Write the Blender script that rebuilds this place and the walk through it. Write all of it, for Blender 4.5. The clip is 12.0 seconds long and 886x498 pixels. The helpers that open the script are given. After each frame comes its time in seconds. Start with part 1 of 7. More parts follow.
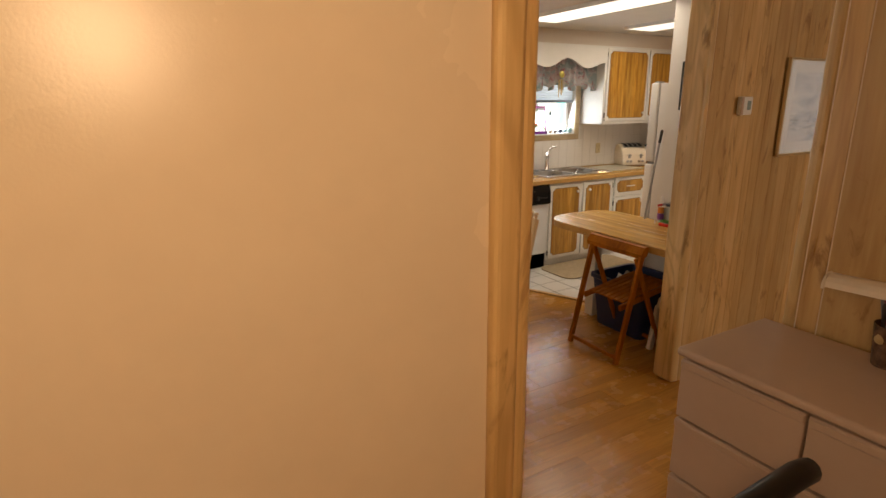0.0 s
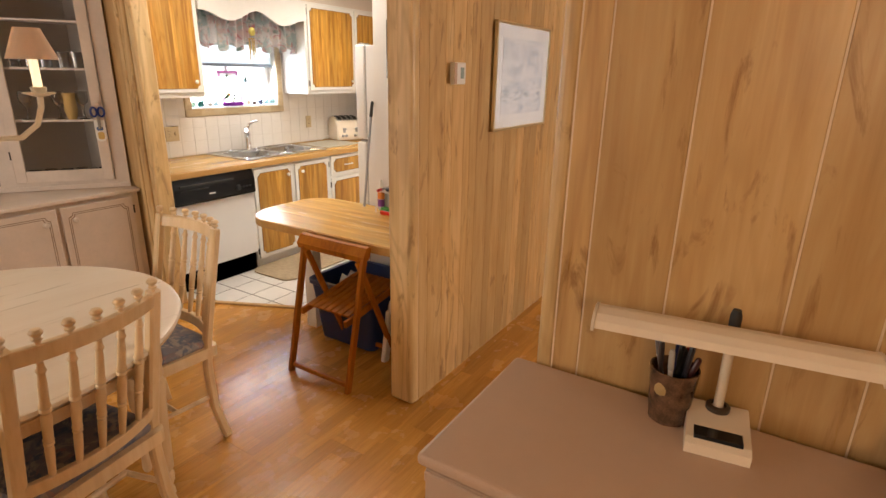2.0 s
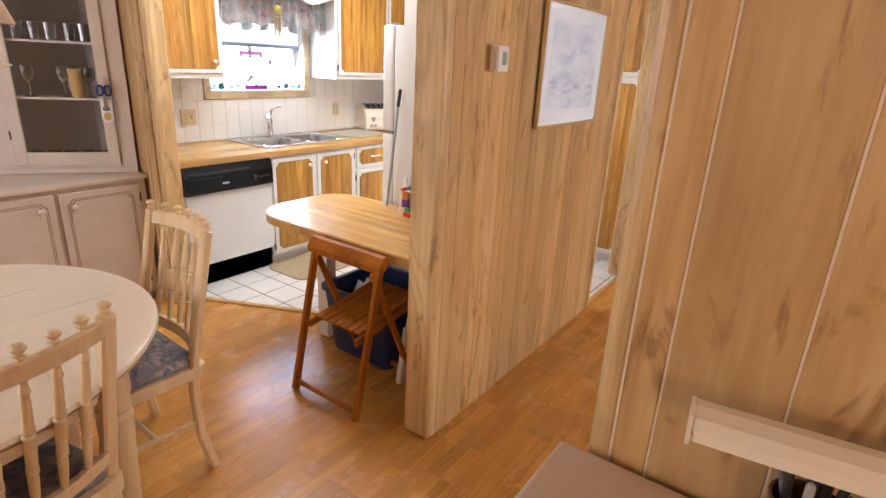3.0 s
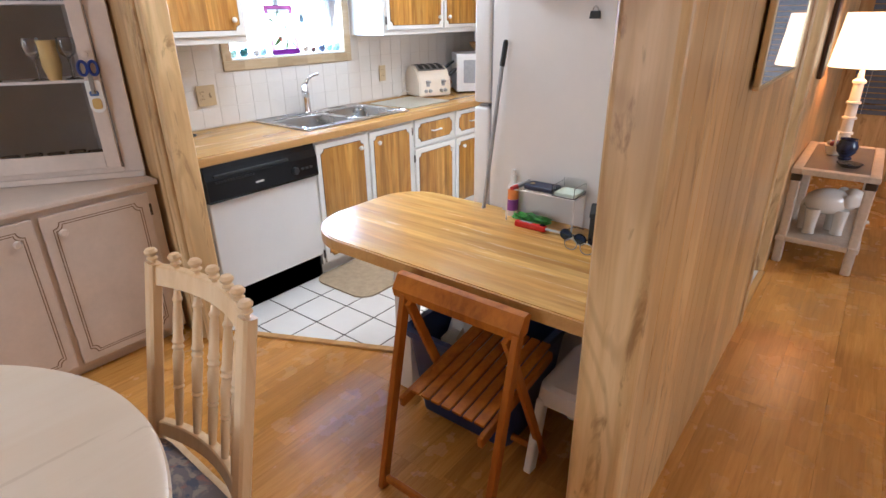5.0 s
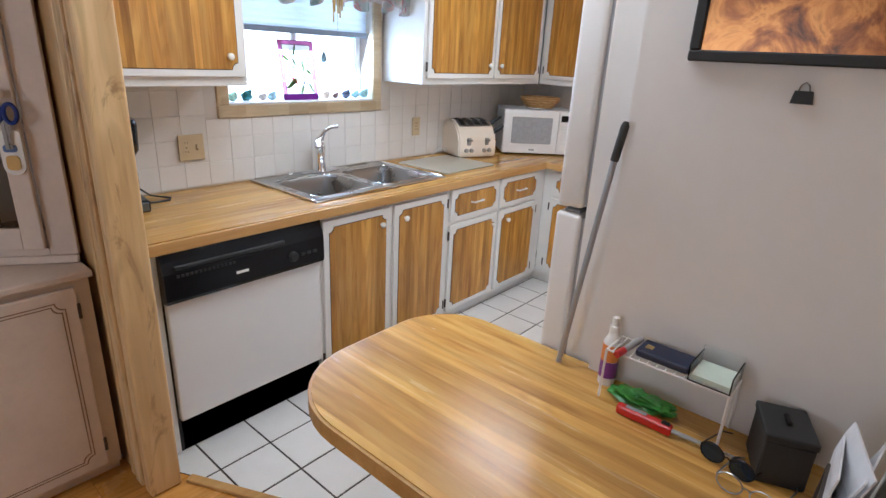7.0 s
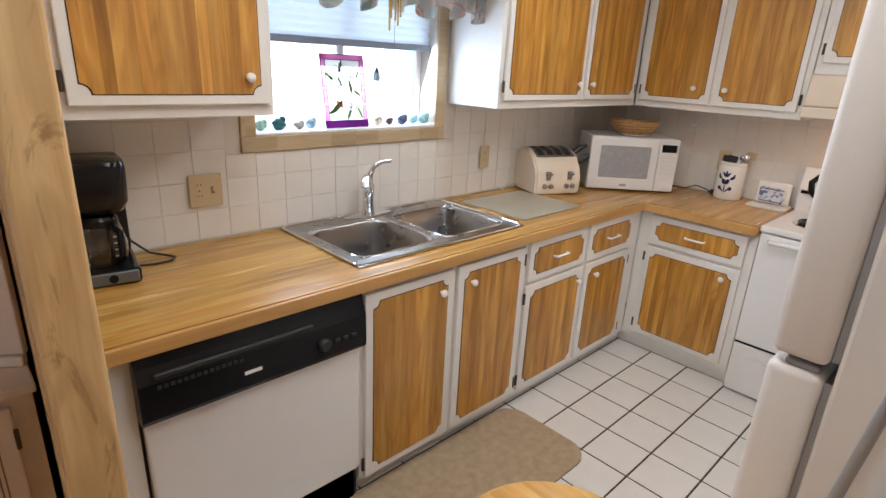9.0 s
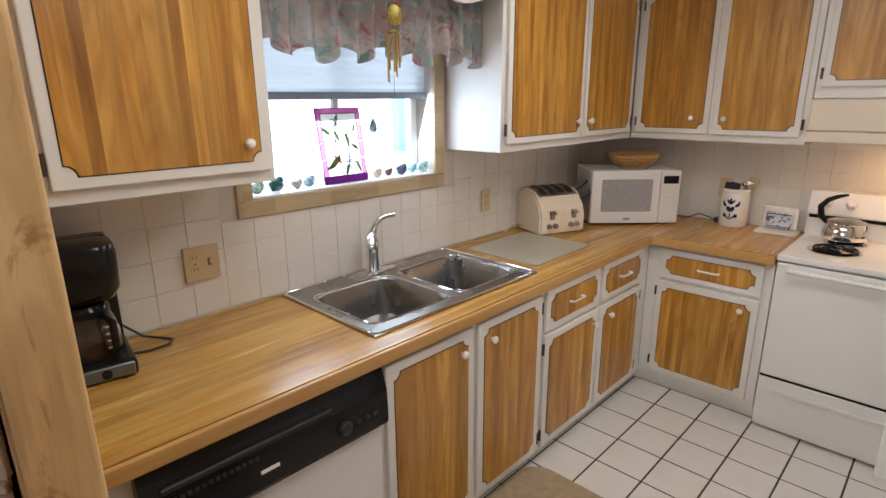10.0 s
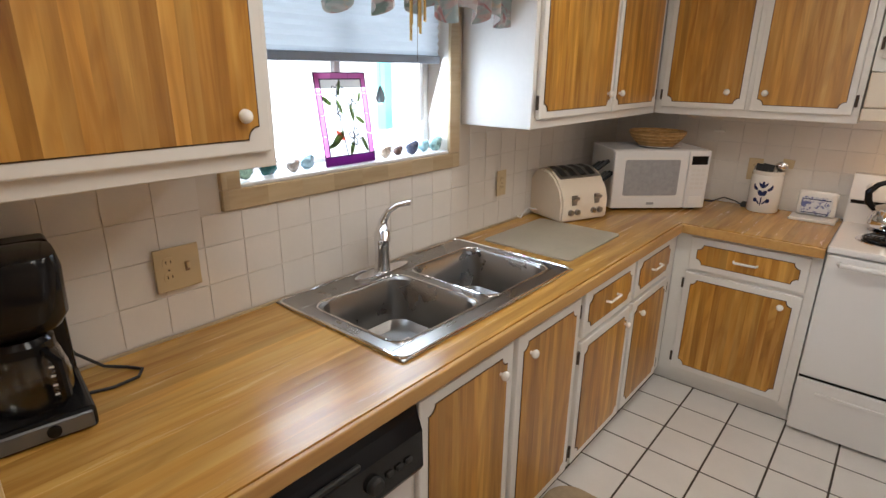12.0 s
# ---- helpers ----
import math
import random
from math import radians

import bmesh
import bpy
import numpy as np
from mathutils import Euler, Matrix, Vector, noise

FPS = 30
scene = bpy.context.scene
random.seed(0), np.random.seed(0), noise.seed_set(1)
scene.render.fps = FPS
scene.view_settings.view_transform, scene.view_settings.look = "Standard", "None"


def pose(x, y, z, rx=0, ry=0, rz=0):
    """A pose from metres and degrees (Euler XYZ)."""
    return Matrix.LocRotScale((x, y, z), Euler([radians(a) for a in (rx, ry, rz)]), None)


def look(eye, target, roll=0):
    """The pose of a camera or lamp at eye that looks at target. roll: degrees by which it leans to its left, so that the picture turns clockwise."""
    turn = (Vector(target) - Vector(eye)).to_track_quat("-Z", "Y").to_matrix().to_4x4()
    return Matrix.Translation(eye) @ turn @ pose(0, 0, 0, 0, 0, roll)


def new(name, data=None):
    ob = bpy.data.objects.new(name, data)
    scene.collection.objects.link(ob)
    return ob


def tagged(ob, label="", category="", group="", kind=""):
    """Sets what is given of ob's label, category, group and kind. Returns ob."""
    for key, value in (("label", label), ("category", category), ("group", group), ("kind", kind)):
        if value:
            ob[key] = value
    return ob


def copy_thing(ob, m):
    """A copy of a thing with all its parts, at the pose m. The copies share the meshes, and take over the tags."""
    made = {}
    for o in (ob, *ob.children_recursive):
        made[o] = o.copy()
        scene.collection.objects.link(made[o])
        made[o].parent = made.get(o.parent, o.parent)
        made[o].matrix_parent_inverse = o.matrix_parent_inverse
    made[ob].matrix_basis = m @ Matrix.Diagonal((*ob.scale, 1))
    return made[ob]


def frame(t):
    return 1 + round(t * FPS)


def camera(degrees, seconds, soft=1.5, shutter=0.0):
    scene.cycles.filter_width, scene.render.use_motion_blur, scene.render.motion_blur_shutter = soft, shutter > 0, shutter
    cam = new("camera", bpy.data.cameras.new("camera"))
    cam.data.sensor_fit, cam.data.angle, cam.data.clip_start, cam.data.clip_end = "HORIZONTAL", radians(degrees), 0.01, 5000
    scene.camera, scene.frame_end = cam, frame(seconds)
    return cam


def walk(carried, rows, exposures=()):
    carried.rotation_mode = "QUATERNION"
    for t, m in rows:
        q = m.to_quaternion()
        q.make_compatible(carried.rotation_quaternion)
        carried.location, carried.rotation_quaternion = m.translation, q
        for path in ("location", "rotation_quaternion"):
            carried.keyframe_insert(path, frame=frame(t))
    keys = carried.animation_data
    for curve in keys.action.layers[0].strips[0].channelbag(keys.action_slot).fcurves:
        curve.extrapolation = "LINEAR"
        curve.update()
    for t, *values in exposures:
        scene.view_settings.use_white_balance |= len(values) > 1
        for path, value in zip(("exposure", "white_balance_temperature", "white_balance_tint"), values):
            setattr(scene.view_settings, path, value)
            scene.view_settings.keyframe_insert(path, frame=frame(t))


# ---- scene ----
cam = camera(78.7, 12.0)
PATH = [
    (0, (-0.059, -0.025, 1.609), (0.894, 1.654, 1.087), -0.5),
    (0.5, (0.114, 0.1, 1.596), (1.308, 1.605, 1.04), -0.3),
    (1, (0.256, 0.251, 1.595), (1.766, 1.424, 1.005), -2.0),
    (1.5, (0.443, 0.359, 1.581), (2.074, 1.341, 0.967), -0.0),
    (2, (0.619, 0.461, 1.579), (2.233, 1.466, 0.961), 1.1),
    (2.5, (0.758, 0.562, 1.568), (2.37, 1.557, 0.925), 0.7),
    (3, (0.942, 0.663, 1.558), (2.487, 1.752, 0.905), 2.9),
    (3.5, (1.077, 0.831, 1.539), (2.504, 2.054, 0.855), 0.3),
    (5.5, (1.602, 1.714, 1.488), (3.048, 2.827, 0.668), -0.7),
    (6, (1.759, 1.851, 1.488), (3.2, 2.979, 0.68), 1.4),
    (6.5, (1.899, 1.969, 1.497), (3.32, 3.143, 0.72), 2.7),
    (7, (2.039, 2.135, 1.532), (3.482, 3.345, 0.858), 3.0),
    (7.5, (2.178, 2.285, 1.534), (3.559, 3.559, 0.848), 3.1),
    (9.5, (2.485, 2.746, 1.575), (3.804, 4.122, 0.973), 2.3),
    (10, (2.482, 2.834, 1.601), (3.87, 4.17, 1.064), -0.4),
    (10.5, (2.469, 2.94, 1.586), (3.907, 4.194, 0.987), -0.6),
    (11, (2.488, 3.037, 1.575), (3.93, 4.255, 0.915), 0.2),
    (11.5, (2.578, 3.131, 1.574), (3.944, 4.447, 0.94), 0.3),
    (12, (2.604, 3.218, 1.579), (4.051, 4.445, 0.949), 0.6),
]
EXPOSURES = [(0, -0.95, 7200, 10), (0.5, -0.48, 6600, 10), (1.0, -0.3, 6500, 10), (1.5, -0.22, 6800, 10), (2.0, 0.02, 6500, 10), (2.5, 0.15, 6000, 10), (3.0, 0.28, 5500, 10), (3.5, 0.32, 5050, 10), (5.5, -0.03, 4950, 8), (6.5, -0.27, 4900, 8), (7.5, -0.52, 5200, 8), (9.5, -0.68, 5700, 10), (10.5, -1.0, 5900, 10), (12.0, -0.97, 5950, 10)]
walk(cam, [(t, look(eye, target, roll)) for t, eye, target, roll in PATH], EXPOSURES)

# ---- light ----
world = bpy.data.worlds.new("sky")
scene.world = world
world.use_nodes = True
_wn = world.node_tree
_sky = _wn.nodes.new("ShaderNodeTexSky")
_sky.sky_type = "NISHITA"
_sky.sun_disc = False
_sky.sun_elevation, _sky.sun_rotation = radians(48), radians(20)
_wn.links.new(_sky.outputs[0], _wn.nodes["Background"].inputs[0])
_wn.nodes["Background"].inputs[1].default_value = 0.12

sun = new("sun", bpy.data.lights.new("sun", "SUN"))
sun.data.energy, sun.data.angle, sun.data.color = 3.0, radians(0.5), (1.0, 0.95, 0.88)
sun.matrix_world = look((1.0, -6.0, 10.0), (3.8, 7.6, 0.0))


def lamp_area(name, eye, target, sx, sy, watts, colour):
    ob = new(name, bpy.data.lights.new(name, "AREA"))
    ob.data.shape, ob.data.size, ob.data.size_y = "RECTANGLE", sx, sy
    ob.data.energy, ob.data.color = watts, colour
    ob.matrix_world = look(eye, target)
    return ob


def lamp_point(name, at, watts, colour, radius=0.04):
    ob = new(name, bpy.data.lights.new(name, "POINT"))
    ob.data.energy, ob.data.color, ob.data.shadow_soft_size = watts, colour, radius
    ob.location = at
    return ob


WARM, TUBE, DAY = (1.0, 0.62, 0.30), (1.0, 0.90, 0.76), (0.80, 0.90, 1.0)
lamp_area("window_daylight", (3.86, 4.69, 1.46), (3.86, 3.0, 0.9), 0.84, 0.34, 13, DAY)
lamp_area("tube_light", (3.13, 3.27, 2.268), (3.13, 3.27, 0), 0.32, 1.15, 17, TUBE)
lamp_area("tube_light", (4.38, 3.30, 2.268), (4.38, 3.30, 0), 0.32, 1.15, 17, TUBE)
# two unseen fixed lights, added in place of one that travels with the walk
lamp_point("entry_lamp", (-0.09, -0.25, 1.752), 29, (1.0, 0.67, 0.40), 0.11)
lamp_point("entry_side_lamp", (-1.30, 0.36, 1.80), 9.5, (1.0, 0.74, 0.50), 0.10)
lamp_point("table_lamp_bulb", (6.02, 1.63, 1.32), 22, WARM, 0.05)
lamp_area("hood_light", (5.66, 3.0, 1.385), (5.70, 3.0, 0), 0.12, 0.25, 2.5, (1.0, 0.55, 0.22))
# added fill that brightens the partition; no window stands at this spot
lamp_area("living_window_light", (4.6, -2.5, 1.45), (4.4, 1.0, 0.9), 2.2, 1.2, 68, (1.0, 0.94, 0.86))
# added fill for the dining side, from an assumed window that is never seen
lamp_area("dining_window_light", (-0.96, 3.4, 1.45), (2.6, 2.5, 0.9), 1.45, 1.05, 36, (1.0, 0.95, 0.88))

# ---- node helpers ----


def nmat(name):
    m = bpy.data.materials.new(name)
    m.use_nodes = True
    return m, m.node_tree, m.node_tree.nodes["Principled BSDF"]


def put(nt, sock, v):
    if isinstance(v, bpy.types.NodeSocket):
        nt.links.new(v, sock)
    elif isinstance(v, (tuple, list)):
        sock.default_value = (*v, 1.0) if len(v) == 3 and sock.type == "RGBA" else v
    else:
        sock.default_value = v


def nmath(nt, op, a, b=0.0, clamp=False):
    n = nt.nodes.new("ShaderNodeMath")
    n.operation, n.use_clamp = op, clamp
    put(nt, n.inputs[0], a)
    put(nt, n.inputs[1], b)
    return n.outputs[0]


def vmath(nt, op, a, b):
    n = nt.nodes.new("ShaderNodeVectorMath")
    n.operation = op
    put(nt, n.inputs[0], a)
    put(nt, n.inputs[1], b)
    return n.outputs[0]


def nnoise(nt, vec, scale, detail=4.0, rough=0.55, distort=0.0):
    n = nt.nodes.new("ShaderNodeTexNoise")
    put(nt, n.inputs["Vector"], vec)
    n.inputs["Scale"].default_value, n.inputs["Detail"].default_value = scale, detail
    n.inputs["Roughness"].default_value, n.inputs["Distortion"].default_value = rough, distort
    return n.outputs[0]


def nramp(nt, fac, stops):
    n = nt.nodes.new("ShaderNodeValToRGB")
    put(nt, n.inputs[0], fac)
    while len(n.color_ramp.elements) < len(stops):
        n.color_ramp.elements.new(0.5)
    for el, (p, c) in zip(n.color_ramp.elements, stops):
        el.position, el.color = p, (*c, 1.0)
    return n.outputs[0]


def nmix(nt, fac, a, b, blend="MIX"):
    n = nt.nodes.new("ShaderNodeMix")
    n.data_type, n.blend_type = "RGBA", blend
    put(nt, n.inputs[0], fac)
    put(nt, n.inputs[6], a)
    put(nt, n.inputs[7], b)
    return n.outputs[2]


def nwhite(nt, vec):
    n = nt.nodes.new("ShaderNodeTexWhiteNoise")
    n.noise_dimensions = "3D"
    put(nt, n.inputs[0], vec)
    return n.outputs[0]


def nxyz(nt, vec):
    n = nt.nodes.new("ShaderNodeSeparateXYZ")
    put(nt, n.inputs[0], vec)
    return n.outputs


def ncomb(nt, x, y, z):
    n = nt.nodes.new("ShaderNodeCombineXYZ")
    for s, v in zip(n.inputs, (x, y, z)):
        put(nt, s, v)
    return n.outputs[0]


def nbump(nt, bsdf, height, strength=0.2, dist=0.002):
    n = nt.nodes.new("ShaderNodeBump")
    n.inputs["Strength"].default_value, n.inputs["Distance"].default_value = strength, dist
    put(nt, n.inputs["Height"], height)
    nt.links.new(n.outputs[0], bsdf.inputs["Normal"])


def coords(nt, vary=True):
    """Object coordinates, shifted by the object's random number so that no two pieces have one grain."""
    o = nt.nodes.new("ShaderNodeTexCoord").outputs["Object"]
    if not vary:
        return o, None
    r = nt.nodes.new("ShaderNodeObjectInfo").outputs["Random"]
    return vmath(nt, "ADD", o, ncomb(nt, nmath(nt, "MULTIPLY", r, 37.0), nmath(nt, "MULTIPLY", r, 53.0), nmath(nt, "MULTIPLY", r, 71.0))), r


def scaled(nt, vec, s):
    return vmath(nt, "MULTIPLY", vec, s)


# ---- materials ----


def plain(name, rgb, rough=0.5, metal=0.0, spread=0.06, scale=6.0, bump=0.0, bscale=120.0, coat=0.0, spec=0.5):
    m, nt, b = nmat(name)
    v, r = coords(nt)
    f = nnoise(nt, v, scale, 5)
    f2 = nnoise(nt, v, scale * 9, 3)
    lo = tuple(c * (1 - spread * 1.6) for c in rgb)
    hi = tuple(min(1, c * (1 + spread)) for c in rgb)
    c = nramp(nt, f, [(0.25, lo), (0.7, hi)])
    c = nmix(nt, 0.25, c, nramp(nt, f2, [(0.3, lo), (0.7, hi)]))
    put(nt, b.inputs["Base Color"], c)
    put(nt, b.inputs["Roughness"], nmath(nt, "ADD", rough * 0.88, nmath(nt, "MULTIPLY", f, rough * 0.24)))
    b.inputs["Metallic"].default_value = metal
    b.inputs["Coat Weight"].default_value = coat
    b.inputs["Specular IOR Level"].default_value = spec
    if bump:
        nbump(nt, b, nnoise(nt, v, bscale, 3), bump, 0.001)
    return m


def wood(name, dark, mid, light, grain="z", rough=0.4, stripe=0.0, across="x", knots=0.0, tone=0.25, fine=1.0, coat=0.0, bump=0.15, figure=0.0):
    """Long-grained wood; stripe: width in metres of glued strips, across that axis."""
    m, nt, b = nmat(name)
    v, r = coords(nt)
    base = nt.nodes.new("ShaderNodeTexCoord").outputs["Object"]
    st = {"x": (1.2, 22, 22), "y": (22, 1.2, 22), "z": (22, 22, 1.2)}[grain]
    st2 = {"x": (0.7, 5, 5), "y": (5, 0.7, 5), "z": (5, 5, 0.7)}[grain]
    seed = r
    if stripe:
        k = nmath(nt, "FLOOR", nmath(nt, "DIVIDE", nxyz(nt, v)["XYZ".index(across.upper())], stripe))
        seed = nwhite(nt, ncomb(nt, k, r, 0.5))
        v = vmath(nt, "ADD", v, ncomb(nt, nmath(nt, "MULTIPLY", seed, 13.0), nmath(nt, "MULTIPLY", seed, 17.0), nmath(nt, "MULTIPLY", seed, 19.0)))
    g = nnoise(nt, scaled(nt, v, st), 2.0 * fine, 6, 0.6, 0.6)
    w = nnoise(nt, scaled(nt, v, st2), 1.6, 4, 0.5, 1.2)
    c = nramp(nt, g, [(0.28, dark), (0.5, mid), (0.72, light)])
    c = nmix(nt, 0.55, c, nramp(nt, w, [(0.3, dark), (0.48, mid), (0.66, light)]))
    c = nmix(nt, 1.0, c, nramp(nt, seed, [(0.0, (1 - tone,) * 3), (1.0, (1.0, 1.0, 1.0))]), "MULTIPLY")
    if figure:
        low = nnoise(nt, scaled(nt, v, {"x": (0.9, 5, 5), "y": (5, 0.9, 5), "z": (4, 4, 0.8)}[grain]), 1.0, 2, 0.4, 0.7)
        ring = nmath(nt, "SINE", nmath(nt, "ADD", nmath(nt, "MULTIPLY", low, 64.0), nmath(nt, "MULTIPLY", g, 3.0)))
        c = nmix(nt, nramp(nt, ring, [(0.1, (0, 0, 0)), (1.0, (figure,) * 3)]), c, tuple(x * 0.8 for x in dark))
    if knots:
        kn = nnoise(nt, scaled(nt, v, {"x": (2.2, 9, 9), "y": (9, 2.2, 9), "z": (9, 9, 2.2)}[grain]), 1.0, 5, 0.62, 1.8)
        c = nmix(nt, nramp(nt, kn, [(0.63 - 0.06 * knots, (0, 0, 0)), (0.71 - 0.03 * knots, (knots,) * 3)]), c, (dark[0] * 0.55, dark[1] * 0.48, dark[2] * 0.42))
    put(nt, b.inputs["Base Color"], c)
    put(nt, b.inputs["Roughness"], nmath(nt, "ADD", rough - 0.08, nmath(nt, "MULTIPLY", g, 0.16)))
    b.inputs["Coat Weight"].default_value, b.inputs["Coat Roughness"].default_value = coat, 0.24
    nbump(nt, b, g, bump, 0.0006)
    return m


def laminate_floor():
    m, nt, b = nmat("laminate_floor")
    v, r = coords(nt)
    x, y, z = nxyz(nt, v)
    row = nmath(nt, "FLOOR", nmath(nt, "DIVIDE", y, 0.0655))
    shift = nwhite(nt, ncomb(nt, row, 3.0, 0.0))
    col = nmath(nt, "FLOOR", nmath(nt, "ADD", nmath(nt, "DIVIDE", x, 0.36), nmath(nt, "MULTIPLY", shift, 5.0)))
    tone = nwhite(nt, ncomb(nt, row, col, 1.0))
    g = nnoise(nt, scaled(nt, v, (2.0, 30, 30)), 2.2, 6, 0.6, 0.8)
    c = nramp(nt, g, [(0.22, (0.43, 0.190, 0.032)), (0.5, (0.57, 0.280, 0.056)), (0.78, (0.66, 0.355, 0.085))])
    c = nmix(nt, 1.0, c, nramp(nt, tone, [(0.0, (0.80, 0.76, 0.72)), (1.0, (1.08, 1.06, 1.04))]), "MULTIPLY")
    put(nt, b.inputs["Base Color"], c)
    put(nt, b.inputs["Roughness"], nmath(nt, "ADD", 0.18, nmath(nt, "MULTIPLY", nnoise(nt, v, 7.0, 4), 0.16)))
    nbump(nt, b, g, 0.12, 0.0004)
    return m


def floral(name, ground, blots, scale=9.0, rough=0.8, alpha=1.0):
    """Cloth with a loose print of soft blots in several colours."""
    m, nt, b = nmat(name)
    v, r = coords(nt, False)
    c = ground
    for i, (col, lo) in enumerate(blots):
        f = nnoise(nt, vmath(nt, "ADD", v, (i * 7.3, i * 3.1, i * 5.7)), scale * (1 + 0.2 * i), 3, 0.6, 1.0)
        c = nmix(nt, nramp(nt, f, [(lo, (0, 0, 0)), (lo + 0.07, (0.85, 0.85, 0.85))]), c, col)
    put(nt, b.inputs["Base Color"], c)
    b.inputs["Roughness"].default_value = rough
    nbump(nt, b, nnoise(nt, v, 300, 2), 0.3, 0.0008)
    return m


def glow(name, rgb, strength):
    m, nt, b = nmat(name)
    b.inputs["Base Color"].default_value = (*rgb, 1)
    b.inputs["Emission Color"].default_value = (*rgb, 1)
    b.inputs["Emission Strength"].default_value = strength
    return m


def glass(name, rgb=(1, 1, 1), rough=0.0, ior=1.45):
    m, nt, b = nmat(name)
    b.inputs["Base Color"].default_value = (*rgb, 1)
    b.inputs["Transmission Weight"].default_value = 1.0
    b.inputs["Roughness"].default_value, b.inputs["IOR"].default_value = rough, ior
    return m


M_PANEL = wood("blond_panel_wood", (0.52, 0.30, 0.115), (0.67, 0.425, 0.18), (0.79, 0.56, 0.28), "z", 0.31, knots=0.85, tone=0.30, coat=0.15, figure=0.20)
M_POST = wood("blond_post_wood", (0.48, 0.29, 0.115), (0.69, 0.47, 0.215), (0.80, 0.60, 0.32), "z", 0.4, knots=0.75, tone=0.12, figure=0.35)
M_INLAY = wood("honey_inlay_wood", (0.27, 0.098, 0.010), (0.61, 0.295, 0.042), (0.80, 0.47, 0.11), "z", 0.33, stripe=0.030, across="x", tone=0.34, coat=0.2, figure=0.24)
M_INLAY_Y = wood("honey_inlay_wood_side", (0.27, 0.098, 0.010), (0.61, 0.295, 0.042), (0.80, 0.47, 0.11), "z", 0.33, stripe=0.030, across="y", tone=0.34, coat=0.2, figure=0.24)
M_COUNTER = wood("butcher_block_laminate", (0.34, 0.145, 0.028), (0.67, 0.365, 0.080), (0.81, 0.515, 0.145), "x", 0.25, stripe=0.036, across="y", tone=0.36, coat=0.15, bump=0.03, figure=0.24)
M_COUNTER_Y = wood("butcher_block_laminate_turned", (0.34, 0.145, 0.028), (0.67, 0.365, 0.080), (0.81, 0.515, 0.145), "y", 0.25, stripe=0.036, across="x", tone=0.27, coat=0.15, bump=0.03, figure=0.15)
M_EDGE = wood("counter_edge_wood", (0.40, 0.20, 0.05), (0.53, 0.30, 0.09), (0.62, 0.38, 0.13), "x", 0.35, tone=0.05)
M_CHERRY = wood("red_brown_varnished_wood", (0.20, 0.055, 0.004), (0.40, 0.125, 0.007), (0.51, 0.185, 0.012), "z", 0.50, tone=0.12, coat=0.0)
M_CHERRY.node_tree.nodes["Principled BSDF"].inputs["Specular IOR Level"].default_value = 0.22
M_BLEACH = wood("bleached_pine", (0.62, 0.41, 0.20), (0.76, 0.55, 0.31), (0.83, 0.64, 0.41), "z", 0.38, tone=0.06, coat=0.1)
M_TABLE = wood("whitewashed_table_wood", (0.77, 0.63, 0.48), (0.80, 0.67, 0.52), (0.83, 0.71, 0.57), "x", 0.3, tone=0.03, coat=0.15, bump=0.04)
M_FLOOR = laminate_floor()
M_WHITE = plain("white_cabinet_paint", (0.80, 0.78, 0.74), 0.42, spread=0.03, bump=0.06)
M_HUTCH = plain("pickled_cream_paint", (0.67, 0.56, 0.47), 0.42, spread=0.07, bump=0.1)
# darkened copy of the pickled cream: shade inside the cupboard as colour
M_HUTCHIN = plain("shaded_hutch_paint", (0.30, 0.25, 0.21), 0.6, spread=0.05)
M_CREAM = plain("cream_wall_paint", (0.80, 0.68, 0.52), 0.27, spread=0.035, scale=2.5, bump=0.12, bscale=260)
M_WALL = plain("off_white_wallboard", (0.72, 0.69, 0.66), 0.5, spread=0.03, scale=2.5, bump=0.08)
M_SOFFIT = plain("beige_soffit_paint", (0.72, 0.63, 0.54), 0.6, spread=0.03)
M_CEIL = plain("ceiling_paint", (0.80, 0.78, 0.74), 0.8, spread=0.03, bump=0.3, bscale=180)
M_TILE = plain("glazed_white_floor_tile", (0.76, 0.74, 0.71), 0.16, spread=0.03, scale=9)
M_GROUT = plain("dark_grout", (0.060, 0.046, 0.036), 0.9, spread=0.2, scale=30)
M_WTILE = plain("glazed_wall_tile", (0.76, 0.72, 0.67), 0.2, spread=0.025, scale=9, bump=0.03, bscale=30)
M_WGROUT = plain("pale_grout", (0.67, 0.62, 0.56), 0.9, spread=0.03)
M_TRIM = wood("window_trim_laminate", (0.40, 0.28, 0.15), (0.52, 0.40, 0.24), (0.60, 0.48, 0.31), "x", 0.35, stripe=0.12, across="x", tone=0.2)
M_DRESSER = plain("mauve_cream_dresser_laminate", (0.52, 0.375, 0.278), 0.36, spread=0.04, scale=3)
M_LINE = plain("dark_routed_line", (0.05, 0.025, 0.012), 0.7, spread=0.2)
M_LINE2 = plain("brown_routed_line", (0.24, 0.15, 0.09), 0.7, spread=0.2)
M_HINGE = plain("dark_bronze", (0.10, 0.08, 0.065), 0.4, 0.8)
M_BRASS = plain("polished_brass", (0.75, 0.55, 0.22), 0.25, 1.0)
M_KNOB = plain("white_ceramic", (0.85, 0.83, 0.79), 0.18, spread=0.02)
M_BLACK = plain("black_plastic", (0.010, 0.010, 0.011), 0.13, spread=0.04, scale=3, spec=0.25)
M_MATTEBLACK = plain("matte_black", (0.02, 0.02, 0.02), 0.6, spread=0.2)
M_ENAMEL = plain("white_enamel", (0.80, 0.79, 0.78), 0.2, spread=0.015, scale=3)
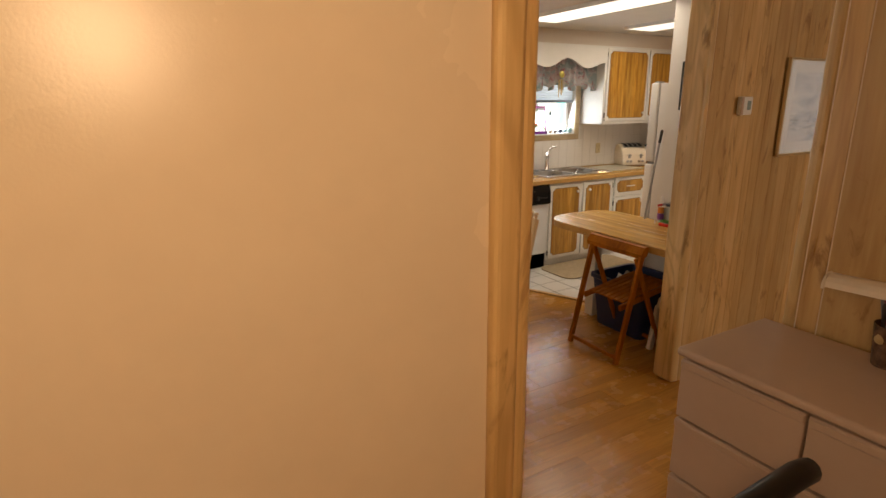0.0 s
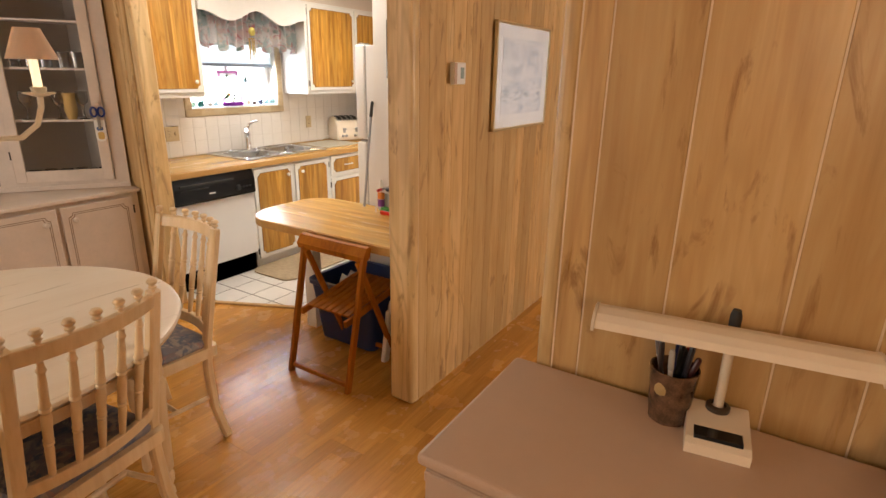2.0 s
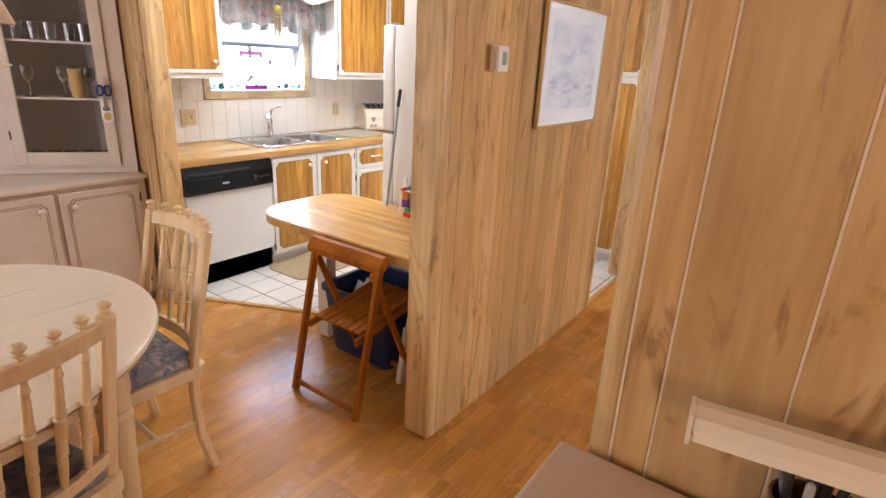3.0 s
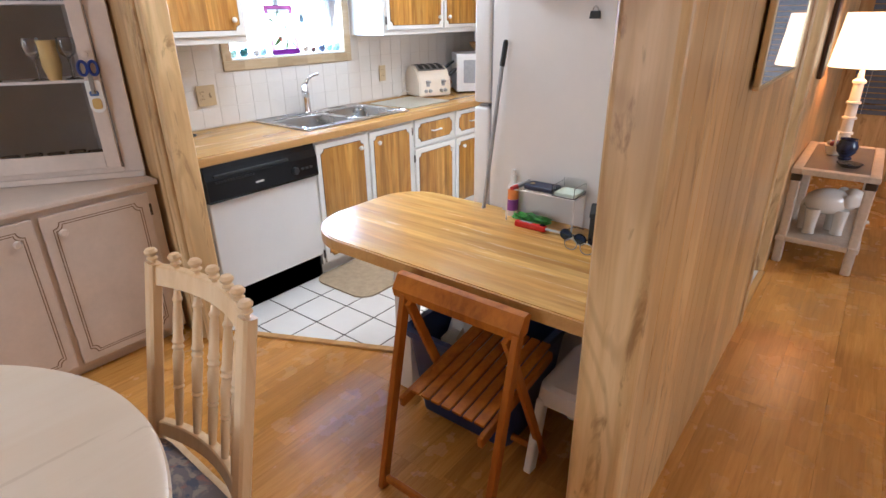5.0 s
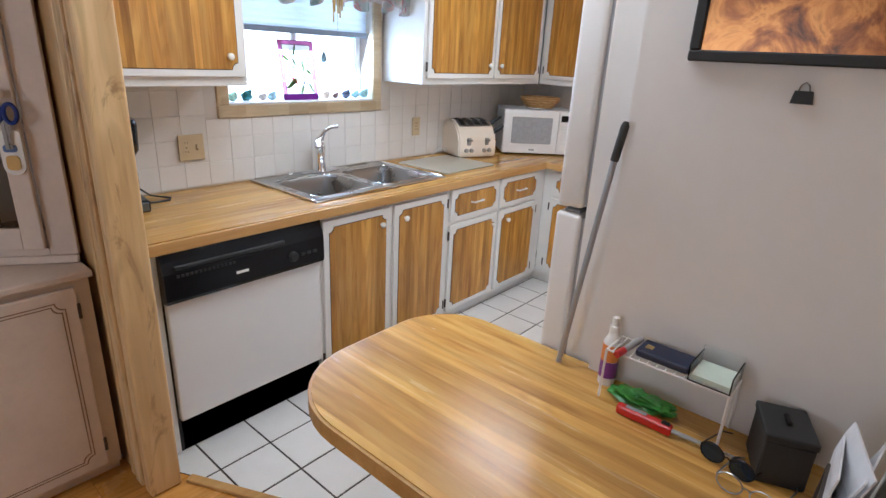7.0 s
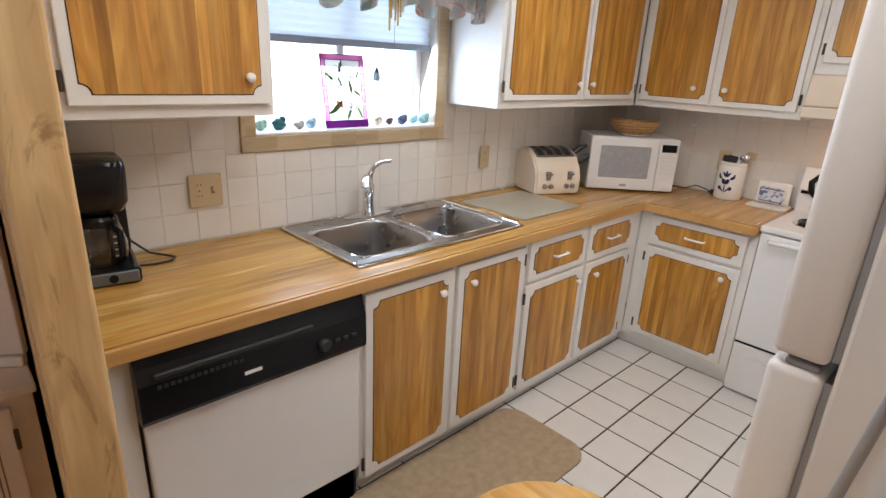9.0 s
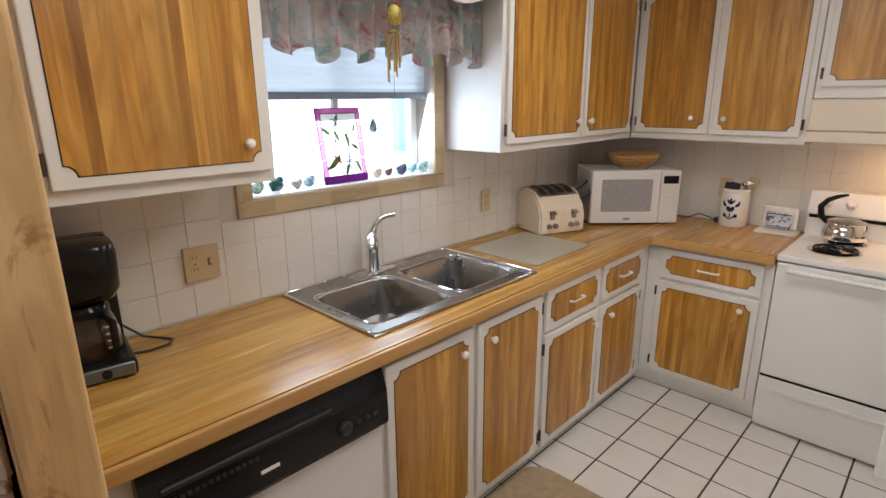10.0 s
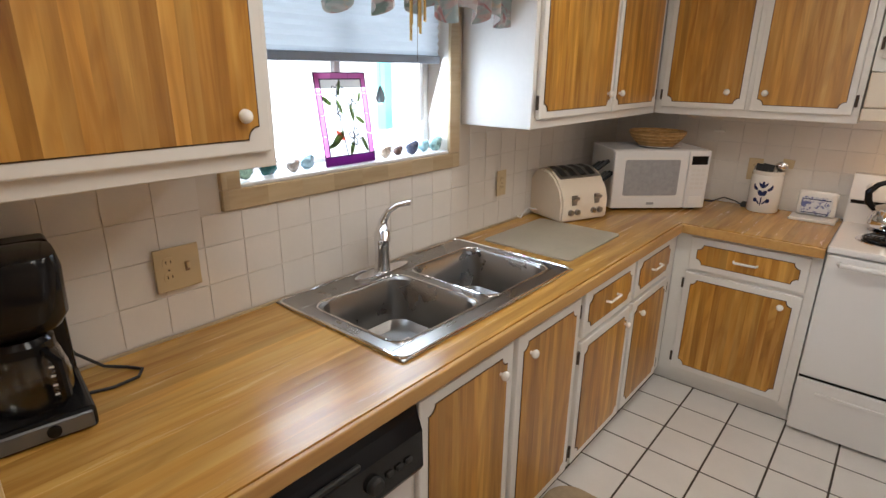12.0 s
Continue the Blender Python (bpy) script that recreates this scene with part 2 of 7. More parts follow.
M_FRIDGE = plain("textured_white_enamel", (0.72, 0.70, 0.68), 0.38, spread=0.02, bump=0.25, bscale=420)
M_STEEL = plain("brushed_stainless", (0.36, 0.35, 0.335), 0.28, 1.0, spread=0.02, scale=8)
M_CHROME = plain("chrome", (0.82, 0.82, 0.83), 0.06, 1.0, spread=0.01)
M_GREY = plain("grey_plastic", (0.30, 0.30, 0.31), 0.4, spread=0.05)
M_BEIGE = plain("beige_plastic", (0.56, 0.44, 0.26), 0.35, spread=0.03)
M_CREAMPL = plain("cream_plastic", (0.76, 0.66, 0.53), 0.3, spread=0.03)
M_GLASS = glass("clear_glass")
M_WHITEPL = plain("white_plastic", (0.80, 0.78, 0.75), 0.35, spread=0.02)

# ---- mesh helpers ----


def box(bm, x0, x1, y0, y1, z0, z1, bev=0.0, seg=2):
    m = Matrix.Translation(((x0 + x1) / 2, (y0 + y1) / 2, (z0 + z1) / 2)) @ Matrix.Diagonal((abs(x1 - x0), abs(y1 - y0), abs(z1 - z0), 1))
    g = bmesh.ops.create_cube(bm, size=1.0, matrix=m)
    if bev:
        es = list({e for v in g["verts"] for e in v.link_edges})
        bmesh.ops.bevel(bm, geom=es, offset=bev, segments=seg, profile=0.5, affect="EDGES")
    return bm


def lathe(bm, prof, at=(0, 0, 0), n=18, turn=None):
    """A turned shape from (radius, height) pairs, about z, then turned and moved."""
    t = Matrix.Translation(at) @ (turn or Matrix())
    rings = []
    for r, h in prof:
        if r < 1e-5:
            rings.append([bm.verts.new(t @ Vector((0, 0, h)))])
        else:
            rings.append([bm.verts.new(t @ Vector((r * math.cos(2 * math.pi * i / n), r * math.sin(2 * math.pi * i / n), h))) for i in range(n)])
    for a, b in zip(rings, rings[1:]):
        for i in range(n):
            j = (i + 1) % n
            q = [a[i % len(a)], a[j % len(a)], b[j % len(b)], b[i % len(b)]]
            q = [v for k, v in enumerate(q) if v not in q[:k]]
            if len(q) > 2:
                bm.faces.new(q)
    for ring, flip in ((rings[0], True), (rings[-1], False)):
        if len(ring) > 2:
            bm.faces.new(list(reversed(ring)) if flip else ring)
    return bm


def tube(bm, pts, r, n=8, caps=True):
    """A round bar along points; r a radius, or one radius a point."""
    pts = [Vector(p) for p in pts]
    rs = r if isinstance(r, (list, tuple)) else [r] * len(pts)
    rings, up = [], None
    for i, p in enumerate(pts):
        d = (pts[min(i + 1, len(pts) - 1)] - pts[max(i - 1, 0)]).normalized()
        if up is None:
            up = d.orthogonal().normalized()
        up = (up - d * up.dot(d)).normalized()
        s = d.cross(up)
        rings.append([bm.verts.new(p + rs[i] * (up * math.cos(2 * math.pi * k / n) + s * math.sin(2 * math.pi * k / n))) for k in range(n)])
    for a, b in zip(rings, rings[1:]):
        for k in range(n):
            bm.faces.new((a[k], a[(k + 1) % n], b[(k + 1) % n], b[k]))
    if caps:
        bm.faces.new(list(reversed(rings[0])))
        bm.faces.new(rings[-1])
    return bm


def bar(bm, p, q, w, d, up=(0, 0, 1), bev=0.0):
    """A square bar from p to q, w wide and d deep."""
    p, q = Vector(p), Vector(q)
    z = (q - p).normalized()
    x = Vector(up).cross(z)
    x = x.normalized() if x.length > 1e-4 else Vector((1, 0, 0))
    y = z.cross(x)
    m = Matrix((x, y, z)).transposed().to_4x4()
    m.translation = (p + q) / 2
    g = bmesh.ops.create_cube(bm, size=1.0, matrix=m @ Matrix.Diagonal((w, d, (q - p).length, 1)))
    if bev:
        bmesh.ops.bevel(bm, geom=list({e for v in g["verts"] for e in v.link_edges}), offset=bev, segments=2, profile=0.5, affect="EDGES")
    return bm


def prism(bm, poly, a, b, f):
    """A flat outline pulled from a to b; f(u, v, w) gives the place."""
    lo = [bm.verts.new(f(u, v, a)) for u, v in poly]
    hi = [bm.verts.new(f(u, v, b)) for u, v in poly]
    bm.faces.new(list(reversed(lo)))
    bm.faces.new(hi)
    for i in range(len(poly)):
        j = (i + 1) % len(poly)
        bm.faces.new((lo[i], lo[j], hi[j], hi[i]))
    bmesh.ops.recalc_face_normals(bm, faces=bm.faces[:])
    return bm


def notched(u0, u1, v0, v1, r):
    """A rectangle with hollow quarter-round corners."""
    out = []
    for cu, cv, a0 in ((u0, v0, 90), (u1, v0, 180), (u1, v1, 270), (u0, v1, 360)):
        for k in range(6):
            a = radians(a0 - 18 * k)
            out.append((cu + r * math.cos(a), cv + r * math.sin(a)))
    return out


def rounded(u0, u1, v0, v1, rs, n=6):
    """A rectangle with rounded corners; rs: one radius a corner, from (u0, v0) on."""
    out = []
    for (cu, cv, su, sv, a0), r in zip(((u0, v0, 1, 1, 180), (u1, v0, -1, 1, 270), (u1, v1, -1, -1, 0), (u0, v1, 1, -1, 90)), rs):
        for k in range(n + 1):
            a = radians(a0 + 90 * k / n)
            out.append((cu + su * r + r * math.cos(a), cv + sv * r + r * math.sin(a)))
    return out


def XY(u, v, w):
    return (u, v, w)


def XZ(u, v, w):
    return (u, w, v)


def YZ(u, v, w):
    return (w, u, v)


def part(name, bm, material, parent=None, label="", smooth=False):
    me = bpy.data.meshes.new(name)
    bm.to_mesh(me)
    bm.free()
    me.materials.append(material)
    if smooth:
        me.shade_smooth()
        me.set_sharp_from_angle(angle=radians(38))
    ob = new(name, me)
    ob.parent = parent
    return tagged(ob, label)


def thing(name, label, category, group="", at=(0, 0, 0), rz=0.0):
    ob = new(name)
    ob.matrix_world = pose(*at, 0, 0, rz)
    ob.empty_display_size = 0.1
    return tagged(ob, label, category, group)


def B():
    return bmesh.new()


def sweep_square(bm, pts, w, d):
    """A bent square bar through points, w wide along x and d deep."""
    rows = []
    for i, p in enumerate(pts):
        t = (Vector(pts[min(i + 1, len(pts) - 1)]) - Vector(pts[max(i - 1, 0)])).normalized()
        x = Vector((1, 0, 0))
        x = (x - t * x.dot(t)).normalized()
        y = t.cross(x)
        c = [(0.5, 0.32), (0.32, 0.5), (-0.32, 0.5), (-0.5, 0.32), (-0.5, -0.32), (-0.32, -0.5), (0.32, -0.5), (0.5, -0.32)]
        rows.append([bm.verts.new(Vector(p) + x * (a * w) + y * (b * d)) for a, b in c])
    for p, q in zip(rows, rows[1:]):
        for k in range(8):
            bm.faces.new((p[k], p[(k + 1) % 8], q[(k + 1) % 8], q[k]))
    bm.faces.new(rows[0][::-1])
    bm.faces.new(rows[-1])
    bmesh.ops.recalc_face_normals(bm, faces=bm.faces[:])
    return bm


def moved(bm, at):
    bmesh.ops.translate(bm, verts=bm.verts[:], vec=at)
    return bm


def structure(name, bm, material, label, parent=None, smooth=False):
    return tagged(part(name, bm, material, parent, label, smooth), label, name.split("_")[0], "", "structure")


def wp(name, bm, material, parent, label="", smooth=False):
    """A part drawn in the world's coordinates, hung under an upright thing."""
    root = parent
    while root.parent:
        root = root.parent
    return part(name, moved(bm, -root.location), material, parent, label, smooth)


M_SEAM = plain("pale_groove", (0.74, 0.60, 0.44), 0.5)

# ---- structure ----
ROOF = 2.30
X_EAST, Y_NORTH = 5.90, 4.61


def wall(name, label, x0, x1, y0, y1, material, z0=-0.02, z1=ROOF + 0.05):
    return structure(name, box(B(), x0, x1, y0, y1, z0, z1), material, label)


floor = structure("floor", box(B(), -2.6, 8.1, -2.6, 5.0, -0.15, -0.013), M_GROUT, "honey oak laminate floor in three-strip boards with white kitchen tiles")
ceiling = structure("ceiling", box(B(), -2.6, 8.1, -2.6, 5.0, ROOF, ROOF + 0.12), M_CEIL, "off-white painted ceiling with flush tube lights")

# the long outer wall, open at the kitchen window
WX0, WX1, WZ0, WZ1 = 3.365, 4.265, 1.262, 1.98
bm = B()
box(bm, 2.60, WX0, Y_NORTH, 4.76, -0.02, ROOF + 0.05)
box(bm, WX1, 8.1, Y_NORTH, 4.76, -0.02, ROOF + 0.05)
box(bm, WX0, WX1, Y_NORTH, 4.76, -0.02, WZ0)
box(bm, WX0, WX1, Y_NORTH, 4.76, WZ1, ROOF + 0.05)
wall_north = structure("wall_north", bm, M_WGROUT, "pale kitchen wall with square glazed tiles behind the worktop")
wall_dining = wall("wall_dining", "blond wood-panelled dining wall", -2.6, 2.60, 4.622, 4.76, M_PANEL)
wall_east = wall("wall_east", "off-white kitchen wall behind the cooker", X_EAST, 6.02, 1.93, 4.61, M_WALL)
# added wall with an opening behind the dining fill, out of the walk's sight
bm = B()
for a in ((-1.10, -1.0, 0.672, 2.65, -0.02, ROOF + 0.05), (-1.10, -1.0, 4.15, 4.62, -0.02, ROOF + 0.05), (-1.10, -1.0, 2.65, 4.15, -0.02, 0.90), (-1.10, -1.0, 2.65, 4.15, 2.0, ROOF + 0.05)):
    box(bm, *a)
structure("wall_window_side", bm, M_CREAM, "added plain wall with a wide opening, unseen")
wall_west = wall("wall_west", "plain cream wall behind the way in", -2.72, -2.6, -2.6, 4.7, M_CREAM)
wall_south = wall("wall_south", "plain cream back wall", -2.6, 8.1, -2.72, -2.6, M_CREAM)
wall_far = wall("wall_far", "blond panelled living room end wall", 8.0, 8.12, -2.6, 1.83, M_PANEL)
wall_dresser = wall("wall_dresser", "blond wood-panelled wall behind the dresser", 1.852, 1.940, -2.6, 0.895, M_SEAM)
wall_entry = wall("wall_entry", "cream-painted wall ending in a wood casing", -2.6, 0.372, 0.575, 0.672, M_CREAM)
wall_hall = wall("wall_hall", "blond wood-panelled partition with a framed picture", 2.556, 4.30, 1.812, 1.930, M_SEAM)
wall_living = wall("wall_living", "blond wood-panelled wall beside the lamp table", 5.12, 8.0, 1.832, 1.92, M_PANEL)
wall_fridge = wall("wall_fridge", "off-white smooth panel beside the fridge", 3.302, 3.330, 1.932, 2.650, M_WALL)
wall_stub = wall("wall_stub", "short panelled wall between hutch and kitchen", 2.562, 2.640, 3.90, 4.61, M_PANEL)


def casing(name, label, x0, x1, y0, y1, z1=ROOF - 0.002, bev=0.012):
    """An upright timber that caps the end of a wall."""
    return structure(name, box(B(), x0, x1, y0, y1, 0.001, z1, bev, 3), M_POST, label)


casing("trim_hall_end", "blond knotty wood post capping the partition", 2.514, 2.574, 1.804, 1.942, bev=0.018)
casing("trim_hall_far", "blond wood trim at the kitchen passage", 4.296, 4.345, 1.800, 1.942)
casing("trim_passage", "blond wood trim at the kitchen passage", 5.06, 5.125, 1.822, 1.930)
casing("trim_dresser_end", "blond wood trim capping the dresser wall", 1.846, 1.950, 0.880, 0.928, bev=0.018)
casing("trim_stub_end", "blond knotty wood post beside the dishwasher", 2.548, 2.655, 3.845, 3.905, bev=0.010)
casing("trim_stub_side", "blond moulding beside the hutch", 2.546, 2.566, 3.925, 3.985, bev=0.008)
casing("trim_stub_side", "blond moulding beside the hutch", 2.550, 2.566, 4.00, 4.035, bev=0.006)
# fluted casing round the end of the cream wall
casing("trim_entry", "blond fluted door casing", 0.353, 0.400, 0.556, 0.580, bev=0.010)
casing("trim_entry", "blond fluted door casing", 0.396, 0.424, 0.562, 0.600, bev=0.010)
casing("trim_entry", "blond fluted door casing", 0.412, 0.441, 0.590, 0.690, bev=0.010)
casing("trim_entry", "blond fluted door casing", 0.345, 0.414, 0.668, 0.690, bev=0.008)
casing("trim_entry", "blond fluted door casing", 0.368, 0.414, 0.578, 0.670, bev=0.0)


def panelled(parent, along, a0, a1, face, z0, z1, seed, sign, wmin=0.06, wmax=0.16, gap=0.0006, cuts=()):
    """Upright grooved boards on a wall; face: where the wall's surface is; sign: which way they stand proud."""
    rnd = random.Random(seed)
    a = a0
    while a < a1 - 0.01:
        w = min(rnd.uniform(wmin, wmax), a1 - a)
        ahead = [c for c in cuts if c > a + 0.02]
        if ahead and ahead[0] - a < wmax + 0.1:
            w = ahead[0] - a
        if a1 - a - w < 0.03:
            w = a1 - a
        bm = B()
        lo, hi = sorted((face - sign * 0.004, face + sign * 0.0022))
        if along == "x":
            box(bm, a + gap, a + w - gap, lo, hi, z0, z1, 0.0014, 1)
        else:
            box(bm, lo, hi, a + gap, a + w - gap, z0, z1, 0.0014, 1)
        part("plank", bm, M_PANEL, parent)
        a += w


# soffit and wavy valance board over the window
soffit = structure("trim_soffit", box(B(), 2.66, X_EAST - 0.002, 4.30, Y_NORTH - 0.002, 2.165, ROOF - 0.002), M_SOFFIT, "beige soffit above the wall cabinets")
structure("trim_soffit", box(B(), 5.58, X_EAST - 0.002, 2.0, 4.296, 2.165, ROOF - 0.002), M_SOFFIT, "beige soffit above the wall cabinets")
poly = [(3.285, 2.160), (4.355, 2.160)]
for k in range(41):
    u = 4.355 - 1.07 * k / 40
    s = (u - 3.82) / 0.535
    poly.append((u, 1.985 + 0.045 * math.cos(s * math.pi * 2.0) * (1 - 0.35 * abs(s)) - 0.02 * abs(s)))
structure("trim_valance_board", prism(B(), poly, 4.262, 4.282, XZ), M_WHITE, "white scalloped valance board between the wall cabinets")

# window: wood-look trim, frame, sill, sashes, glass
win = tagged(structure("window_1", box(B(), WX0, WX1, 4.735, 4.755, WZ0, WZ0 + 0.03, 0.003, 1), M_ENAMEL, "white-framed kitchen window with wood-look trim"), "", "window")
for a in ((3.305, 4.328, 4.596, 4.625, 1.203, WZ0), (3.305, WX0, 4.596, 4.625, WZ0, 2.04), (WX1, 4.328, 4.596, 4.625, WZ0, 2.04), (WX0, WX1, 4.596, 4.625, WZ1, 2.04)):
    part("window_trim", box(B(), *a, 0.003, 1), M_TRIM, win)
part("window_sill", box(B(), WX0 + 0.001, WX1 - 0.001, 4.600, 4.735, WZ0 - 0.0, WZ0 + 0.012, 0.003, 1), M_ENAMEL, win, "white painted sill")
for a in ((WX0, WX0 + 0.03), (WX1 - 0.03, WX1), (3.80, 3.828)):
    part("window_frame", box(B(), a[0], a[1], 4.712, 4.735, WZ0 + 0.031, WZ1, 0.003, 1), M_ENAMEL, win)
for a in ((WX0 + 0.03, 3.80), (3.828, WX1 - 0.03)):
    g = part("pane", box(B(), a[0], a[1], 4.722, 4.726, WZ0 + 0.031, WZ1), M_GLASS, win)
    g.visible_shadow = False

# added glowing white sheet that stands for the bright yard outside the window
M_YARD = glow("outdoor_glow", (1.0, 1.0, 1.0), 3.2)
structure("backdrop", box(B(), 0.5, 7.5, 7.6, 7.65, -0.5, 4.5), M_YARD, "glowing white backdrop standing for the bright outdoors")
# daylight on the teal post is put in as emission
structure("backdrop_post", box(B(), 5.83, 5.91, 6.6, 6.7, -0.5, 4.5), glow("teal_post_glow", (0.42, 0.92, 0.90), 1.5), "pale teal porch post with daylight added as glow")
structure("ground", box(B(), -60, 60, 4.9, 80, -0.8, -0.6), plain("dry_ground", (0.4, 0.37, 0.3), 0.9), "pale ground outside")

# ceiling lights
for cx, cy in ((3.13, 3.27), (4.38, 3.30)):
    cl = thing("ceiling_light", "flush white tube light with a frosted lens", "ceiling light", "kitchen tube lights", (cx, cy, ROOF))
    part("frame", box(box(box(box(B(), -0.19, 0.19, -0.62, -0.60, -0.030, 0), -0.19, 0.19, 0.60, 0.62, -0.030, 0), -0.19, -0.175, -0.60, 0.60, -0.030, 0), 0.175, 0.19, -0.60, 0.60, -0.030, 0), M_ENAMEL, cl)
    part("diffuser", box(B(), -0.175, 0.175, -0.60, 0.60, -0.026, -0.014), glow("frosted_lens", (1.0, 0.95, 0.86), 2.6), cl, "glowing frosted lens")

# ---- kitchen cabinets ----


def knob(at, axis, parent, r=0.015):
    """A round white knob; axis: the way it stands out."""
    turn = {"-y": Matrix.Rotation(radians(90), 4, "X"), "-x": Matrix.Rotation(radians(-90), 4, "Y")}[axis]
    prof = [(0.006, -0.001), (0.006, 0.008), (r * 0.8, 0.011), (r, 0.017), (r * 0.92, 0.023), (r * 0.55, 0.028), (0, 0.029)]
    return wp("knob", lathe(B(), prof, at, 14, turn), M_KNOB, parent, "round white ceramic knob", True)


def front(name, parent, axis, u0, u1, v0, v1, w, inlay, knob_at=None, pull=False, hinges=None, margin=0.034, r=0.026, frame_mat=None):
    """A cabinet front: white slab, routed line, wood inlay with hollow corners, knob or pull, hinges."""
    f = XZ if axis == "-y" else YZ
    bm = B()
    if axis == "-y":
        box(bm, u0, u1, w, w + 0.019, v0, v1, 0.004, 2)
    else:
        box(bm, w, w + 0.019, u0, u1, v0, v1, 0.004, 2)
    d = wp(name, bm, frame_mat or M_WHITE, parent)
    wp("routed_line", prism(B(), notched(u0 + margin - 0.003, u1 - margin + 0.003, v0 + margin - 0.003, v1 - margin + 0.003, r), w - 0.0012, w + 0.001, f), M_LINE, d)
    wp("inlay", prism(B(), notched(u0 + margin, u1 - margin, v0 + margin, v1 - margin, r), w - 0.0028, w + 0.001, f), inlay, d, "honey-coloured wood-grain inlay")
    if knob_at:
        at = (knob_at[0], w - 0.002, knob_at[1]) if axis == "-y" else (w - 0.002, knob_at[0], knob_at[1])
        knob(at, axis, d)
    if pull:
        cu, cv = (u0 + u1) / 2, (v0 + v1) / 2
        bm = B()
        pts = [(cu - 0.05, w - 0.003), (cu - 0.046, w - 0.022), (cu + 0.046, w - 0.022), (cu + 0.05, w - 0.003)]
        tube(bm, [((a, b, cv) if axis == "-y" else (b, a, cv)) for a, b in pts], 0.0055, 8)
        wp("pull", bm, M_KNOB, d, "white bar pull", True)
    if hinges is not None:
        for v in (v0 + 0.06, v1 - 0.06):
            bm = B()
            at = (hinges, w + 0.006, v - 0.025) if axis == "-y" else (w + 0.006, hinges, v - 0.025)
            lathe(bm, [(0.006, 0), (0.006, 0.05)], at, 8)
            wp("hinge", bm, M_HINGE, d, "dark bronze hinge", True)
    return d


YF, YD = 3.990, 3.972      # face frame and door faces of the base run
XF, XD = 5.305, 5.287


def carcass(name, label, at, group="base cabinets"):
    return thing(name, label, "cabinet", group, at)


# sink base
c = carcass("base_cabinet", "white base cabinet with two honey wood-inlay doors under the sink", (3.83, 4.3, 0))
wp("face_frame", box(B(), 3.396, 4.262, YF, 4.03, 0.08, 0.846), M_WHITE, c)
wp("body", box(B(), 3.396, 4.262, 4.031, 4.60, 0.08, 0.68), M_WHITE, c)
wp("toe_kick", box(B(), 3.396, 4.262, 4.035, 4.05, 0.004, 0.08), M_WHITE, c)
front("door", c, "-y", 3.412, 3.820, 0.092, 0.826, YD, M_INLAY, (3.752, 0.750), hinges=3.405)
front("door", c, "-y", 3.846, 4.250, 0.092, 0.826, YD, M_INLAY, (3.915, 0.752), hinges=4.257)
# drawer base
c = carcass("base_cabinet", "white base cabinet with two drawers over two wood-inlay doors", (4.78, 4.3, 0))
wp("face_frame", box(B(), 4.264, 5.303, YF, 4.03, 0.08, 0.846), M_WHITE, c)
wp("body", box(B(), 4.345, 5.303, 4.031, 4.60, 0.08, 0.846), M_WHITE, c)
wp("side_panel", box(B(), 4.264, 4.344, 4.031, 4.60, 0.08, 0.68), M_WHITE, c)
wp("toe_kick", box(B(), 4.264, 5.36, 4.035, 4.05, 0.004, 0.08), M_WHITE, c)
for u0, u1, ku in ((4.285, 4.735, 4.685), (4.762, 5.195, 4.845)):
    front("drawer", c, "-y", u0, u1, 0.650, 0.838, YD, M_INLAY, pull=True)
    front("door", c, "-y", u0, u1, 0.095, 0.632, YD, M_INLAY, (ku, 0.565), hinges=u0 - 0.006 if ku > 4.68 and ku < 4.75 else u1 + 0.006)
# corner base beside the cooker
c = carcass("base_cabinet", "white base cabinet with wood-inlay drawer and door beside the cooker", (5.6, 3.7, 0))
wp("body", box(B(), XF, 5.895, 3.386, YF - 0.002, 0.08, 0.846), M_WHITE, c)
wp("toe_kick", box(B(), 5.35, 5.37, 3.386, 4.03, 0.004, 0.08), M_WHITE, c)
front("drawer", c, "-x", 3.425, 3.915, 0.664, 0.826, XD, M_INLAY_Y, pull=True)
front("door", c, "-x", 3.425, 3.922, 0.115, 0.645, XD, M_INLAY_Y, (3.500, 0.583), hinges=3.928)

# worktop, with the sink's cut-out
wt = thing("worktop", "butcher-block patterned laminate worktop with a wood edge", "worktop", "", (3.9, 4.3, 0.848))


def slab(xs, ys, keep, z0, z1):
    """One board cut on a grid: keep(i, j) says which cells it has."""
    bm = B()
    vs = {}

    def V(i, j, z):
        if (i, j, z) not in vs:
            vs[(i, j, z)] = bm.verts.new((xs[i], ys[j], z))
        return vs[(i, j, z)]

    cells = [(i, j) for i in range(len(xs) - 1) for j in range(len(ys) - 1) if keep(i, j)]
    for i, j in cells:
        c = ((i, j), (i + 1, j), (i + 1, j + 1), (i, j + 1))
        bm.faces.new([V(*p, z1) for p in c])
        bm.faces.new([V(*p, z0) for p in reversed(c)])
        for k, nb in enumerate(((i, j - 1), (i + 1, j), (i, j + 1), (i - 1, j))):
            if nb not in cells:
                p, q = c[k], c[(k + 1) % 4]
                bm.faces.new((V(*p, z0), V(*q, z0), V(*q, z1), V(*p, z1)))
    return bm


bm = slab((2.662, 3.460, 4.312, 5.262, 5.897), (3.384, 3.970, 4.070, 4.578, 4.606), lambda i, j: (j > 0 or i == 3) and not (i == 1 and j == 2), 0.850, 0.890)
wp("top", bm, M_COUNTER, wt)
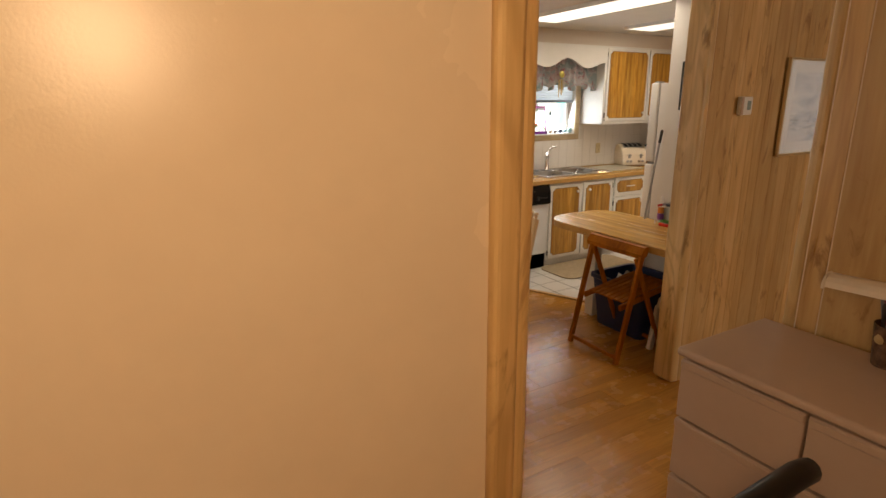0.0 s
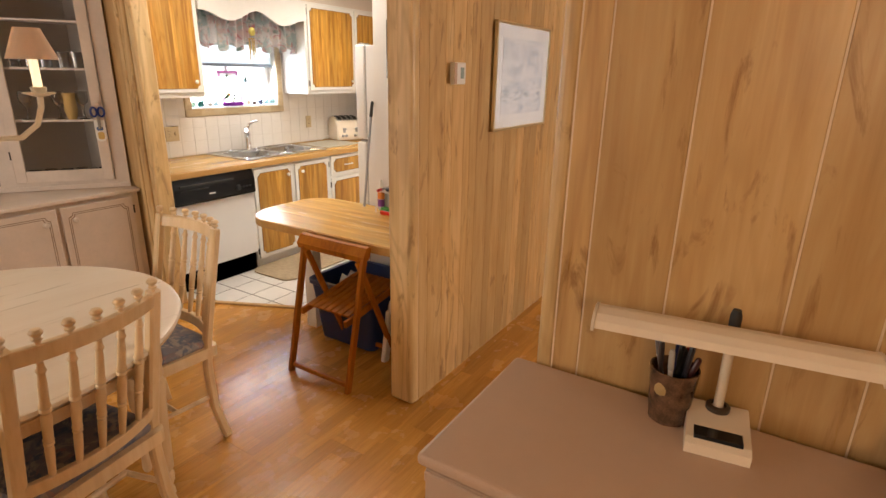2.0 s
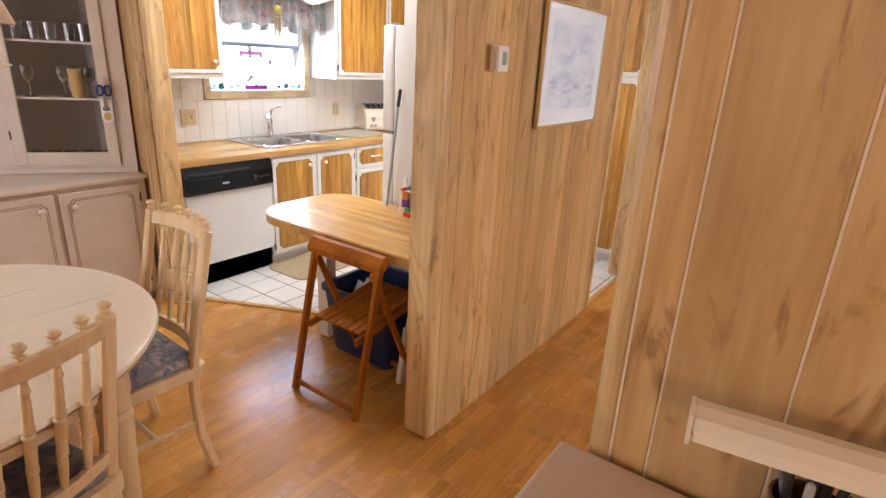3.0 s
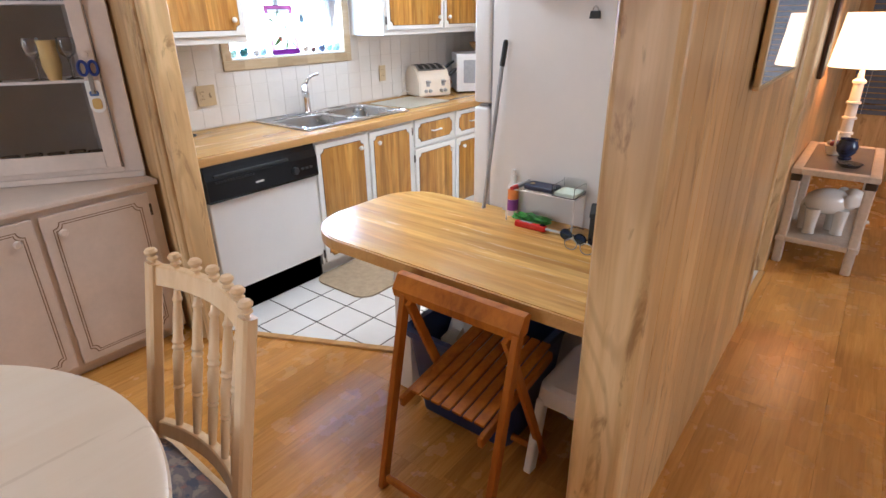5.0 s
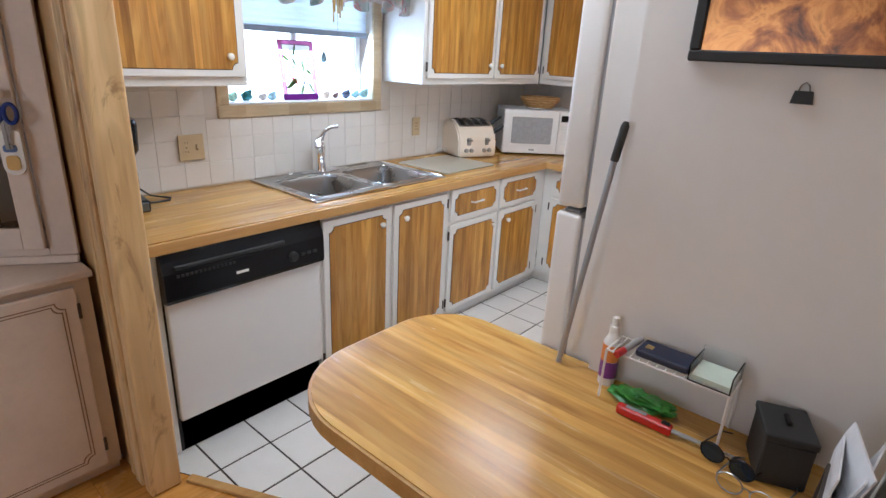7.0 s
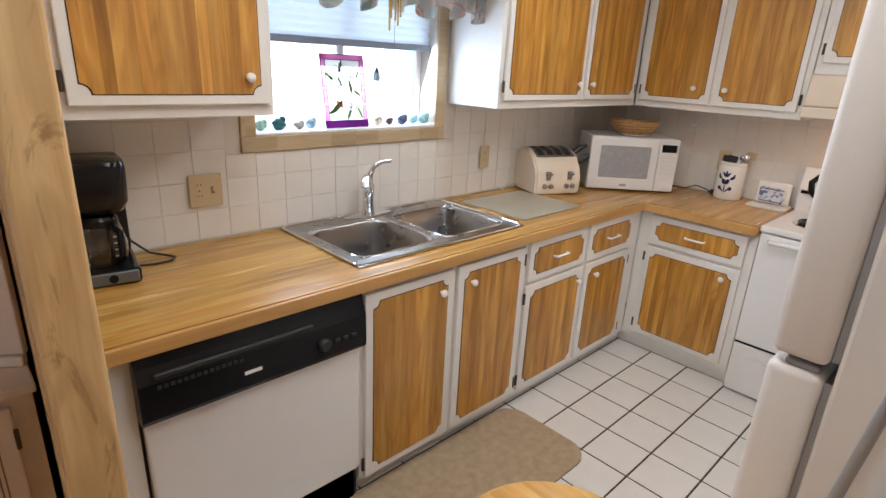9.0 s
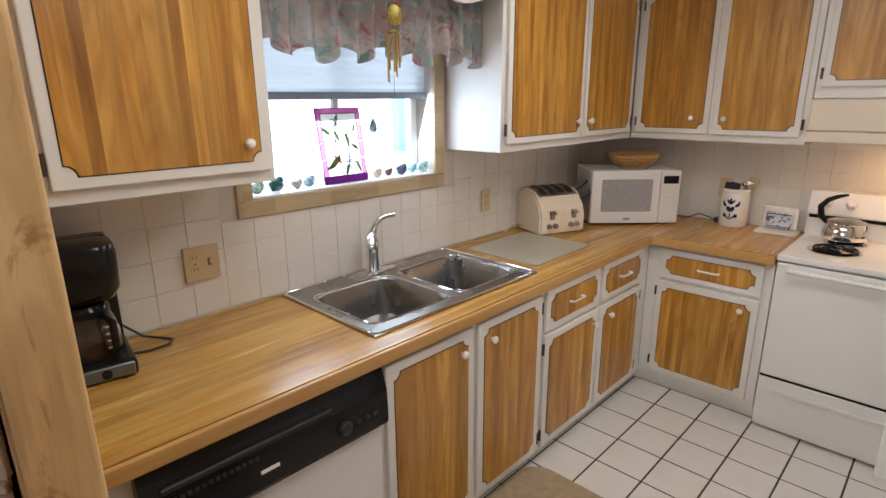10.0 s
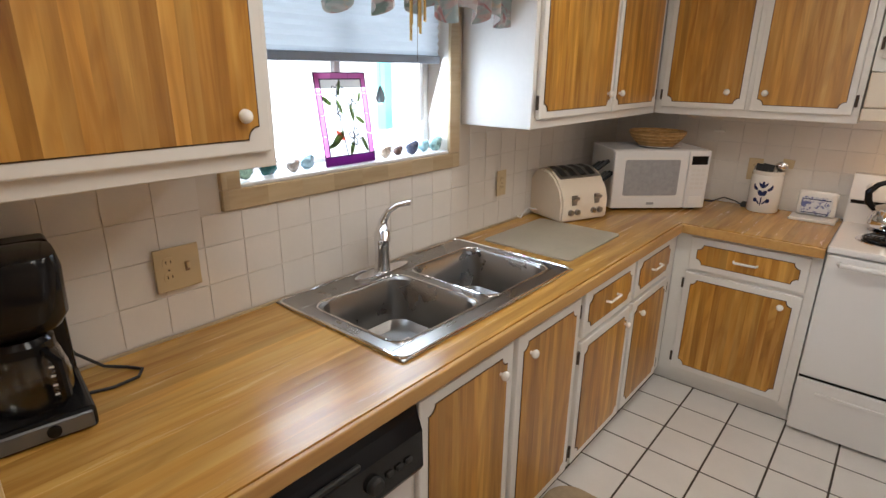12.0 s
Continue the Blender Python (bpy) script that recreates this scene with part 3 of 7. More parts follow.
for a in ((2.662, 5.245, 3.954, 3.969), (5.246, 5.261, 3.384, 3.969)):
    wp("edge", box(B(), *a, 0.846, 0.888, 0.004, 2), M_EDGE, wt, "plain wood edge band")
wp("caulk", box(B(), 2.662, 5.89, 4.598, 4.606, 0.8905, 0.897), M_TRIM, wt)

# wall cabinets
UY = 4.262
c = carcass("wall_cabinet", "white wall cabinet with a honey wood-inlay door", (3.0, 4.45, 1.37), "wall cabinets")
wp("body", box(B(), 2.665, 3.282, UY + 0.02, 4.606, 1.372, 2.163, 0.002, 1), M_WHITE, c)
front("door", c, "-y", 2.735, 3.262, 1.408, 2.140, UY, M_INLAY, (3.195, 1.486), hinges=2.728, margin=0.03)
c = carcass("wall_cabinet", "white wall cabinet with two honey wood-inlay doors", (4.9, 4.45, 1.37), "wall cabinets")
wp("body", box(B(), 4.345, 5.575, UY + 0.02, 4.606, 1.372, 2.163, 0.002, 1), M_WHITE, c)
front("door", c, "-y", 4.368, 4.985, 1.408, 2.140, UY, M_INLAY, (4.928, 1.486), hinges=4.361, margin=0.03)
front("door", c, "-y", 5.003, 5.520, 1.408, 2.140, UY, M_INLAY, (5.048, 1.486), hinges=5.527, margin=0.03)
UX = 5.562
c = carcass("wall_cabinet", "white wall cabinet with two honey wood-inlay doors", (5.74, 3.85, 1.37), "wall cabinets")
wp("body", box(B(), UX + 0.02, 5.896, 3.405, 4.280, 1.372, 2.163, 0.002, 1), M_WHITE, c)
front("door", c, "-x", 3.850, 4.245, 1.408, 2.140, UX, M_INLAY_Y, (3.935, 1.490), hinges=4.250, margin=0.03)
front("door", c, "-x", 3.430, 3.830, 1.408, 2.140, UX, M_INLAY_Y, (3.772, 1.490), hinges=3.424, margin=0.03)
c = carcass("wall_cabinet", "short white wall cabinet with wood-inlay doors over the hood", (5.74, 3.0, 1.62), "wall cabinets")
wp("body", box(B(), UX + 0.02, 5.896, 2.60, 3.400, 1.590, 2.163, 0.002, 1), M_WHITE, c)
front("door", c, "-x", 3.015, 3.375, 1.640, 2.140, UX, M_INLAY_Y, (3.07, 1.70), hinges=3.381, margin=0.03)
front("door", c, "-x", 2.630, 2.995, 1.640, 2.140, UX, M_INLAY_Y, (2.94, 1.70), hinges=2.624, margin=0.03)
hood = thing("range_hood", "cream enamelled range hood with a warm lamp", "range hood", "", (5.7, 3.0, 1.39))
wp("body", box(B(), 5.52, 5.896, 2.61, 3.395, 1.445, 1.588, 0.006, 2), M_CREAMPL, hood)
wp("lower_lip", box(B(), 5.50, 5.896, 2.608, 3.397, 1.392, 1.443, 0.006, 2), M_CREAMPL, hood)
wp("badge", box(B(), 5.517, 5.5195, 2.98, 3.05, 1.545, 1.557), M_MATTEBLACK, hood)

# tall cabinet by the passage
c = carcass("tall_cabinet", "tall white cabinet with honey wood-inlay doors", (5.6, 2.2, 0), "")
wp("body", box(B(), 5.305, 5.896, 1.934, 2.590, 0.08, 2.163), M_WHITE, c)
wp("toe_kick", box(B(), 5.35, 5.89, 1.94, 2.585, 0.004, 0.08), M_WHITE, c)
front("door", c, "-x", 1.955, 2.572, 0.10, 1.50, XD, M_INLAY_Y, (2.52, 0.95), hinges=1.949)
front("door", c, "-x", 1.955, 2.572, 1.525, 2.14, XD, M_INLAY_Y, (2.52, 1.60), hinges=1.949)

# dishwasher
dw = thing("dishwasher", "white dishwasher with a black control panel and kick plate", "dishwasher", "", (3.06, 4.2, 0))
wp("tub", box(B(), 2.725, 3.390, 4.0, 4.59, 0.01, 0.845), M_MATTEBLACK, dw)
wp("door_panel", box(B(), 2.730, 3.386, 3.970, 3.999, 0.160, 0.655, 0.006, 2), M_ENAMEL, dw, "white enamelled door")
bm = B()
prism(bm, [(3.948, 0.662), (3.942, 0.675), (3.945, 0.775), (3.960, 0.815), (3.968, 0.848), (3.999, 0.848), (3.999, 0.662)], 2.722, 3.393, lambda u, v, w: (w, u, v))
panel = wp("control_panel", bm, M_BLACK, dw, "black control panel with a grip")
wp("grip", box(B(), 2.76, 3.20, 3.939, 3.950, 0.785, 0.800, 0.003, 1), M_MATTEBLACK, panel)
for k in range(14):
    wp("vent_slot", box(B(), 2.765 + 0.016 * k, 2.775 + 0.016 * k, 3.940, 3.948, 0.757, 0.767), M_MATTEBLACK, panel)
wp("dial", lathe(B(), [(0.021, 0), (0.021, 0.012), (0.016, 0.018), (0, 0.018)], (3.235, 3.944, 0.722), 18, Matrix.Rotation(radians(90), 4, "X")), M_MATTEBLACK, panel, "round timer dial", True)
for k in range(3):
    wp("button", box(B(), 3.272 + 0.03 * k, 3.292 + 0.03 * k, 3.936, 3.944, 0.716, 0.728, 0.002, 1), M_MATTEBLACK, panel)
wp("badge", box(B(), 2.985, 3.035, 3.9415, 3.9435, 0.712, 0.722), M_KNOB, panel)
wp("kick_plate", box(B(), 2.735, 3.382, 4.0, 4.012, 0.01, 0.152, 0.003, 1), M_BLACK, dw, "black kick plate")
structure("trim_filler", box(B(), 2.660, 2.722, 3.992, 4.6, 0.01, 0.846), M_WHITE, "white filler strip beside the dishwasher")

# cooker
cx0, cy0, cy1 = 5.272, 2.622, 3.380
ck = thing("cooker", "white electric cooker with coil rings", "cooker", "", (5.58, 3.0, 0))
wp("body", box(B(), cx0 + 0.035, 5.888, cy0, cy1, 0.03, 0.868), M_ENAMEL, ck)
wp("cooktop", box(B(), cx0 - 0.004, 5.888, cy0 - 0.002, cy1 + 0.002, 0.870, 0.900, 0.008, 3), M_ENAMEL, ck, "white enamel cooktop")
od = wp("oven_door", box(B(), cx0 + 0.002, cx0 + 0.033, cy0 + 0.004, cy1 - 0.004, 0.296, 0.862, 0.006, 2), M_ENAMEL, ck, "white oven door")
bm = B()
tube(bm, [(cx0 + 0.003, cy0 + 0.05, 0.832), (cx0 - 0.03, cy0 + 0.055, 0.835), (cx0 - 0.03, cy1 - 0.055, 0.835), (cx0 + 0.003, cy1 - 0.05, 0.832)], 0.011, 10)
wp("handle", bm, M_ENAMEL, od, "white oven handle", True)
wp("seam", box(B(), cx0 + 0.01, cx0 + 0.034, cy0 + 0.006, cy1 - 0.006, 0.283, 0.295), M_BLACK, ck)
dr = wp("drawer", box(B(), cx0 + 0.001, cx0 + 0.033, cy0 + 0.004, cy1 - 0.004, 0.02, 0.282, 0.006, 2), M_ENAMEL, ck, "white storage drawer")
wp("drawer_grip", box(B(), cx0 - 0.006, cx0 + 0.002, cy0 + 0.08, cy1 - 0.08, 0.215, 0.232, 0.003, 2), M_ENAMEL, dr)
bm = B()
prism(bm, [(5.80, 0.900), (5.792, 1.02), (5.82, 1.13), (5.888, 1.13), (5.888, 0.900)], cy0, cy1, lambda u, v, w: (u, w, v))
cp = wp("control_panel", bm, M_ENAMEL, ck, "white rear control panel")
wp("dark_strip", box(B(), 5.788, 5.793, cy0 + 0.01, cy1 - 0.01, 0.995, 1.012), M_BLACK, cp)
for y in (3.30, 3.20, 2.80, 2.70):
    wp("dial", lathe(B(), [(0.024, 0), (0.022, 0.012), (0.012, 0.022), (0, 0.022)], (5.803, y, 1.075), 16, Matrix.Rotation(radians(-70), 4, "Y")), M_ENAMEL, cp, "white dial", True)
for x, y, r in ((5.50, 3.20, 0.098), (5.71, 3.19, 0.078), (5.50, 2.80, 0.078), (5.71, 2.80, 0.098)):
    rg = wp("burner", lathe(B(), [(r + 0.012, 0.9003), (r + 0.010, 0.904), (r, 0.9045), (r * 0.8, 0.901), (0, 0.901)], (x, y, 0), 28), M_CHROME, ck, "chrome drip ring", True)
    bm = B()
    pts = [(x + (0.018 + (r - 0.022) * t / 80) * math.cos(t * 0.393), y + (0.018 + (r - 0.022) * t / 80) * math.sin(t * 0.393), 0.911) for t in range(81)]
    tube(bm, pts, 0.0055, 6)
    wp("coil", bm, M_BLACK, rg, "black heating coil", True)

# fridge
fr = thing("fridge", "white textured top-freezer fridge", "fridge", "", (3.7, 2.3, 0))
wp("body", box(B(), 3.336, 4.06, 1.945, 2.740, 0.02, 1.735, 0.006, 2), M_FRIDGE, fr)
for z0, z1, nm in ((0.05, 1.150, "door"), (1.165, 1.738, "freezer_door")):
    d = wp(nm, box(B(), 3.334, 4.062, 2.750, 2.826, z0, z1, 0.014, 4), M_FRIDGE, fr, "white textured door", True)
    wp("gasket", box(B(), 3.345, 4.05, 2.7405, 2.7495, z0 + 0.01, z1 - 0.01), M_GREY, d)
    hz = (0.70, 1.12) if nm == "door" else (1.20, 1.55)
    wp("handle", box(B(), 4.015, 4.042, 2.827, 2.858, hz[0], hz[1], 0.006, 2), M_WHITEPL, d, "white moulded handle")
    wp("hinge", box(B(), 3.345, 3.40, 2.76, 2.805, z1, z1 + 0.009, 0.002, 1), M_GREY, d)

# ---- sink ----


def loft(bm, loops, cap=True):
    rows = [[bm.verts.new(p) for p in lp] for lp in loops]
    n = len(rows[0])
    for a, b in zip(rows, rows[1:]):
        for i in range(n):
            bm.faces.new((a[i], a[(i + 1) % n], b[(i + 1) % n], b[i]))
    if cap:
        bm.faces.new(rows[-1])
    return bm


def rloop(x0, x1, y0, y1, z, r, n=5):
    return [(u, v, z) for u, v in rounded(x0, x1, y0, y1, (r,) * 4, n)]


sk = thing("sink", "stainless steel double-bowl sink set in the worktop", "sink", "", (3.89, 4.32, 0.89))
bm = B()
box(bm, 3.436, 4.316, 4.048, 4.108, 0.8905, 0.8965, 0.002, 1)
box(bm, 3.436, 4.316, 4.492, 4.596, 0.8905, 0.8965, 0.002, 1)
box(bm, 3.436, 3.482, 4.108, 4.492, 0.8905, 0.8965)
box(bm, 3.862, 3.898, 4.108, 4.492, 0.8905, 0.8965)
box(bm, 4.276, 4.316, 4.108, 4.492, 0.8905, 0.8965)
wp("rim", bm, M_STEEL, sk)
loop = rloop(3.440, 4.312, 4.052, 4.592, 0.8975, 0.03)
wp("rolled_edge", tube(B(), loop + loop[:1], 0.0045, 8, False), M_CHROME, sk, "bright rolled steel edge", True)
for x0, x1 in ((3.482, 3.862), (3.898, 4.276)):
    bm = B()
    loft(bm, [rloop(x0, x1, 4.108, 4.492, 0.897, 0.002), rloop(x0 + 0.004, x1 - 0.004, 4.112, 4.488, 0.8975, 0.05), rloop(x0 + 0.012, x1 - 0.012, 4.120, 4.480, 0.888, 0.06),
              rloop(x0 + 0.024, x1 - 0.024, 4.132, 4.468, 0.745, 0.06), rloop(x0 + 0.05, x1 - 0.05, 4.158, 4.442, 0.722, 0.05)])
    bowl = wp("bowl", bm, M_STEEL, sk, "brushed steel bowl", True)
    loop = rloop(x0 + 0.004, x1 - 0.004, 4.112, 4.488, 0.8975, 0.05)
    wp("bowl_lip", tube(B(), loop + loop[:1], 0.0032, 8, False), M_CHROME, bowl, "bright rolled lip", True)
    wp("drain", lathe(B(), [(0.045, 0.7225), (0.043, 0.726), (0.03, 0.7235), (0, 0.7235)], ((x0 + x1) / 2, 4.30, 0), 20), M_CHROME, bowl, "", True)
fa = thing("faucet", "chrome single-lever kitchen faucet", "faucet", "", (3.828, 4.535, 0.8968))
bm = lathe(B(), [(0.0, 0.0), (1, 0.0), (1, 0.010), (0.6, 0.014), (0, 0.014)], (0, 0, 0), 28)
bmesh.ops.scale(bm, vec=(0.125, 0.030, 1), verts=bm.verts[:])
part("base", bm, M_CHROME, fa, "", True)
part("column", lathe(B(), [(0.030, 0.010), (0.027, 0.03), (0.024, 0.08), (0.027, 0.13), (0.025, 0.15), (0, 0.158)], (0, 0, 0), 18), M_CHROME, fa, "", True)
bm = B()
tube(bm, [(0, -0.005, 0.10), (-0.02, -0.025, 0.145), (-0.045, -0.055, 0.180), (-0.07, -0.085, 0.190), (-0.088, -0.105, 0.178), (-0.094, -0.112, 0.160)], [0.015, 0.017, 0.019, 0.021, 0.022, 0.020], 14)
part("spout", bm, M_CHROME, fa, "", True)
bm = B()
tube(bm, [(0, 0, 0.15), (0.004, -0.006, 0.19), (0.014, -0.022, 0.225), (0.034, -0.048, 0.246), (0.062, -0.080, 0.254)], [0.020, 0.015, 0.011, 0.009, 0.008], 12)
part("lever", bm, M_CHROME, fa, "", True)

# ---- breakfast table ----
bt = thing("breakfast_table", "built-in table with a butcher-block laminate top and rounded end", "table", "", (2.95, 2.5, 0))
outline = rounded(2.660, 3.322, 1.945, 3.192, (0.004, 0.004, 0.19, 0.24), 10)
wp("tabletop", prism(B(), outline, 0.703, 0.742, XY), M_COUNTER_Y, bt)
inner = rounded(2.652, 3.323, 1.945, 3.200, (0.004, 0.004, 0.198, 0.248), 10)
wp("edge", prism(B(), inner, 0.697, 0.739, XY), M_EDGE, bt, "wood edge band")
wp("leg", box(B(), 2.86, 2.93, 2.80, 2.88, 0.009, 0.697, 0.003, 1), M_WHITE, bt, "white square post")

# ---- dining corner: hutch ----
hb = thing("hutch_base", "pickled cream base cabinet with two panelled doors", "cabinet", "", (1.9, 4.3, 0))
wp("body", box(B(), 1.15, 2.535, 4.066, 4.615, 0.05, 0.795), M_HUTCH, hb)
wp("toe_kick", box(B(), 1.15, 2.535, 4.10, 4.12, 0.002, 0.05), M_HUTCH, hb)
wp("top", box(B(), 1.14, 2.543, 4.038, 4.618, 0.797, 0.822, 0.005, 2), M_HUTCH, hb, "pale cream top board")
for u0, u1, ku in ((1.165, 1.568, 1.50), (1.585, 2.035, 1.965), (2.058, 2.490, 2.125)):
    bm = box(B(), u0, u1, 4.048, 4.065, 0.070, 0.770, 0.005, 2)
    d = wp("door", bm, M_HUTCH, hb)
    for m, q in ((0.036, 0.0), (0.046, 0.0)):
        lo, hi = notched(u0 + m, u1 - m, 0.070 + m, 0.770 - m, 0.026), notched(u0 + m + 0.0035, u1 - m - 0.0035, 0.0735 + m, 0.7665 - m, 0.026)
        bm = B()
        n = len(lo)
        vs = [[bm.verts.new((u, w, v)) for u, v in lp] for lp, w in ((lo, 4.0472), (hi, 4.0472))]
        ws = [[bm.verts.new((u, w, v)) for u, v in lp] for lp, w in ((lo, 4.050), (hi, 4.050))]
        for i in range(n):
            j = (i + 1) % n
            bm.faces.new((vs[0][i], vs[0][j], vs[1][j], vs[1][i]))
            bm.faces.new((vs[0][i], ws[0][i], ws[0][j], vs[0][j]))
            bm.faces.new((vs[1][i], vs[1][j], ws[1][j], ws[1][i]))
        wp("routed_line", bm, M_LINE2, d)
    wp("knob", lathe(B(), [(0.007, 0), (0.007, 0.008), (0.016, 0.013), (0.017, 0.019), (0.011, 0.026), (0, 0.027)], (ku, 4.048, 0.690), 16, Matrix.Rotation(radians(90), 4, "X")), M_HUTCH, d, "round cream knob", True)
    for v in (0.13, 0.66):
        wp("hinge", box(B(), (u1 if ku < (u0 + u1) / 2 else u0) - 0.005, (u1 if ku < (u0 + u1) / 2 else u0) + 0.005, 4.044, 4.050, v, v + 0.055, 0.002, 1), M_HINGE, d)

# corner display cupboard standing on it
hu = thing("corner_cupboard", "pickled cream corner cupboard with a glazed door", "cabinet", "", (2.25, 4.335, 0.8225), -34.0)
wx = lambda x, y: (pose(2.25, 4.335, 0, 0, 0, -34.0).inverted() @ Vector((x, y, 0))).to_2d()
TOPZ = 1.32
plan = [wx(1.957, 4.545), wx(2.545, 4.150), wx(2.545, 4.612), wx(1.957, 4.612)]
for z0, z1, nm in ((0.0, 0.026, "foot"), (TOPZ, TOPZ + 0.025, "top")):
    part(nm, prism(B(), [(p.x, p.y) for p in plan], z0, z1, XY), M_HUTCH, hu)
# inner panels carry the cupboard's shade in their paint
part("back_panel", prism(B(), [tuple(wx(1.957, 4.600)), tuple(wx(2.545, 4.600)), tuple(wx(2.545, 4.612)), tuple(wx(1.957, 4.612))], 0.026, TOPZ, XY), M_HUTCHIN, hu, "inner back panel with shade put into its colour")
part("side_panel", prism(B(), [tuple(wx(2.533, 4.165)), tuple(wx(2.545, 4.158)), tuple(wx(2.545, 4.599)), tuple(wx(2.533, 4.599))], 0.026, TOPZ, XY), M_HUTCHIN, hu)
for x0, x1 in ((-0.352, -0.268), (0.268, 0.350)):
    part("stile", box(B(), x0, x1, 0.0, 0.02, 0.026, TOPZ, 0.002, 1), M_HUTCH, hu)
part("rail", box(B(), -0.268, 0.268, 0.0, 0.02, 0.026, 0.050), M_HUTCH, hu)
part("base_moulding", box(B(), -0.356, 0.352, -0.016, -0.001, 0.001, 0.028, 0.004, 2), M_HUTCH, hu)
dr = part("door", box(box(box(box(B(), -0.265, -0.205, -0.019, -0.001, 0.052, TOPZ - 0.02, 0.003, 1), 0.205, 0.265, -0.019, -0.001, 0.052, TOPZ - 0.02, 0.003, 1), -0.205, 0.205, -0.018, -0.001, 0.052, 0.125, 0.002, 1), -0.205, 0.205, -0.018, -0.001, TOPZ - 0.08, TOPZ - 0.02, 0.002, 1), M_HUTCH, hu, "cream glazed door")
pane = part("pane", box(B(), -0.207, 0.207, -0.011, -0.008, 0.123, TOPZ - 0.078), M_GLASS, dr)
pane.visible_shadow = False
for z in (0.2, 1.05):
    part("hinge", box(B(), -0.270, -0.262, -0.022, -0.015, z, z + 0.05), M_HINGE, dr)
part("knob", lathe(B(), [(0.006, 0), (0.006, 0.008), (0.014, 0.013), (0.014, 0.019), (0, 0.026)], (0.235, -0.019, 0.54), 14, Matrix.Rotation(radians(90), 4, "X")), M_HUTCH, dr, "", True)
SHELVES = (0.435, 0.745, 1.02)
for z in SHELVES:
    part("shelf", prism(B(), [(-0.27, 0.022), (0.27, 0.022), (0.27, 0.06), (0.09, 0.25), (-0.20, 0.12)], z - 0.012, z, XY), M_HUTCH, hu)

M_SMOKE = glass("smoked_stem_glass", (0.55, 0.55, 0.55))
GOBLET = [(0.032, 0), (0.032, 0.003), (0.006, 0.010), (0.004, 0.06), (0.008, 0.085), (0.030, 0.105), (0.036, 0.14), (0.031, 0.17), (0.029, 0.17), (0.033, 0.14), (0.027, 0.108), (0, 0.094)]
cup_pose = pose(2.25, 4.335, 0.8225, 0, 0, -34.0)
first = None
for x, y, z in ((-0.15, 0.06, SHELVES[0]), (0.02, 0.07, SHELVES[0]), (0.15, 0.06, SHELVES[0])):
    at = cup_pose @ Vector((x, y, z + 0.001))
    if first is None:
        first = tagged(part("goblet", lathe(B(), GOBLET[::-1], (0, 0, 0), 20), M_SMOKE, None, "", True), "clear stemmed goblet standing on a cupboard shelf", "glass", "goblets in the cupboard")
        first.location = at
    else:
        copy_thing(first, Matrix.Translation(at))
tum = None
for x, y, z in ((-0.17, 0.05, 0.027), (-0.09, 0.07, 0.027), (0.0, 0.06, 0.027), (0.08, 0.08, 0.027), (0.16, 0.05, 0.027), (-0.16, 0.06, SHELVES[1]), (-0.08, 0.07, SHELVES[1]), (0.0, 0.06, SHELVES[1]), (0.09, 0.07, SHELVES[1]), (0.17, 0.05, SHELVES[1])):
    at = cup_pose @ Vector((x, y, z + 0.001))
    if tum is None:
        tum = tagged(part("tumbler", lathe(B(), [(0, 0.006), (0.026, 0.006), (0.031, 0.095), (0.034, 0.095), (0.029, 0), (0, 0)], (0, 0, 0), 18), M_SMOKE, None, "", True), "small clear tumbler standing in the cupboard", "glass", "tumblers in the cupboard")
        tum.location = at
    else:
        copy_thing(tum, Matrix.Translation(at))
vs = tagged(part("vase", lathe(B(), [(0, 0.004), (0.022, 0.004), (0.034, 0.06), (0.030, 0.13), (0.036, 0.16), (0.038, 0.16), (0.033, 0.13), (0.037, 0.06), (0.024, 0), (0, 0)], (0, 0, 0), 20), plain("amber_glass", (0.55, 0.36, 0.12), 0.12, spread=0.1), None, "", True), "amber glass vase on a cupboard shelf", "vase")
vs.location = cup_pose @ Vector((0.085, 0.04, SHELVES[0] + 0.001))
# scissors in a wall holder on the door frame
M_BLUE = plain("cobalt_plastic", (0.012, 0.035, 0.22), 0.3)
at = cup_pose @ Vector((0.235, -0.0205, 0.40))
sh = thing("scissors_holder", "white holder with a yellow figure on the cupboard door", "holder", "", tuple(at), -34)
part("plate", prism(B(), rounded(-0.030, 0.030, -0.10, 0.035, (0.028, 0.028, 0.01, 0.01), 6), -0.008, 0.0, XZ), M_KNOB, sh)
part("emblem", prism(B(), rounded(-0.018, 0.018, -0.085, -0.040, (0.012,) * 4, 5), -0.012, -0.008, XZ), plain("mustard_yellow", (0.62, 0.40, 0.12), 0.5), sh)
part("emblem_top", prism(B(), rounded(-0.020, 0.016, -0.030, -0.008, (0.008,) * 4, 4), -0.012, -0.008, XZ), plain("slate_blue", (0.10, 0.16, 0.35), 0.5), sh)
sc = thing("scissors", "scissors with blue plastic handles in the holder", "scissors", "", tuple(cup_pose @ Vector((0.235, -0.036, 0.44))), -34)
for s in (-1, 1):
    bm = B()
    pts = [(s * (0.020 + 0.017 * math.cos(a * math.pi / 8)), 0, 0.045 + 0.028 * math.sin(a * math.pi / 8)) for a in range(17)]
    tube(bm, pts, 0.0065, 8, False)
    part("handle", bm, M_BLUE, sc, "blue plastic loop", True)
    part("blade", box(B(), s * 0.004 - 0.005, s * 0.004 + 0.005, -0.002 + s * 0.0012, -0.0005 + s * 0.0012, -0.06, 0.024), M_STEEL, sc)


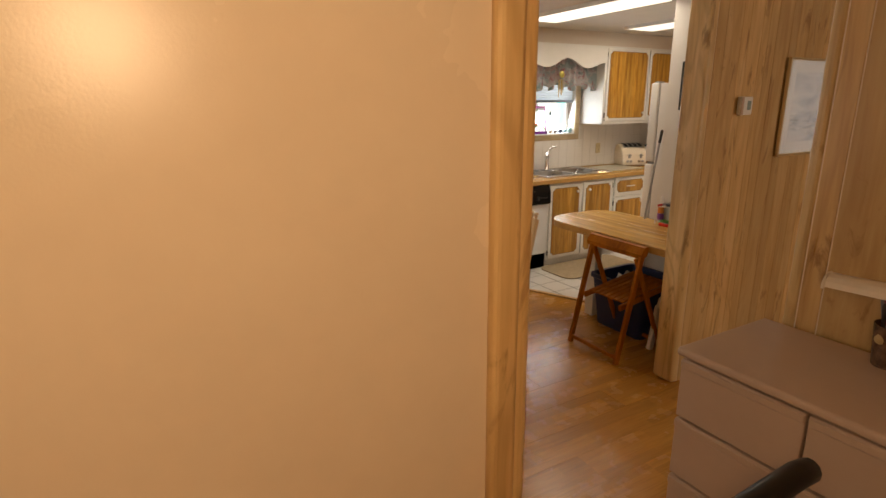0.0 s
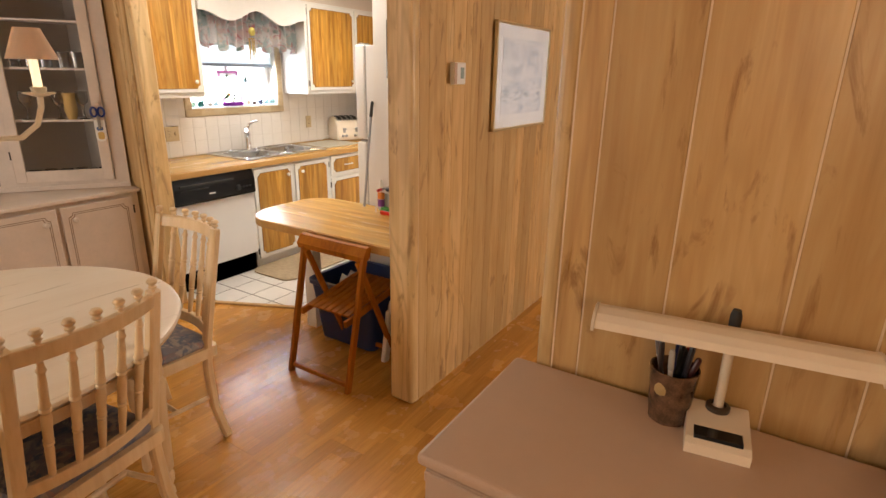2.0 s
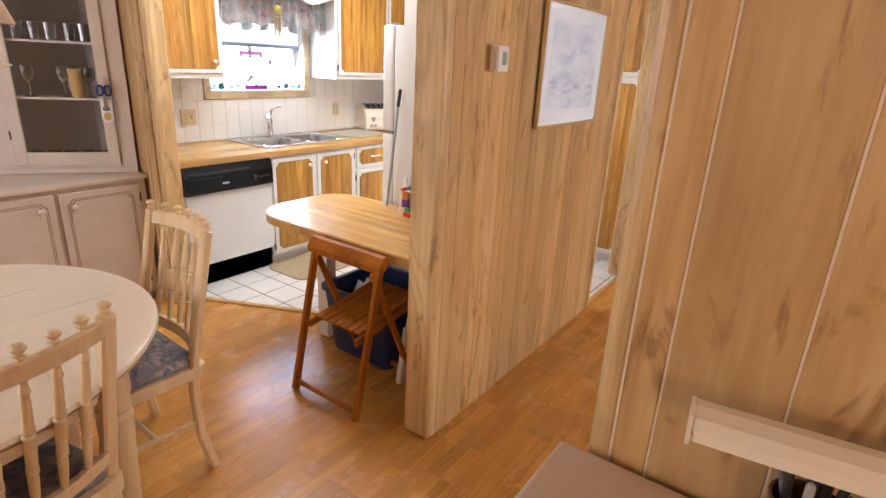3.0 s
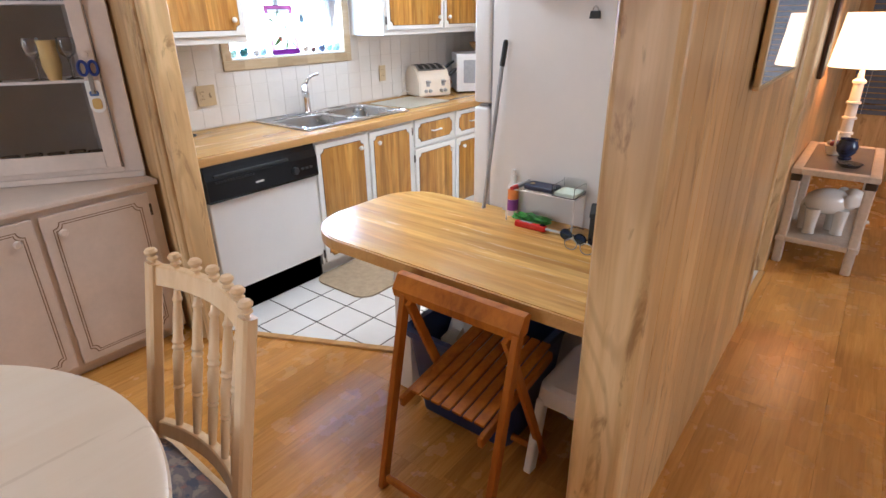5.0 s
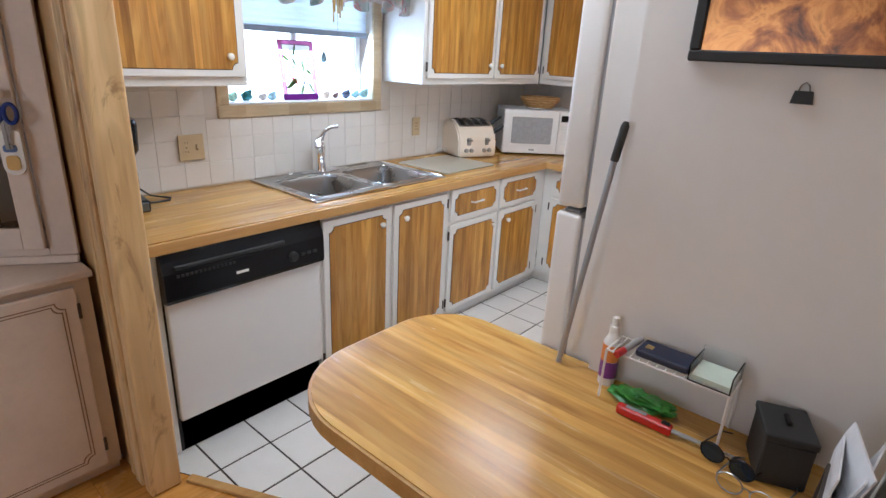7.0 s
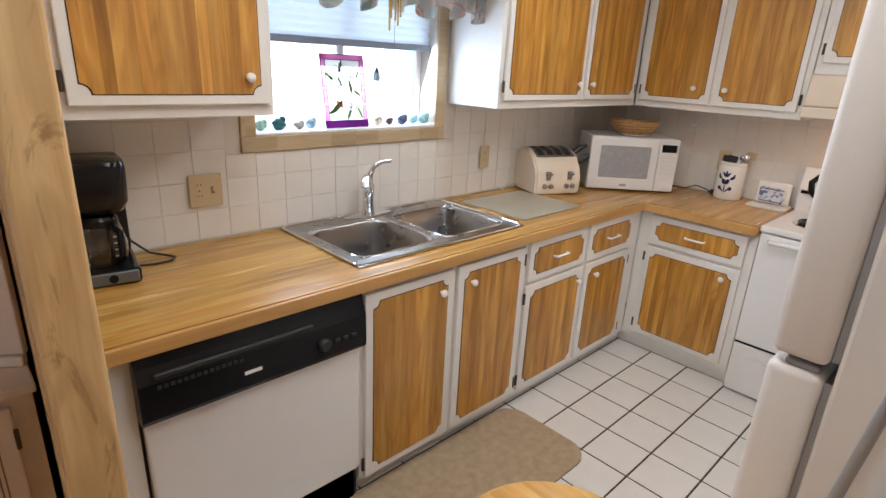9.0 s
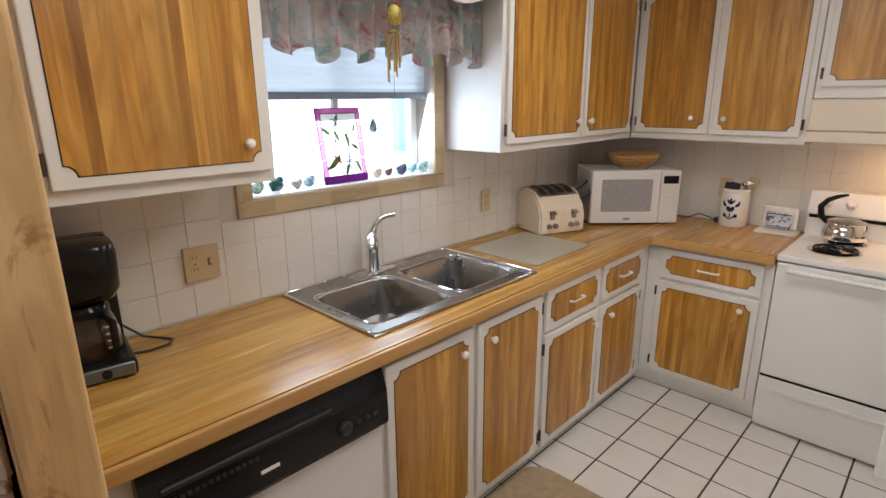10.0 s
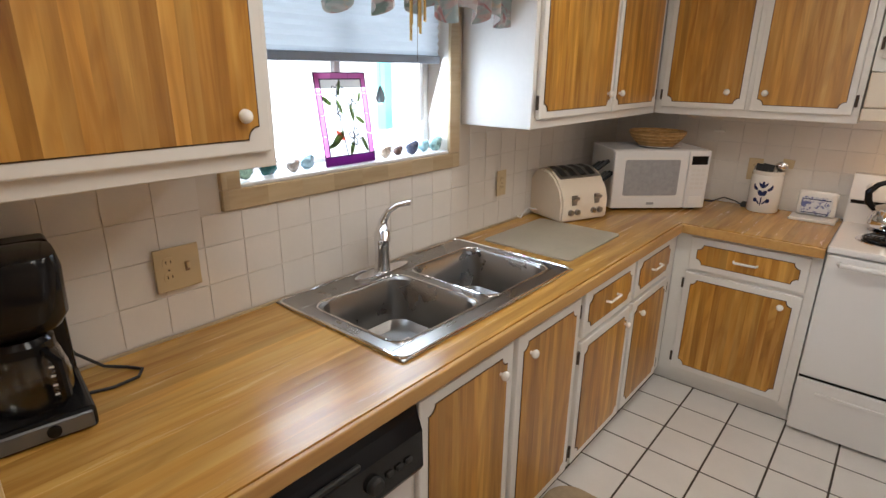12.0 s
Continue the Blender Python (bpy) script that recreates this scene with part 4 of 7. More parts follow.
def outlet(name, label, at, rz, gangs, material, switch=True):
    """A wall plate; local -y is outward."""
    w = 0.035 + 0.0235 * (gangs - 1) if gangs > 1 else 0.035
    o = thing(name, label, "outlet", "", at, rz)
    part("plate", box(B(), -w, w, -0.006, 0.0, -0.058, 0.058, 0.003, 2), material, o)
    for g in range(gangs):
        cx = (g - (gangs - 1) / 2) * 0.047
        if g == 1 and switch:
            part("toggle", box(B(), cx - 0.005, cx + 0.005, -0.016, -0.005, -0.004, 0.014, 0.002, 1), material, o)
            part("slot", box(B(), cx - 0.006, cx + 0.006, -0.0066, -0.004, -0.013, 0.013), M_LINE2, o)
        else:
            for z in (-0.020, 0.020):
                s = part("socket", prism(B(), rounded(cx - 0.015, cx + 0.015, z - 0.014, z + 0.014, (0.010,) * 4, 4), -0.008, -0.005, XZ), material, o)
                for dx in (-0.006, 0.006):
                    part("slot", box(B(), cx + dx - 0.0012, cx + dx + 0.0012, -0.0084, -0.0078, z - 0.002, z + 0.006), M_LINE, s)
        part("screw", lathe(B(), [(0.003, 0), (0.003, 0.001), (0, 0.0014)], (cx, -0.006, 0.0), 8, Matrix.Rotation(radians(90), 4, "X")), M_HINGE, o)
    return o


outlet("wall_outlet", "cream outlet on the panelled dining wall", (1.80, 4.6105, 1.02), 0, 1, M_BEIGE)

# ---- dining table ----
dt = thing("dining_table", "round whitewashed dining table with honey edge and turned legs", "table", "", (1.10, 2.62, 0))
part("tabletop", lathe(B(), [(0, 0.722), (0.655, 0.722), (0.668, 0.726), (0.676, 0.736), (0.672, 0.746), (0.660, 0.750), (0, 0.750)], (0, 0, 0), 96), M_TABLE, dt, "whitewashed round top", True)
part("edge_band", lathe(B(), [(0.650, 0.712), (0.664, 0.714), (0.667, 0.7215), (0.64, 0.7215)], (0, 0, 0), 96), M_BLEACH, dt, "", True)
bm = B()
pr = [(0.575, 0.640), (0.595, 0.640), (0.595, 0.715), (0.575, 0.715)]
lathe(bm, pr + [pr[0]], (0, 0, 0), 64)
part("apron", bm, M_BLEACH, dt, "curved honey apron", True)
LEG = [(0.020, 0), (0.028, 0.01), (0.026, 0.03), (0.020, 0.045), (0.030, 0.07), (0.032, 0.10), (0.024, 0.115), (0.034, 0.13), (0.038, 0.30), (0.045, 0.44), (0.050, 0.50), (0.040, 0.515), (0.050, 0.53), (0.046, 0.56), (0.052, 0.58), (0.052, 0.715)]
for sx, sy in ((1, -1), (1, 1), (-1, 1), (-1, -1)):
    part("leg", lathe(B(), LEG, (sx * 0.405, sy * 0.375, 0.001), 20), M_BLEACH, dt, "turned bleached leg", True)

# ---- dining chairs ----
M_SEAT = floral("floral_seat_cloth", (0.22, 0.20, 0.22), [((0.42, 0.36, 0.30), 0.50), ((0.10, 0.12, 0.19), 0.53), ((0.36, 0.20, 0.18), 0.58)], 14.0)
ch = thing("dining_chair", "bleached pine spindle-back dining chair with a floral seat", "chair", "dining chairs", (1.181, 2.189, 0), 10)
part("seat_frame", prism(B(), rounded(-0.225, 0.225, -0.19, 0.215, (0.03, 0.03, 0.07, 0.07), 5), 0.385, 0.430, XY), M_BLEACH, ch)
bm = B()
loft(bm, [[(u * s, v * s, z) for u, v in rounded(-0.205, 0.205, -0.165, 0.200, (0.04, 0.04, 0.07, 0.07), 5)] for s, z in ((1.0, 0.4305), (1.02, 0.445), (0.97, 0.462), (0.80, 0.474), (0.40, 0.479))])
part("seat", bm, M_SEAT, ch, "floral upholstered seat pad", True)
for s in (-1, 1):
    bm = B()
    pts = [(s * 0.245, -0.165, 0.001), (s * 0.222, -0.135, 0.16), (s * 0.208, -0.135, 0.34), (s * 0.205, -0.150, 0.46), (s * 0.206, -0.200, 0.70), (s * 0.208, -0.246, 0.918)]
    sweep_square(bm, pts, 0.038, 0.032)
    part("back_post", bm, M_BLEACH, ch, "", True)
    part("front_leg", lathe(B(), [(0.014, 0), (0.019, 0.02), (0.016, 0.08), (0.022, 0.10), (0.024, 0.25), (0.018, 0.27), (0.025, 0.30), (0.025, 0.386)], (s * 0.185, 0.165, 0.001), 14), M_BLEACH, ch, "", True)
    bm = B()
    tube(bm, [(s * 0.214, -0.14, 0.20), (s * 0.185, 0.165, 0.19)], 0.010, 8)
    part("stretcher", bm, M_BLEACH, ch, "", True)
bm = B()
tube(bm, [(-0.20, 0.02, 0.197), (0.20, 0.02, 0.197)], 0.010, 8)
part("stretcher", bm, M_BLEACH, ch, "", True)


def back_at(u, z):
    """A place on the curved, reclining back."""
    sag = 0.045 * (1 - (u / 0.208) ** 2)
    return Vector((u, -0.150 - (z - 0.46) * 0.21 - sag, z))


def back_rail(z0, z1, t):
    bm = B()
    n = 12
    rows = []
    for k in range(n + 1):
        u = -0.205 + 0.41 * k / n
        a, b = back_at(u, z0), back_at(u, z1)
        rows.append([bm.verts.new(p) for p in (a + Vector((0, -t, 0)), b + Vector((0, -t, 0)), b + Vector((0, t, 0)), a + Vector((0, t, 0)))])
    for p, q in zip(rows, rows[1:]):
        for i in range(4):
            bm.faces.new((p[i], p[(i + 1) % 4], q[(i + 1) % 4], q[i]))
    bm.faces.new(rows[0][::-1])
    bm.faces.new(rows[-1])
    bmesh.ops.recalc_face_normals(bm, faces=bm.faces[:])
    bmesh.ops.bevel(bm, geom=[e for e in bm.edges if e.calc_face_angle(0) > 1.0], offset=0.003, segments=1, affect="EDGES")
    return bm


part("top_rail", back_rail(0.868, 0.915, 0.012), M_BLEACH, ch, "curved top rail", True)
part("lower_rail", back_rail(0.470, 0.512, 0.012), M_BLEACH, ch, "", True)
FIN = [(0.007, 0), (0.006, 0.006), (0.013, 0.012), (0.013, 0.015), (0.008, 0.019), (0.015, 0.026), (0.016, 0.031), (0.011, 0.038), (0, 0.040)]
SPIN = [(0.009, 0), (0.011, 0.05), (0.012, 0.09), (0.010, 0.10), (0.014, 0.106), (0.010, 0.112), (0.014, 0.118), (0.012, 0.128), (0.014, 0.19), (0.011, 0.205), (0.015, 0.212), (0.011, 0.220), (0.015, 0.228), (0.012, 0.24), (0.011, 0.30), (0.009, 0.325), (0.013, 0.335), (0.009, 0.345), (0.008, 0.358)]
for k in range(7):
    u = -0.208 + 0.416 * k / 6
    p = back_at(u, 0.914) if 0 < k < 6 else Vector((u, -0.246, 0.917))
    part("finial", lathe(B(), FIN, tuple(p), 12), M_BLEACH, ch, "turned knob finial", True)
    if 0 < k < 6:
        a, b = back_at(u * 0.96, 0.512), back_at(u, 0.869)
        turn = (b - a).to_track_quat("Z", "Y").to_matrix().to_4x4()
        part("spindle", lathe(B(), SPIN, tuple(a), 10, turn), M_BLEACH, ch, "turned bamboo-style spindle", True)
ch2 = copy_thing(ch, pose(1.711, 2.624, 0, 0, 0, 88) @ Matrix.Diagonal((1, 1, 1.03, 1)))
ch3 = copy_thing(ch, pose(1.27, 3.16, 0, 0, 0, 180) @ Matrix.Diagonal((1, 1, 1.03, 1)))
ch.scale = (1, 1, 1.03)

# ---- chandelier ----
M_IVORY = plain("ivory_enamel", (0.74, 0.62, 0.44), 0.35)
M_SHADE = plain("ivory_lamp_shade", (0.62, 0.50, 0.38), 0.8)
_nt = M_SHADE.node_tree
_tr = _nt.nodes.new("ShaderNodeBsdfTranslucent")
_tr.inputs[0].default_value = (0.75, 0.52, 0.32, 1)
_ms = _nt.nodes.new("ShaderNodeMixShader")
_ms.inputs[0].default_value = 0.3
_nt.links.new(_nt.nodes["Principled BSDF"].outputs[0], _ms.inputs[1])
_nt.links.new(_tr.outputs[0], _ms.inputs[2])
_nt.links.new(_ms.outputs[0], _nt.nodes["Material Output"].inputs[0])
M_BULB = glow("candle_bulb", (1.0, 0.72, 0.40), 14.0)
M_SHADEIN = glow("lit_shade_lining", (1.0, 0.70, 0.38), 0.8)
CH = (1.15, 2.60, 1.43)
cd = thing("chandelier", "ivory five-arm chandelier with small fabric shades", "chandelier", "", CH)
part("body", lathe(B(), [(0, -0.06), (0.012, -0.05), (0.020, -0.03), (0.012, -0.01), (0.035, 0.01), (0.040, 0.03), (0.018, 0.06), (0.014, 0.20), (0.025, 0.24), (0.012, 0.28), (0.006, 0.30)], (0, 0, 0), 20), M_IVORY, cd, "turned ivory centre", True)
bm = B()
tube(bm, [(0, 0, 0.29), (0, 0, ROOF - CH[2] - 0.02)], 0.007, 8)
part("rod", bm, M_IVORY, cd, "", True)
part("canopy", lathe(B(), [(0.06, ROOF - CH[2] - 0.001), (0.055, ROOF - CH[2] - 0.02), (0.01, ROOF - CH[2] - 0.035)], (0, 0, 0), 20), M_IVORY, cd, "", True)
for k in range(5):
    a = radians(-8 + 72 * k)
    ca, sa = math.cos(a), math.sin(a)
    P = lambda r, z: (r * ca, r * sa, z)
    bm = B()
    pts = [P(0.03, 0.03), P(0.07, 0.055), P(0.10, 0.03), P(0.13, -0.03), P(0.19, -0.075), P(0.25, -0.075), P(0.30, -0.035), P(0.320, 0.02), P(0.322, 0.055)]
    tube(bm, [tuple(Vector(p)) for p in pts], 0.009, 8)
    arm = part("arm", bm, M_IVORY, cd, "curved ivory arm", True)
    part("drip_pan", lathe(B(), [(0.010, 0.052), (0.045, 0.062), (0.047, 0.066), (0.020, 0.066), (0.024, 0.082), (0.018, 0.084)], P(0.322, 0), 18), M_IVORY, arm, "", True)
    # weak emission on the tube stands for the bulb's light falling on it
    part("candle", lathe(B(), [(0.013, 0.083), (0.013, 0.170), (0, 0.172)], P(0.322, 0), 12), glow("candle_tube_glow", (1.0, 0.80, 0.52), 1.0), arm, "ivory candle tube with bulb light put in as glow", True)
    part("bulb", lathe(B(), [(0.007, 0.172), (0.011, 0.185), (0.007, 0.21), (0, 0.225)], P(0.322, 0), 10), M_BULB, arm, "lit candle bulb", True)
    sd = part("shade", lathe(B(), [(0.072, 0.168), (0.036, 0.262), (0.034, 0.262), (0.070, 0.168), (0.072, 0.168)], P(0.322, 0), 24), M_SHADE, arm, "small fabric shade", True)
    lamp_point("chandelier_bulb", Vector(CH) + Vector(P(0.322, 0.195)), 3.6, WARM, 0.012)

# ---- folding chair ----
fc = thing("folding_chair", "red-brown varnished wooden folding chair with a slatted seat", "chair", "", (2.5, 2.29, 0))
for y in (2.085, 2.495):
    bm = B()
    bar(bm, (2.375, y, 0.001), (2.530, y, 0.655), 0.034, 0.022, (0, 1, 0), 0.003)
    wp("front_leg", bm, M_CHERRY, fc)
    s = 0.028 if y < 2.3 else -0.028
    bm = B()
    bar(bm, (2.820, y + s, 0.001), (2.515, y + s, 0.640), 0.030, 0.018, (0, 1, 0), 0.003)
    wp("rear_leg", bm, M_CHERRY, fc)
    bm = B()
    bar(bm, (2.430, y + s * 1.9, 0.335), (2.860, y + s * 1.9, 0.400), 0.034, 0.018, (0, 1, 0), 0.003)
    wp("seat_rail", bm, M_CHERRY, fc)
bm = B()
prism(bm, [(2.520, 0.640), (2.560, 0.655), (2.575, 0.700), (2.562, 0.712), (2.540, 0.708), (2.512, 0.668)], 2.072, 2.535, lambda u, v, w: (u, w, v))
wp("top_rail", bm, M_CHERRY, fc, "shaped top rail")
wp("foot_rail", box(B(), 2.372, 2.392, 2.10, 2.48, 0.030, 0.055, 0.004, 1), M_CHERRY, fc)
wp("rear_foot_rail", box(B(), 2.795, 2.813, 2.12, 2.46, 0.035, 0.06, 0.004, 1), M_CHERRY, fc)
for k in range(7):
    bm = B()
    y = 2.165 + k * 0.0415
    bar(bm, (2.465, y, 0.362), (2.880, y, 0.424), 0.034, 0.010, (0, 1, 0), 0.002)
    bmesh.ops.rotate(bm, verts=bm.verts[:], cent=(2.67, y, 0.393), matrix=Matrix.Rotation(radians(90), 3, Vector((0.415, 0, 0.062)).normalized()))
    wp("slat", bm, M_CHERRY, fc, "")

fc.location = (2.541, 2.346, 0)
fc.scale = (1, 1, 1.05)

# recycling bin and step stool under the table
M_BIN = plain("navy_plastic", (0.012, 0.03, 0.12), 0.4, bump=0.1, bscale=60)
rb = thing("recycling_bin", "dark blue plastic recycling bin half full", "bin", "", (2.98, 2.50, 0.0))
bm = B()
loft(bm, [rloop(-0.17, 0.17, -0.20, 0.21, 0.009, 0.04), rloop(-0.21, 0.22, -0.235, 0.245, 0.36, 0.045), rloop(-0.225, 0.235, -0.25, 0.26, 0.37, 0.05), rloop(-0.225, 0.235, -0.25, 0.26, 0.395, 0.05), rloop(-0.20, 0.21, -0.225, 0.235, 0.395, 0.045), rloop(-0.165, 0.165, -0.19, 0.20, 0.03, 0.04)])
part("tub", bm, M_BIN, rb, "", True)
pb = thing("paper_bundle", "crumpled brown and white paper in the bin", "paper", "", (2.98, 2.50, 0.034))
for i, (c, s) in enumerate((((0.42, 0.34, 0.26), 0.0), ((0.62, 0.60, 0.56), 0.05), ((0.40, 0.42, 0.48), -0.06))):
    bm = B()
    bmesh.ops.create_icosphere(bm, subdivisions=3, radius=1.0)
    for v in bm.verts:
        n = noise.noise(v.co * 2.3 + Vector((i * 9, 0, 0)))
        v.co = Vector((v.co.x * 0.105, v.co.y * 0.14, v.co.z * 0.17 + 0.175)) * (1 + 0.28 * n) + Vector((0, s * 1.1, 0))
    bmesh.ops.translate(bm, verts=bm.verts[:], vec=(0, 0, -min(v.co.z for v in bm.verts) + 0.001 * i))
    part("sheet", bm, plain("scrap_paper", c, 0.8, bump=0.3, bscale=30), pb)
st = thing("step_stool", "off-white plastic step stool with a domed top", "stool", "", (2.96, 2.075, 0))
bm = B()
loft(bm, [rloop(-0.17, 0.17, -0.115, 0.115, 0.30, 0.04), rloop(-0.165, 0.165, -0.11, 0.11, 0.36, 0.045), rloop(-0.15, 0.15, -0.095, 0.095, 0.375, 0.045), rloop(-0.08, 0.08, -0.05, 0.05, 0.379, 0.03)])
part("seat", bm, M_WHITEPL, st, "", True)
for sx in (-1, 1):
    for sy in (-1, 1):
        bm = B()
        bar(bm, (sx * 0.175, sy * 0.112, 0.001), (sx * 0.148, sy * 0.092, 0.315), 0.05, 0.03, (0, 1, 0), 0.008)
        part("leg", bm, M_WHITEPL, st)

# ---- dresser ----
ds = thing("dresser", "long mauve-cream laminate dresser with flush drawers", "dresser", "", (1.5, 0.1, 0))
wp("top", box(B(), 1.262, 1.734, -0.90, 0.892, 0.832, 0.860, 0.010, 3), M_DRESSER, ds, "")
wp("body", box(B(), 1.295, 1.730, -0.885, 0.878, 0.02, 0.831), M_DRESSER, ds)
rows = ((0.622, 0.822), (0.408, 0.612), (0.205, 0.398), (0.03, 0.195))
for y0, y1 in ((0.505, 0.878), (0.10, 0.498), (-0.40, 0.092), (-0.88, -0.408)):
    for z0, z1 in rows:
        d = wp("drawer", box(B(), 1.274, 1.294, y0, y1, z0, z1, 0.004, 2), M_DRESSER, ds)
        wp("finger_rail", box(B(), 1.268, 1.275, y0 + 0.001, y1 - 0.001, z1 - 0.028, z1 - 0.003, 0.003, 1), M_DRESSER, d)
ds.location = (1.593, 0.182, 0)

DTOP = 0.8605
dl = thing("desk_lamp", "cream fluorescent desk lamp with a long bar hood", "lamp", "", (1.742, 0.478, DTOP), 8)
bm = B()
prism(bm, [(-0.075, 0.0), (-0.075, 0.022), (-0.060, 0.030), (0.06, 0.046), (0.072, 0.040), (0.072, 0.0)], -0.060, 0.060, lambda u, v, w: (u, w, v))
part("base", bm, M_CREAMPL, dl, "cream wedge base")
part("tray", box(B(), -0.062, -0.025, -0.045, 0.045, 0.0275, 0.0365, 0.001, 1), M_BLACK, dl, "dark recess with switch")
part("collar", lathe(B(), [(0.024, 0.042), (0.024, 0.052), (0.016, 0.055), (0.016, 0.045)], (0.045, 0, 0), 18), M_HINGE, dl, "", True)
part("stem", lathe(B(), [(0.010, 0.045), (0.010, 0.20)], (0.045, 0, 0), 14), M_CREAMPL, dl, "", True)
part("joint", lathe(B(), [(0.010, 0.19), (0.0115, 0.20), (0.0115, 0.262), (0.008, 0.275), (0, 0.277)], (0.045, 0, 0), 14), M_MATTEBLACK, dl, "black swivel joint", True)
bm = B()
arc = [(-0.048, -0.008), (-0.044, 0.008), (-0.030, 0.020), (-0.005, 0.026), (0.016, 0.024), (0.020, 0.021), (0.014, 0.019), (-0.005, 0.021), (-0.028, 0.015), (-0.040, 0.005), (-0.044, -0.009)]
prism(bm, [(u, v + 0.222) for u, v in arc], -0.235, 0.265, lambda u, v, w: (u + 0.008, w, v))
hood_part = part("hood", bm, M_CREAMPL, dl, "long cream hood")
for y in (-0.241, 0.2655):
    part("end_cap", prism(B(), [(-0.050, 0.208), (-0.050, 0.226), (-0.032, 0.244), (-0.005, 0.250), (0.021, 0.246), (0.021, 0.232), (-0.01, 0.218)], y, y + 0.006, lambda u, v, w: (u + 0.008, w, v)), M_CREAMPL, hood_part)
bm = B()
tube(bm, [(-0.008, -0.225, 0.226), (-0.008, 0.255, 0.226)], 0.008, 10)
part("tube", bm, M_KNOB, hood_part, "unlit white tube", True)

pc = thing("pen_cup", "dark smoked glass cup on the dresser", "cup", "", (1.765, 0.578, DTOP))
pc.scale = (1.22, 1.22, 1.25)
part("cup", lathe(B(), [(0, 0.004), (0.030, 0.004), (0.036, 0.05), (0.039, 0.10), (0.042, 0.10), (0.038, 0.05), (0.033, 0), (0, 0)], (0, 0, 0), 20), plain("mottled_brown_glass", (0.11, 0.06, 0.035), 0.12, spread=0.9, scale=40), pc, "", True)
part("emblem", lathe(B(), [(0.012, 0), (0.012, 0.004), (0, 0.007)], (-0.034, 0.012, 0.07), 10, Matrix.Rotation(radians(-90), 4, "Y")), plain("tan_flower", (0.4, 0.28, 0.12), 0.5), pc)
rnd = random.Random(5)
pen_cols = [(0.02, 0.02, 0.03), (0.05, 0.05, 0.06), (0.35, 0.02, 0.02), (0.6, 0.58, 0.55), (0.03, 0.05, 0.2), (0.10, 0.02, 0.02), (0.02, 0.02, 0.02), (0.25, 0.25, 0.26), (0.04, 0.03, 0.03), (0.3, 0.05, 0.05), (0.02, 0.02, 0.04)]
for i, c in enumerate(pen_cols):
    a = rnd.uniform(0, 6.28)
    r0, r1 = rnd.uniform(0, 0.018), rnd.uniform(0.012, 0.045)
    h = rnd.uniform(0.115, 0.155)
    pn = thing("pen", "assorted pen standing in the glass cup", "pen", "pens in the cup", (1.765, 0.578, DTOP + 0.006))
    pn.scale = (1.15, 1.15, 1.25)
    d = Vector((r1 * math.cos(a) - r0 * math.cos(a), r1 * math.sin(a) - r0 * math.sin(a), h))
    p0 = Vector((r0 * math.cos(a), r0 * math.sin(a), 0))
    part("barrel", tube(B(), [p0, p0 + d * 0.72], 0.0045, 8), plain("pen_barrel", c, 0.3), pn, "", True)
    part("cap", tube(B(), [p0 + d * 0.72, p0 + d * 0.97, p0 + d], [0.0055, 0.0055, 0.003], 8), plain("pen_cap", tuple(x * 0.7 for x in c), 0.3), pn, "", True)

rf = thing("red_folder", "red document folder leaning against the wall", "folder", "", (1.735, 0.062, DTOP))
bm = B()
prism(bm, [(-0.30, 0.0), (0.118, 0.0), (0.112, 0.285), (-0.30, 0.300)], 0.0, 0.012, lambda u, v, w: (w + v * 0.16, u, v))
part("cover", bm, plain("red_card", (0.42, 0.016, 0.025), 0.45), rf, "glossy red cover")
bm = B()
prism(bm, [(-0.29, 0.005), (0.105, 0.005), (0.118, 0.305), (-0.29, 0.31)], 0.013, 0.022, lambda u, v, w: (w + v * 0.16, u, v))
part("papers", bm, plain("paper_sheets", (0.75, 0.73, 0.70), 0.7), rf)
wb = thing("plastic_basket", "olive-beige open-mesh plastic basket on the dresser", "basket", "", (1.545, 0.045, DTOP))
M_OLIVE = plain("olive_beige_plastic", (0.36, 0.28, 0.13), 0.4)
for x, y0, y1 in ((-0.075, -0.13, 0.13), (0.075, -0.13, 0.13)):
    bm = B()
    for k in range(6):
        y = y0 + (y1 - y0) * k / 5
        box(bm, x - 0.003, x + 0.003, y - 0.005, y + 0.005, 0.0, 0.115)
    for z in (0.0, 0.034, 0.070, 0.105):
        box(bm, x - 0.003, x + 0.003, y0, y1, z, z + 0.012)
    part("mesh_side", bm, M_OLIVE, wb)
for y in (-0.13, 0.13):
    bm = B()
    for k in range(4):
        x = -0.072 + 0.144 * k / 3
        box(bm, x - 0.005, x + 0.005, y - 0.003, y + 0.003, 0.0, 0.115)
    for z in (0.0, 0.034, 0.070, 0.105):
        box(bm, -0.075, 0.075, y - 0.003, y + 0.003, z, z + 0.012)
    part("mesh_end", bm, M_OLIVE, wb)
part("bottom", box(B(), -0.075, 0.075, -0.13, 0.13, 0.0, 0.004), M_OLIVE, wb)

